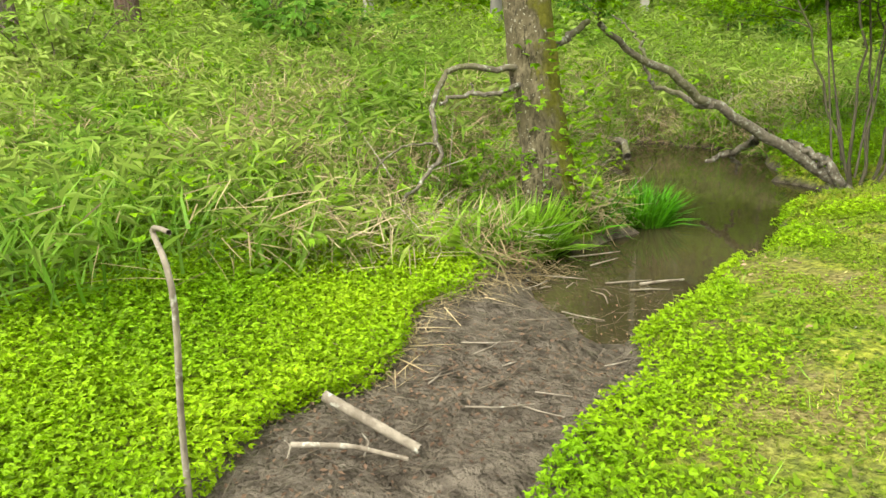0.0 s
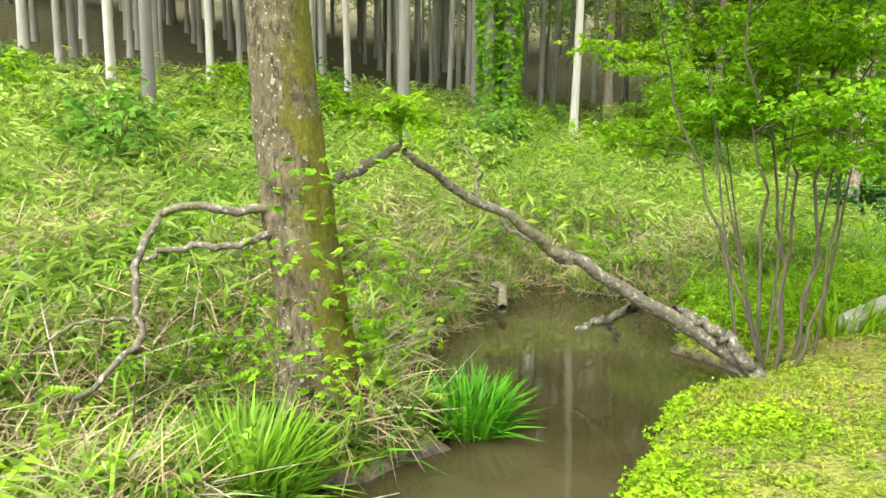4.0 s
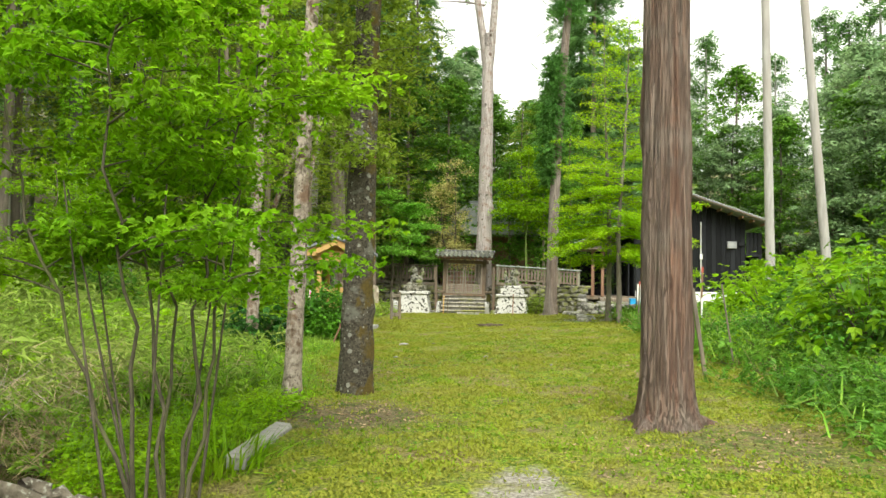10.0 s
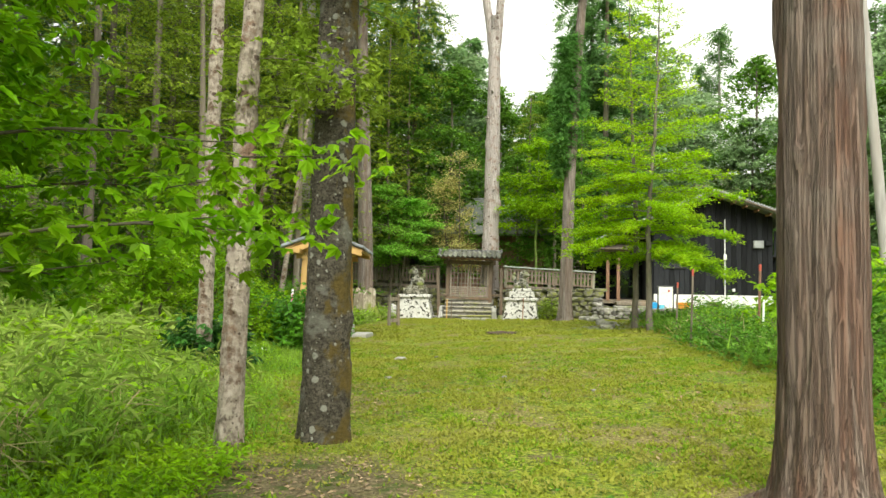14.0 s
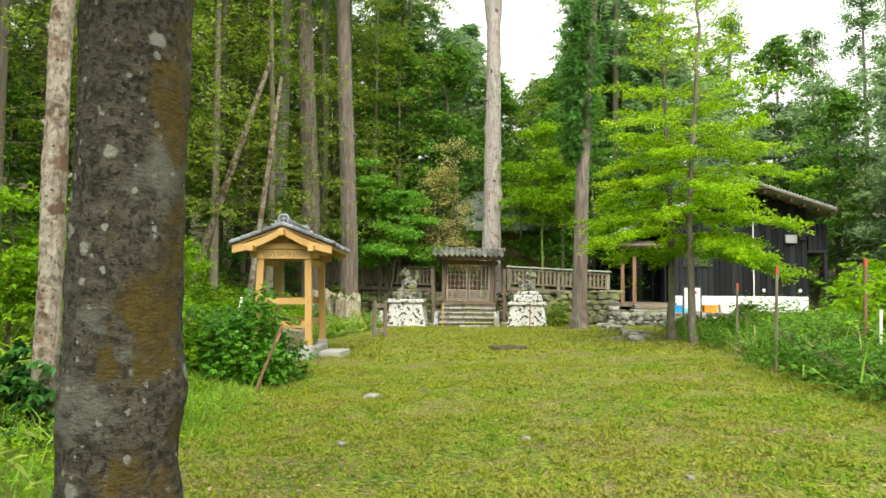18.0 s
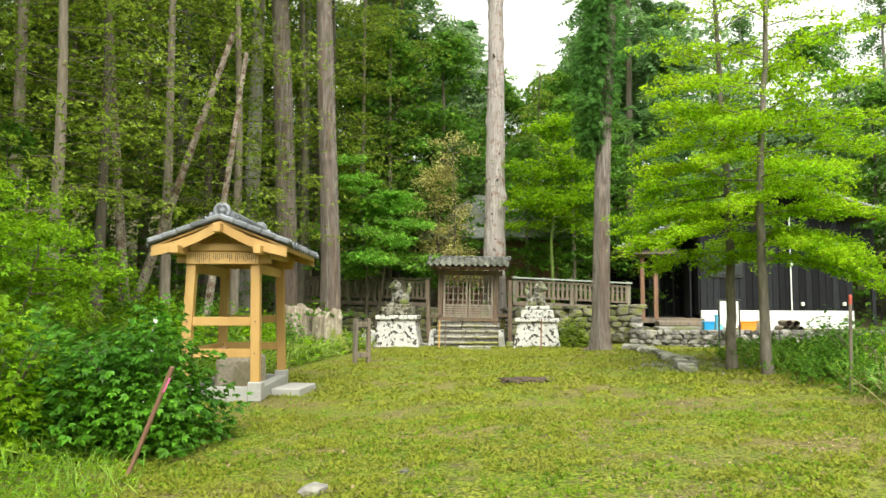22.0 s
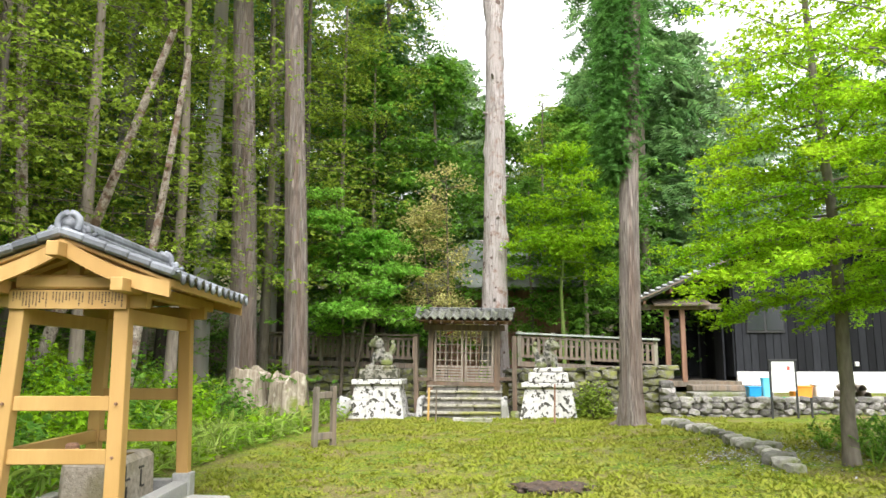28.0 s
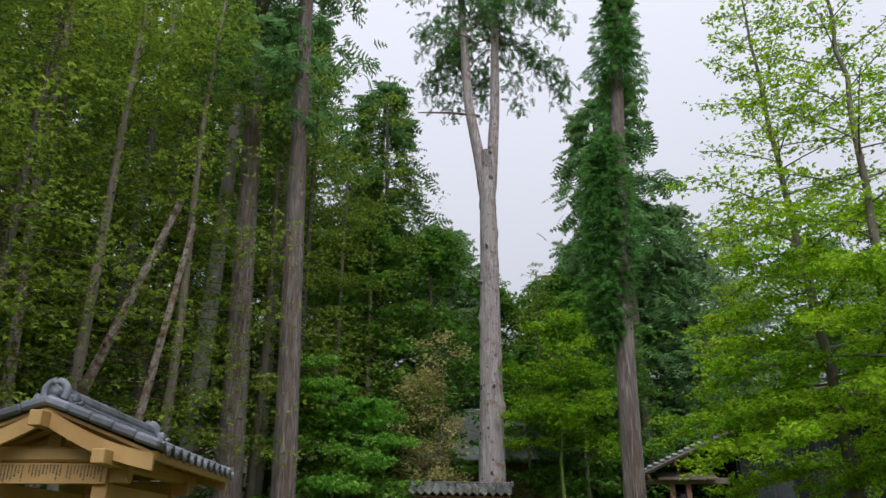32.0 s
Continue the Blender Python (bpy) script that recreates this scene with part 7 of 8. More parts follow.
for k in range(55):
    x, y = rg.uniform(0.3, 2.1), rg.uniform(-5.9, -3.2)
    if float(brook(x, y)) > 0.1:
        continue
    a, ln_ = rg.uniform(0, 3.14), rg.uniform(0.08, 0.3)
    z = max(gz(x, y), -0.3) + 0.012
    stick("mud_twig", [(x, y, z), (x + ln_ * 0.5 * math.cos(a), y + ln_ * 0.5 * math.sin(a), z + 0.012), (x + ln_ * math.cos(a + 0.3), y + ln_ * math.sin(a + 0.3), z)], (0.0045, 0.0025), DEADWOOD if k % 3 else BARK_TWIG, "thin dead twig lying on the mud", "twig", "mud twigs", 5)
P = np.stack([np.append(rg.uniform(0.2, 2.2, 900), rg.normal(1.75, 0.3, 1100)), np.append(rg.uniform(-6.3, -3.2, 900), rg.normal(-5.0, 0.55, 1100)), np.zeros(2000)], 1)
P = P[brook(P[:, 0], P[:, 1]) < 0.15]
P[:, 2] = np.maximum(height(P[:, 0], P[:, 1]), -0.3) + 0.012
tagged(np_object("leaf_litter", *spread(P, T_LEAF, 0.02 * rg.uniform(0.5, 1.5, len(P)), rg, 0.05, 0.25), leaf("brown_fallen_leaves", (0.075, 0.045, 0.03), (0.21, 0.14, 0.095), 0.1, 0.8)), "brown fallen leaves on the mud", "leaf litter", kind="stuff")

# multi-stemmed sapling at the log's foot
broad_tree("pondside_sapling", 0.95, 0.32, [[(0, 0, 0), (-0.1, 0.1, 1.0), (-0.25, 0.15, 2.2), (-0.35, 0.25, 3.4)], [(0.05, 0.08, 0), (0.12, 0.2, 1.1), (0.1, 0.3, 2.3), (0.2, 0.35, 3.6)], [(-0.08, 0, 0), (-0.4, -0.15, 1.0), (-0.75, -0.25, 2.0), (-1.0, -0.3, 2.9)], [(0.1, 0, 0), (0.28, 0.05, 0.9), (0.34, 0.1, 2.0), (0.5, 0.1, 2.9)], [(0, 0.1, 0), (-0.15, 0.4, 1.2), (-0.4, 0.7, 2.2), (-0.55, 0.9, 3.1)], [(-0.05, -0.06, 0), (0.0, -0.3, 1.1), (-0.05, -0.5, 2.0), (0.05, -0.65, 2.8)]],
           L_SAPLING, BARK_SAPLING, "leafy many-stemmed sapling in fresh spring green", R(90), nb=12, f=(0.46, 1.0), length=0.74, lift=0.38, per=13, flat=(0.13, 0.13, 0.035), size=0.056, r0=0.0135, r1=0.005)
for k, (x, y, dx, dy) in enumerate(((1.1, 0.55, 0.25, -0.1), (0.7, 0.5, -0.5, 0.2), (0.8, 0.1, -0.15, -0.3), (1.0, 0.5, 0.1, 0.3), (0.78, 0.4, -0.35, -0.25), (0.95, 0.2, 0.2, -0.25))):
    stick("withered_sapling", [(x, y, -0.1), (x + dx * 0.5, y + dy * 0.5, 0.8), (x + dx, y + dy, 1.8)], (0.011, 0.004), BARK_SHOOT, "thin bare stem among the sapling's shoots", "sapling", "withered saplings", 6)

# ginkgos of the clearing's east side
def ginkgo(x, y, pts, seed, nb, reach, label):
    """A young ginkgo: straight boughs set closely with short-stalked leaves, rising higher up the stem."""
    rg = R(seed)
    root = thing("ginkgo_tree", x, y, gz(x, y) - 0.03, label, "tree", "ginkgo trees")
    line = trunk_line(0, pts, 26)
    line[1:-1, :2] += rg.normal(0, 0.012, (24, 2))
    np_object("trunk", *tube(line, flare(line, 0.082, 0.008, 1.3, 0.25), 14, 0.06, seed), BARK_GINKGO, root, smooth=True)
    H = line[-1, 2]
    leaves = []
    for k in range(nb):
        f = (k + rg.uniform(0, 0.8)) / nb
        z = H * (0.195 + 0.775 * f)
        o = np.array([np.interp(z, line[:, 2], line[:, 0]), np.interp(z, line[:, 2], line[:, 1]), z])
        yaw = 2.4 * k + rg.normal(0, 0.35)
        ln = reach * (1 - 0.85 * f ** 1.35) * rg.uniform(0.7, 1.12) * (0.86 if math.cos(yaw) < -0.2 else 1.0)
        lift = 0.05 + 0.58 * f + rg.normal(0, 0.08)
        s_ = np.linspace(0, 1, 7)
        q = o + np.stack([ln * s_ * math.cos(yaw), ln * s_ * math.sin(yaw), ln * (lift * s_ - (0.32 - 0.25 * f) * s_ * s_)], 1)
        wood = [tube(q, 0.004 + 0.016 * (1 - f) * (1 - 0.9 * s_), 5)]
        lines = [q]
        for j in range(7):
            t = 0.25 + 0.65 * (j + rg.uniform(0, 0.8)) / 7
            p = np.array([np.interp(t, s_, q[:, i]) for i in range(3)])
            y2 = yaw + (0.85 if j % 2 else -0.85) + rg.normal(0, 0.25)
            l2 = ln * (0.42 - 0.22 * t) * rg.uniform(0.6, 1.3)
            u = np.linspace(0, 1, 4)
            q2 = p + np.stack([l2 * u * math.cos(y2), l2 * u * math.sin(y2), l2 * (0.25 * u - 0.25 * u * u)], 1)
            wood.append(tube(q2, 0.005 * (1 - 0.8 * u), 4))
            lines.append(q2)
        np_object("bough", *join(wood), BARK_GINKGO, root)
        for w in lines:
            m_ = max(8, int(np.linalg.norm(w[-1] - w[0]) * (220 * max(0.0, 1 - 1.9 * f) + 38)))
            u = rg.uniform(0.1, 1.0, m_) * (len(w) - 1)
            i = np.minimum(u.astype(int), len(w) - 2)
            leaves.append(w[i] + (w[i + 1] - w[i]) * (u - i)[:, None] + rg.normal(0, 1, (m_, 3)) * np.array((0.07, 0.07, 0.035)))
    P = np.concatenate(leaves)
    np_object("crown", *spread(P, T_PAIR, 0.058 * rg.uniform(0.6, 1.35, len(P)), rg, 0.0, 0.5), L_GINKGO, root)
    return root


ginkgo(5.36, 18.38, [(0, 0, 0), (0.03, 0, 2.5), (-0.1, 0, 5.4), (-0.2, 0, 9.4)], 91, 62, 2.6, "young ginkgo with feathery sprays of bright green leaves")
ginkgo(5.56, 17.15, [(0, 0, 0), (-0.06, 0, 2.5), (0.12, 0, 5.4), (0.25, 0, 9.0)], 92, 56, 2.5, "young ginkgo beside the taller one, bright green")
# trees round the gate
broad_tree("layered_maple", -3.5, 28.85, [[(0, 0, 0), (0.15, 0, 2), (-0.1, 0, 4), (-0.2, 0, 6.3)], [(0.3, 0.1, 0), (0.55, 0.1, 1.8), (0.85, 0.1, 3.5), (0.8, 0.1, 5.0)]], L_LAYER, BARK_TWIG, "green tree in flat leafy tiers", R(93), nb=33, f=(0.42, 1.0), length=1.4, lift=0.12, per=10, flat=(0.2, 0.2, 0.04), size=0.12, r0=0.06, r1=0.015)
broad_tree("golden_shrub_tree", -0.75, 30.6, [[(0, 0, 0), (0.1, 0, 2), (0, 0, 6.4)], [(-0.3, 0, 0), (-0.5, 0, 2), (-0.7, 0, 5.2)]], L_GOLD, BARK_TWIG, "small tree with yellowish young leaves behind the gate", R(94), nb=26, f=(0.3, 1.0), length=1.0, lift=0.35, per=9, flat=(0.16, 0.16, 0.12), size=0.075, r0=0.05, r1=0.012)
broad_tree("slim_green_tree", 2.75, 30.9, [[(0, 0, 0), (-0.05, 0, 2.5), (0.05, 0, 4.5), (0.05, 0, 7.2)]], L_MAPLE, mat("green_mossy_stem", (0.10, 0.16, 0.03), (0.20, 0.27, 0.06), 0.9, 9, bump=0.4), "slim mossy tree with a rounded light green crown", R(95), nb=46, f=(0.42, 1.0), length=1.55, lift=0.2, per=9, flat=(0.22, 0.22, 0.08), size=0.12, r0=0.07, r1=0.015)
for x, y, s, sd in ((-4.6, 13.6, 1.0, 96), (-5.6, 15.6, 1.1, 97), (-3.9, 10.2, 0.8, 98), (-5.4, 8.0, 1.0, 99)):
    broad_tree("slope_sapling", x, y, [[(0, 0, 0), (0.1, 0, 1.2 * s), (0, 0, 2.6 * s)], [(0.1, 0.1, 0), (0.5, 0.1, 1.0 * s), (0.7, 0.1, 2.0 * s)]], L_BRIGHT, BARK_TWIG, "small bright sapling on the slope", R(sd), nb=16, f=(0.3, 1.0), length=0.8 * s, lift=0.2, per=11, flat=(0.17, 0.17, 0.06), size=0.075, tmpl=T_PAIR, r0=0.025, r1=0.008, group="saplings")
# ivy-clad trunks across the brook
for x, y, sd in ((-10.3, 8.0, 100), (-9.9, 8.3, 101), (-8.3, 12.6, 102)):
    iv = conifer("ivy_clad_trunk", x, y, [(0, 0, 0), (0.05, 0, 5), (0, 0, 14)], 0.17, 0.1, 0, 1, 0, 0, 0, L_IVY, BARK_FAR, "trunk wrapped in bright climbing ivy", R(sd), sides=10, group="ivy trunks")
    rg = R(sd)
    n = 1500
    zz, aa = rg.uniform(0, 6.2, n), rg.uniform(0, 6.283, n)
    rr = 0.18 + 0.13 * rg.uniform(0, 1, n)
    np_object("ivy", *spread(np.stack([rr * np.cos(aa), rr * np.sin(aa), zz], 1), T_TWIN, 0.13, rg, -0.4, 0.4, aa), L_IVY, iv)


# ---- shrubs ----
def shrub(name, x, y, rx, ry, h_, n, size, leafmat, label, seed, tmpl=T_TWIN, group="shrubs", cat="shrub"):
    rg = R(seed)
    root = thing(name, x, y, gz(x, y) - 0.02, label, cat, group)
    tw = []
    for _ in range(10):
        a, l_ = rg.uniform(0, 6.283), rg.uniform(0.4, 0.9)
        s = np.linspace(0, 1, 5)
        tw.append(tube(np.stack([rx * l_ * s * math.cos(a), ry * l_ * s * math.sin(a), h_ * 0.85 * s ** 0.8], 1), 0.014 * (1.1 - s), 5))
    np_object("branching", *join(tw), BARK_TWIG, root)["kind"] = "stuff"
    v = rg.normal(0, 1, (n, 3))
    v /= np.linalg.norm(v, axis=1)[:, None]
    lump = 1 + 0.22 * np.sin(v[:, 0] * 5 + seed) * np.sin(v[:, 1] * 4 + 1.3 * seed) + 0.15 * np.sin(v[:, 2] * 7)
    rad = rg.uniform(0.3, 1.1, n) ** 0.6 * lump
    P = np.stack([rx * v[:, 0] * rad, ry * v[:, 1] * rad, np.abs(v[:, 2]) * h_ * rad * 0.95 + 0.04], 1)
    np_object("foliage", *spread(P, tmpl, size * rg.uniform(0.6, 1.35, n), rg, 0.0, 0.45, np.arctan2(v[:, 1], v[:, 0]) + rg.normal(0, 0.6, n)), leafmat, root)
    return root


shrub("glossy_bush", -1.65, 12.0, 0.8, 0.95, 1.15, 5200, 0.075, L_BUSH, "rounded glossy dark green bush beside the path", 110)
shrub("glossy_bush", -2.75, 12.2, 0.9, 0.9, 1.1, 3200, 0.08, L_BUSH, "rounded glossy dark green bush beside the path", 111)
shrub("bright_bush", -2.45, 11.2, 0.7, 0.6, 1.25, 2200, 0.075, L_BRIGHT, "leafy bright green bush beside the path", 116)
shrub("dark_bush", -1.6, 7.9, 0.6, 0.6, 0.75, 900, 0.12, L_DARK, "low dark bush under the trees", 112)
shrub("clipped_shrub", 3.25, 27.6, 0.5, 0.45, 0.85, 1300, 0.07, L_OLIVE, "small dense shrub beside the pedestal", 113)
rg = R(114)
for k in range(26):
    y = 3.4 + 15.4 * k / 25 + rg.normal(0, 0.4)
    x = 6.3 + rg.uniform(0, 0.9) + (0.25 if y < 8 else 0) - (0.35 if 9 < y < 15 else 0)
    shrub("edge_shrub", x, y, rg.uniform(0.6, 0.95), rg.uniform(0.7, 1.0), rg.uniform(0.35, 0.8), 900, 0.055, (L_MID, L_BUSH, L_MID, L_BRIGHT)[k % 4], "leafy wild shrub along the clearing's edge", 200 + k)
for k in range(26):
    x, y = rg.uniform(7.6, 15), rg.uniform(2.5, 21)
    shrub("tall_shrub", x, y, rg.uniform(0.9, 1.5), rg.uniform(0.9, 1.5), rg.uniform(1.0, 1.9), 620, 0.17, (L_MID, L_BRIGHT, L_MAPLE)[k % 3], "tall leafy wild shrub among the poles", 240 + k)
for k in range(26):
    x, y = rg.uniform(-9, -3.4), rg.uniform(7.0, 27)
    if x > -4.0 and y > 14:
        x -= 1.2
    shrub("slope_shrub", x, y, rg.uniform(0.7, 1.2), rg.uniform(0.7, 1.2), rg.uniform(0.6, 1.3), 1000, 0.095, (L_MID, L_MAPLE, L_OLIVE, L_MID)[k % 4], "leafy wild shrub on the slope", 270 + k)
for k in range(30):
    x, y = rg.uniform(-17, -5), rg.uniform(-6, 12)
    shrub("bank_shrub", x, y, rg.uniform(0.6, 1.3), rg.uniform(0.6, 1.3), rg.uniform(0.5, 1.2), 420, 0.16, (L_MID, L_MAPLE, L_BAMBOO)[k % 3], "leafy wild shrub on the bank", 300 + k)
for x, y, s_ in ((-0.42, 29.35, 0.24), (0.45, 29.4, 0.22)):
    shrub("court_shrub", x, y, s_, 0.2, 0.95, 420, 0.07, L_BRIGHT, "small bright green plant just inside the gate", 330 + int(10 * x), group="")


# ---- ground cover: what nobody could count ----
def strew(name, rng, n, box, rule, h_, tmpl, size, elev, dev, leafmat, label, cat, roll=0.4):
    """Leaves or blades over a stretch of ground where rule(x, y) gives the chance of one."""
    x, y = rng.uniform(box[0], box[1], n), rng.uniform(box[2], box[3], n)
    keep = rng.uniform(0, 1, n) < rule(x, y) * (smoothstep(0, 1.6, np.minimum(x - box[0], y - box[2]) + 0.5 * np.sin(1.7 * x + 0.5) * np.sin(1.3 * y)) if box[1] - box[0] > 5 else 1)
    x, y = x[keep], y[keep]
    z = np.maximum(height(x, y), -0.31)
    hh = h_(x, y) if callable(h_) else h_
    P = np.stack([x, y, z + hh * rng.uniform(0, 1, len(x))], 1)
    ob = np_object(name, *spread(P, tmpl, size * rng.uniform(0.55, 1.35, len(x)), rng, elev, dev, roll=roll), leafmat)
    return tagged(ob, label, cat, kind="stuff")


def lawn_chance(x, y):
    b = brook(x, y)
    ok = (b > 0.12) & (x > -1.4 - 1.2 * smoothstep(9, 13, y)) & (x < 6.6 + 4 * smoothstep(1.5, -1, y) + 0.5 * np.sin(0.9 * y)) & (y < 28.9)
    patchy = np.clip(0.5 + 0.55 * np.sin(x * 2.1 + 1.5 * np.sin(y * 1.3)) * np.sin(y * 1.7 + 0.6 * x + np.sin(2.3 * x)) + 0.3 * np.sin(5.3 * x + 2 * np.sin(3.1 * y)) * np.sin(4.7 * y), 0.06, 1)
    bare = cover(x, y)[0]
    return ok * patchy * (1 - 0.7 * bare) * (1 - 0.85 * worn(x, y)) * np.clip(1.25 - 0.035 * (y + 6), 0.35, 1)


MOTTLE = R(399).uniform(0, 1, (512, 512))


def mottle(x, y, cell, shift=0):
    """Smooth random values over the ground in cells of that size."""
    a, b = np.asarray(x) / cell + 200 + shift, np.asarray(y) / cell + 200
    i, j = np.floor(a).astype(int), np.floor(b).astype(int)
    p, q = a - i, b - j
    p, q = p * p * (3 - 2 * p), q * q * (3 - 2 * q)
    g = MOTTLE
    return (g[i % 512, j % 512] * (1 - p) + g[(i + 1) % 512, j % 512] * p) * (1 - q) + (g[i % 512, (j + 1) % 512] * (1 - p) + g[(i + 1) % 512, (j + 1) % 512] * p) * q


def sward(x, y, shift=0, low=0.42, high=0.68):
    """Where the turf stands thicker: small cushions within broader drifts."""
    return smoothstep(low, high, 0.5 * mottle(x, y, 0.13, shift) + 0.25 * mottle(x, y, 0.05, shift) + 0.35 * mottle(x, y, 0.7, shift) - 0.04)


def turf(x, y):
    ok = (brook(x, y) > 0.12) & (x > -1.4 - 1.2 * smoothstep(9, 13, y)) & (x < 6.6 + 0.5 * np.sin(0.9 * y)) & (y < 28.9)
    return ok * (1 - 0.8 * cover(x, y)[0]) * (1 - 0.8 * worn(x, y))


def near_brook(lo, hi, side):
    def rule(x, y):
        b = brook(x, y)
        ax = np.interp(y, [-7.5, -6.2, -4.9, -3.7, -1.2, 0.7], [2.45, 2.1, 1.75, 1.05, -0.05, -1.2])
        on = (x < ax) if side < 0 else (x > ax)
        return ((b > lo) & (b < hi) & on) * (0.75 + 0.25 * np.sin(5 * x) * np.sin(4.3 * y))
    return rule


def herb_left(x, y):
    return near_brook(-0.02, 1.7, -1)(x, y) * smoothstep(-3.75, -4.35, y + 0.55 * (x - 0.8)) * (x > -0.6)


def herb_right(x, y):
    return near_brook(0.02, 2.2, 1)(x, y) * (y < -0.4) * (0.005 + 0.995 * smoothstep(0.85 + 0.85 * smoothstep(-4.4, -5.0, y) - 0.45 * smoothstep(-4.2, -3.0, y), 0.2, brook(x, y) + 0.55 * (mottle(x, y, 0.3, 40) - 0.5)))


def bank(x, y):
    b = brook(x, y)
    ax = np.interp(y, [-7.5, -6.2, -4.9, -3.7, -1.2, 0.7, 3, 5], [0.6, 0.4, 0.4, 0.7, -0.05, -1.2, 0.2, 0.2])
    return (b > 0.02) * (x < ax) * smoothstep(0.3, 0.55, np.hypot(x - 0.2, y + 3.1)) * (1 - 0.8 * herb_left(x, y)) * np.clip(1.2 - 0.10 * np.hypot(x + 0.5, y + 2), 0.18, 1)


def slope(x, y):
    ok = (x < -1.8 - 1.0 * smoothstep(9, 13, y)) & (brook(x, y) > 0.3)
    return ok * np.clip(1.15 - 0.05 * (-x), 0.3, 1)


def tall(x, y):
    return 0.12 + 0.55 * smoothstep(0.1, 1.2, brook(x, y))


def under(x, y):
    """Rank growth along the lawn's western edge."""
    edge = 0.8 - 0.23 * np.clip(y - 3, 0, 9) + 0.22 * np.sin(2.3 * y) * np.sin(0.9 * y + 1)
    return (x > -2.6) * smoothstep(0.25, -0.35, x - edge) * smoothstep(0.3, 1.2, y) * (brook(x, y) > 0.25)


T_STRAW2 = strip(0.022, 0.3)
L_BLADE = leaf("rank_grass_blades", (0.115, 0.27, 0.022), (0.29, 0.43, 0.065), 0.4)


def rank(x, y):
    return 0.03 + 0.25 * smoothstep(0.05, 1.1, (0.75 - 0.23 * np.clip(y - 3, 0, 9)) - x)


def east(x, y):
    return (x > 5.5 + 0.25 * np.sin(y * 1.7)) * smoothstep(-0.6, 1.6, y + 0.8 * np.sin(0.9 * x)) * smoothstep(21, 19.5, y) * smoothstep(16, 14, x)


strew("lawn_grass", R(400), 560000, (-2.6, 10.8, -9.5, 28.9), lawn_chance, 0.002, T_TRI, 0.036, 0.7, 0.4, L_GRASS, "short patchy lawn grass", "grass")
strew("lawn_weeds", R(401), 52000, (-1.5, 8.5, -9, 16), lambda x, y: lawn_chance(x, y) * (np.sin(3 * x + y) * np.sin(2.3 * y - x) > 0.1), 0.01, T_TWIN, 0.019, 0.3, 0.3, L_CLOVER, "small creeping weeds in the lawn", "weeds")
strew("lawn_litter", R(402), 34000, (-1.5, 6.4, -7, 12), lambda x, y: 1.3 * worn(x, y) + 0.05 * lawn_chance(x, y), 0.004, T_LEAF, 0.028, 0.05, 0.2, bpy.data.materials["brown_fallen_leaves"], "scattered brown fallen leaves", "leaf litter")
strew("creeping_herb", R(403), 150000, (-0.6, 2.2, -7.6, -3.6), herb_left, 0.12, T_PAIR, 0.026, 0.15, 0.35, L_CLOVER, "dense bright creeping herb on the brook's bank", "herbs")
strew("creeping_herb", R(404), 190000, (0.6, 4.4, -7.6, -0.4), herb_right, 0.07, T_PAIR, 0.027, 0.15, 0.35, L_CLOVER, "dense bright creeping herb on the brook's bank", "herbs")
strew("bank_sasa", R(405), 90000, (-8, 0.9, -11, 5.5), lambda x, y: bank(x, y) * (0.35 + 0.65 * smoothstep(0.2, 1.4, brook(x, y) + 0.5 * mottle(x, y, 0.5, 30))), tall, T_BAMBOO, 0.15, 0.15, 0.5, L_BAMBOO, "tangled bamboo grass on the brook's far bank", "bamboo grass")
strew("bank_herbs", R(406), 36000, (-8, 0.9, -11, 5.5), bank, lambda x, y: 0.8 * tall(x, y), T_PAIR, 0.07, 0.1, 0.4, L_MAPLE, "broad-leaved herbs on the brook's far bank", "herbs")
strew("bank_straw", R(407), 230000, (-6, 0.9, -7.5, 3.5), lambda x, y: bank(x, y) * np.maximum(smoothstep(1.5, 0.3, brook(x, y)), 0.8 * smoothstep(0.55, 0.75, mottle(x, y, 0.6, 70))), lambda x, y: 0.08 + 0.75 * tall(x, y), T_STRAW, 0.3, 0.0, 0.45, L_STRAW, "dead straw and stems hanging over the bank", "straw")
strew("bank_ferns", R(408), 4200, (-6, 0.6, -7.5, 3.5), lambda x, y: bank(x, y), 0.3, T_FERN, 0.23, 0.4, 0.3, L_FERN, "ferns among the bamboo grass", "ferns")
strew("slope_sasa", R(409), 80000, (-22, -1.5, -10, 30), slope, lambda x, y: 0.25 + 0.5 * np.abs(np.sin(x * 0.9) * np.sin(y * 0.7)), T_BAMBOO, 0.27, 0.2, 0.5, L_BAMBOO, "bamboo grass covering the slope", "bamboo grass")
strew("slope_herbs", R(410), 44000, (-18, -1.5, -10, 30), slope, lambda x, y: 0.2 + 0.5 * np.abs(np.sin(x * 1.1 + 1) * np.sin(y * 0.8)), T_PAIR, 0.13, 0.1, 0.4, L_MAPLE, "green herbs covering the slope", "herbs")
strew("edge_growth", R(411), 30000, (-2.6, 0.9, 0.6, 13), under, rank, T_STRAW2, 0.15, 0.9, 0.4, L_BLADE, "rank green grass along the lawn's edge", "grass")
strew("edge_herbs", R(412), 26000, (-2.6, 0.9, 0.6, 13), under, rank, T_PAIR, 0.045, 0.1, 0.4, L_MAPLE, "leafy herbs along the lawn's edge", "herbs")
strew("east_herbs", R(413), 42000, (5.0, 16, -1.5, 21), east, 0.4, T_PAIR, 0.09, 0.1, 0.4, L_MID, "leafy herbs along the clearing's east edge", "herbs")
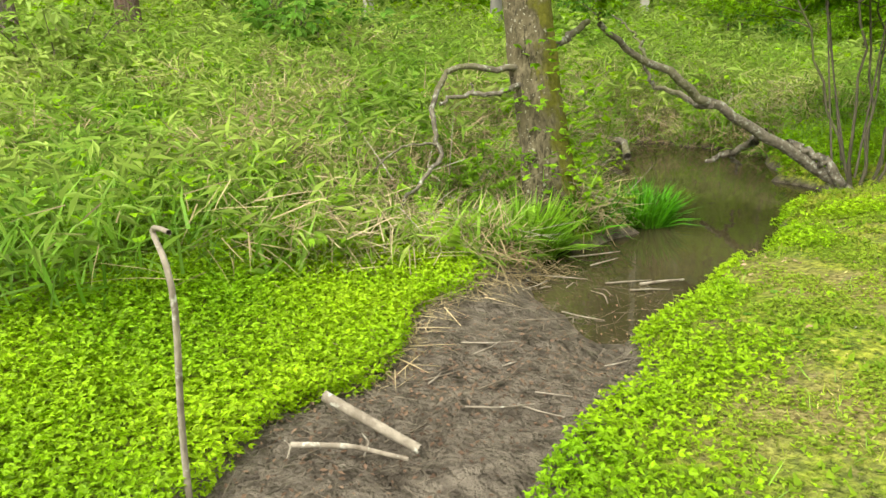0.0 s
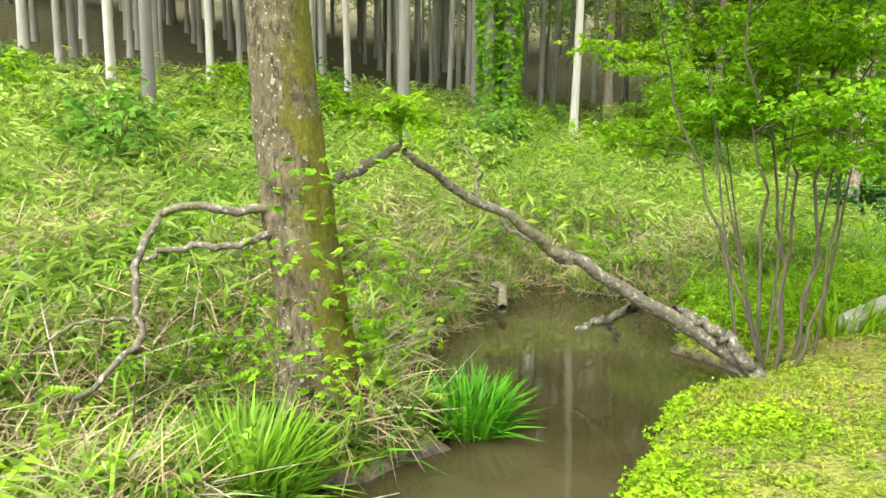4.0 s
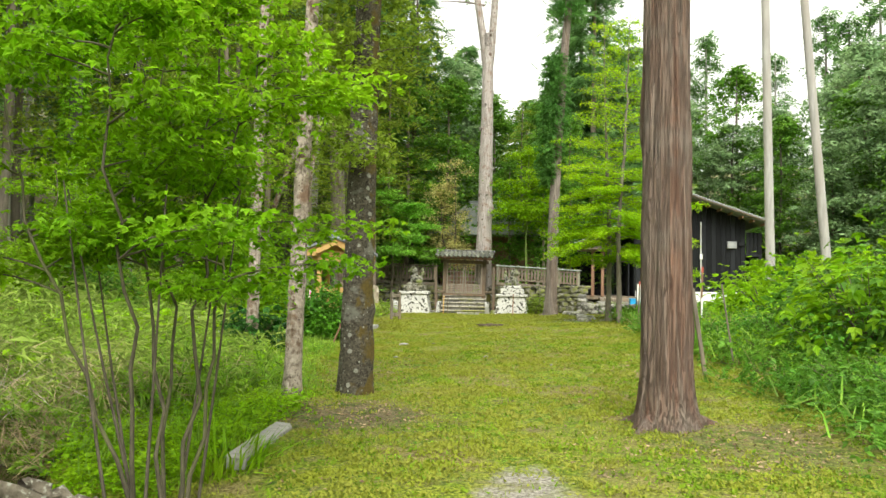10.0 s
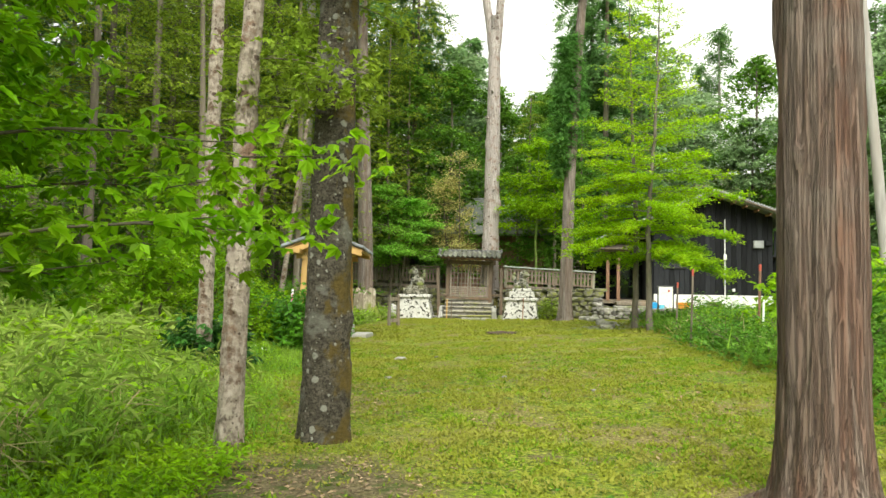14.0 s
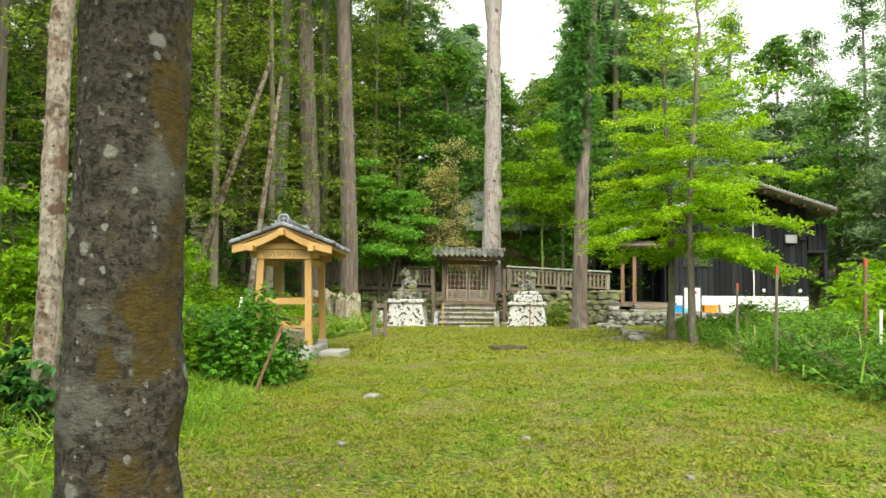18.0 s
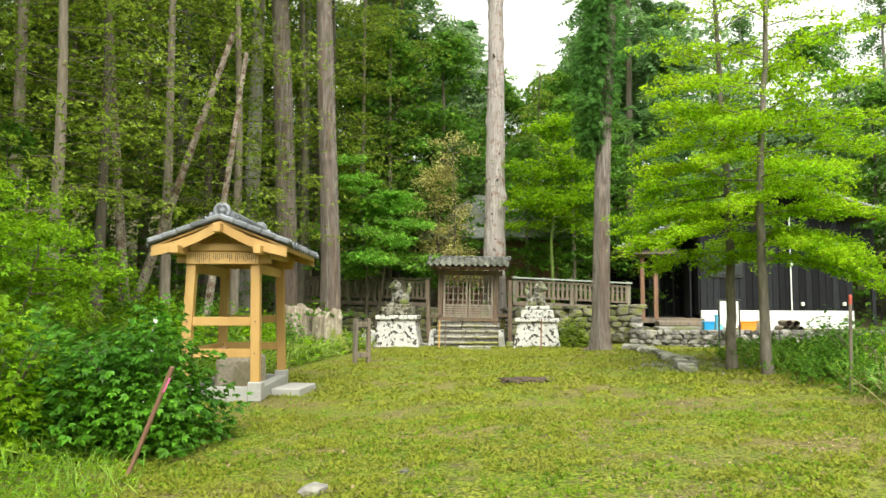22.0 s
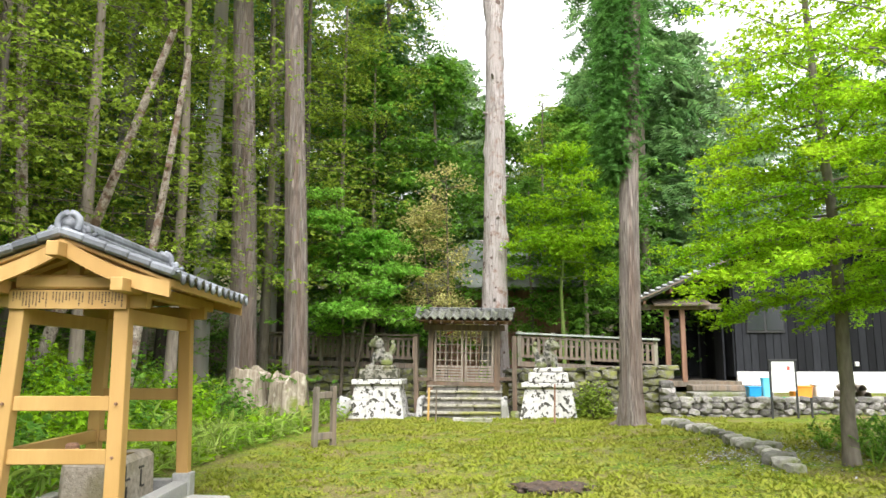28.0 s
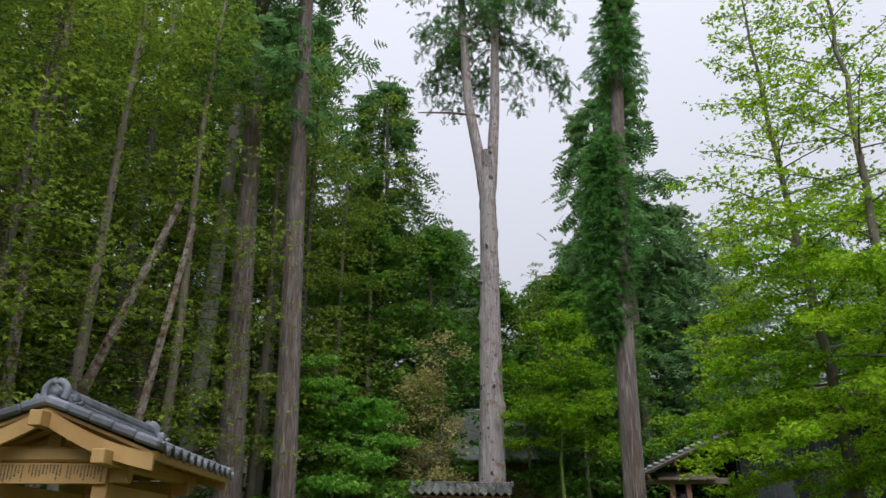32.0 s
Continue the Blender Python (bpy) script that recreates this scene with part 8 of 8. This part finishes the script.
strew("east_grass", R(414), 22000, (5.0, 16, -1.5, 21), east, 0.25, T_BLADE, 0.3, 0.85, 0.4, L_BLADE, "rank grass along the clearing's east edge", "grass")
strew("pond_litter", R(415), 500, (-2.5, 1.3, -3.8, 1.6), lambda x, y: brook(x, y) < 0.0, 0.004, T_LEAF, 0.035, 0.0, 0.03, L_STRAW, "floating leaves on the pond", "leaf litter", 0.05)
strew("lawn_tufts", R(416), 150000, (-2.4, 6.4, -7.3, 24), lambda x, y: lawn_chance(x, y) * (np.sin(1.7 * x + 2.3 * np.sin(0.9 * y)) * np.sin(1.3 * y + 1.9 * np.sin(1.1 * x)) + 0.35 * np.sin(9 * x) * np.sin(8 * y) > 0.35), 0.004, T_BLADE, 0.06, 0.85, 0.4, L_GRASS, "taller tufts of grass in the lawn", "grass")
strew("far_bank_twigs", R(417), 2600, (-3.5, 0.6, -5.2, 2.6), lambda x, y: bank(x, y) * smoothstep(1.3, 0.3, brook(x, y)), 0.35, T_TWIG, 0.5, 0.1, 0.5, DEADWOOD, "tangle of dead twigs on the brook's bank", "twigs")
strew("lawn_clippings", R(418), 60000, (-1.5, 6.4, -7.3, 14), lambda x, y: lawn_chance(x, y) * (0.12 + 0.88 * (np.sin(2.1 * x + 1.7 * np.sin(1.3 * y)) * np.sin(1.9 * y - 1.2 * x) > 0.25)), 0.006, T_BIT, 0.03, 0.05, 0.25, L_THATCH, "dry grass clippings on the lawn", "clippings")
strew("bank_grass", R(419), 60000, (-6, 0.9, -8, 4.5), bank, lambda x, y: 0.5 * tall(x, y), T_BLADE, 0.3, 0.8, 0.4, L_BLADE, "long arching grass on the brook's far bank", "grass")
strew("slope_grass", R(420), 26000, (-14, -1.5, 1, 27), slope, 0.2, T_BLADE, 0.4, 0.8, 0.4, L_BAMBOO, "long pale grass on the slope", "grass")
strew("lawn_clumps", R(421), 120000, (-2.2, 6.5, -7.3, 26), lambda x, y: lawn_chance(x, y) * (np.sin(11 * x + 2 * np.sin(4 * y)) * np.sin(12 * y + 2 * np.sin(5 * x)) > 0.45) * (np.sin(1.1 * x + 0.7 * y) * np.sin(0.9 * y - 1.4 * x) > -0.35), 0.01, T_BLADE, 0.075, 0.75, 0.4, L_BLADE, "fresh green clumps in the lawn", "grass")
strew("mud_debris", R(422), 5200, (0.1, 2.3, -6.4, -3.1), lambda x, y: (brook(x, y) < 0.14) * (0.35 + 0.65 * (np.sin(5 * x + 2 * y) * np.sin(4 * y - 3 * x) > 0.0)), 0.02, T_TWIG, 0.16, 0.02, 0.18, BARK_TWIG, "fine dead twigs trodden into the mud", "twigs")
strew("lawn_rosettes", R(423), 5200, (-2.0, 6.6, -7.3, 20), lambda x, y: lawn_chance(x, y) * (0.2 + 0.8 * (np.sin(1.3 * x + 2.1 * np.sin(0.8 * y)) * np.sin(1.1 * y) > 0.2)), 0.004, T_TWIN, 0.045, 0.25, 0.25, L_MID, "broad-leaved weeds in the lawn", "weeds")
strew("lawn_flecks", R(424), 900, (-1.5, 6.4, -7.3, 14), lambda x, y: lawn_chance(x, y) * 0.8 + cover(x, y)[0], 0.008, T_BIT, 0.022, 0.0, 0.3, CONC, "pale flecks of bark and gravel on the lawn", "litter")
strew("edge_stalks", R(425), 5200, (4.9, 8.2, 1.0, 20), lambda x, y: smoothstep(5.2, 6.2, x + 0.3 * np.sin(1.7 * y)), 0.3, T_FERN, 0.17, 0.7, 0.35, L_MID, "feathery herbs along the clearing's east edge", "herbs")
strew("kerb_herbs", R(426), 6500, (-0.5, 1.02, 0.2, 3.6), lambda x, y: smoothstep(1.0, 0.7, x) * (brook(x, y) > 0.12) * smoothstep(0.2, 0.6, y), 0.17, T_PAIR, 0.055, 0.2, 0.4, L_MAPLE, "lush bright herbs behind the kerb", "herbs")
strew("moss_cushions", R(430), 700000, (-2.4, 6.6, -5.5, 14), lambda x, y: turf(x, y) * sward(x, y) * smoothstep(-2.4, 0.0, y), lambda x, y: 0.006 + 0.02 * sward(x, y), T_FLECK, 0.027, 0.45, 0.4, L_MOSS, "yellow-green cushions of moss and fine grass", "moss")
strew("green_cushions", R(431), 260000, (-2.4, 6.6, -5.5, 14), lambda x, y: turf(x, y) * sward(x, y, 60, 0.52, 0.74), lambda x, y: 0.016 * sward(x, y, 60), T_FLECK, 0.034, 0.4, 0.4, L_TURF, "fresh green weeds in the lawn", "weeds")
strew("far_cushions", R(432), 260000, (-3.0, 8.0, 14, 28.8), lambda x, y: turf(x, y) * sward(x, y, 90), lambda x, y: 0.02 * sward(x, y, 90), T_FLECK, 0.05, 0.3, 0.4, L_MOSS, "yellow-green turf before the shrine", "moss")
strew("dry_leaves", R(433), 60000, (-1.5, 6.8, -6, 15), lambda x, y: 0.7 * worn(x, y) + turf(x, y) * 0.28 * smoothstep(0.45, 0.75, mottle(x, y, 0.9, 120)), 0.014, T_LEAF, 0.036, 0.1, 0.3, L_FALLEN, "dry brown leaves and bark bits on the lawn", "leaf litter")
strew("bank_creepers", R(434), 300000, (0.6, 5.5, -7.6, 0.6), lambda x, y: turf(x, y) * sward(x, y, 150, 0.36, 0.62) * smoothstep(0.3, -1.0, y), 0.02, T_PAIR, 0.017, 0.2, 0.35, L_CREEP, "low creeping weeds in the turf by the brook", "weeds")
strew("mown_straw", R(435), 9000, (0.3, 1.9, -5.2, -3.1), lambda x, y: smoothstep(0.25, 0.0, np.abs(brook(x, y) - 0.06)) * (x < 1.15 - 0.35 * (y + 3.6)), 0.03, T_STRAW, 0.2, 0.02, 0.15, L_STRAW, "flattened dead grass along the mud", "straw")
strew("east_straw", R(436), 7000, (5.4, 10, 5.0, 20.5), lambda x, y: east(x, y) * smoothstep(0.45, 0.7, mottle(x, y, 0.8, 200)), 0.3, T_STRAW, 0.4, 0.3, 0.5, L_STRAW, "dead stalks among the herbs of the east edge", "straw")
strew("white_flowers", R(437), 260, (-3.0, -1.2, 7.6, 9.8), lambda x, y: 0.6 + 0 * x, 0.38, T_PAIR, 0.035, 0.3, 0.4, PAPER, "small white flowers among the herbs", "flowers")
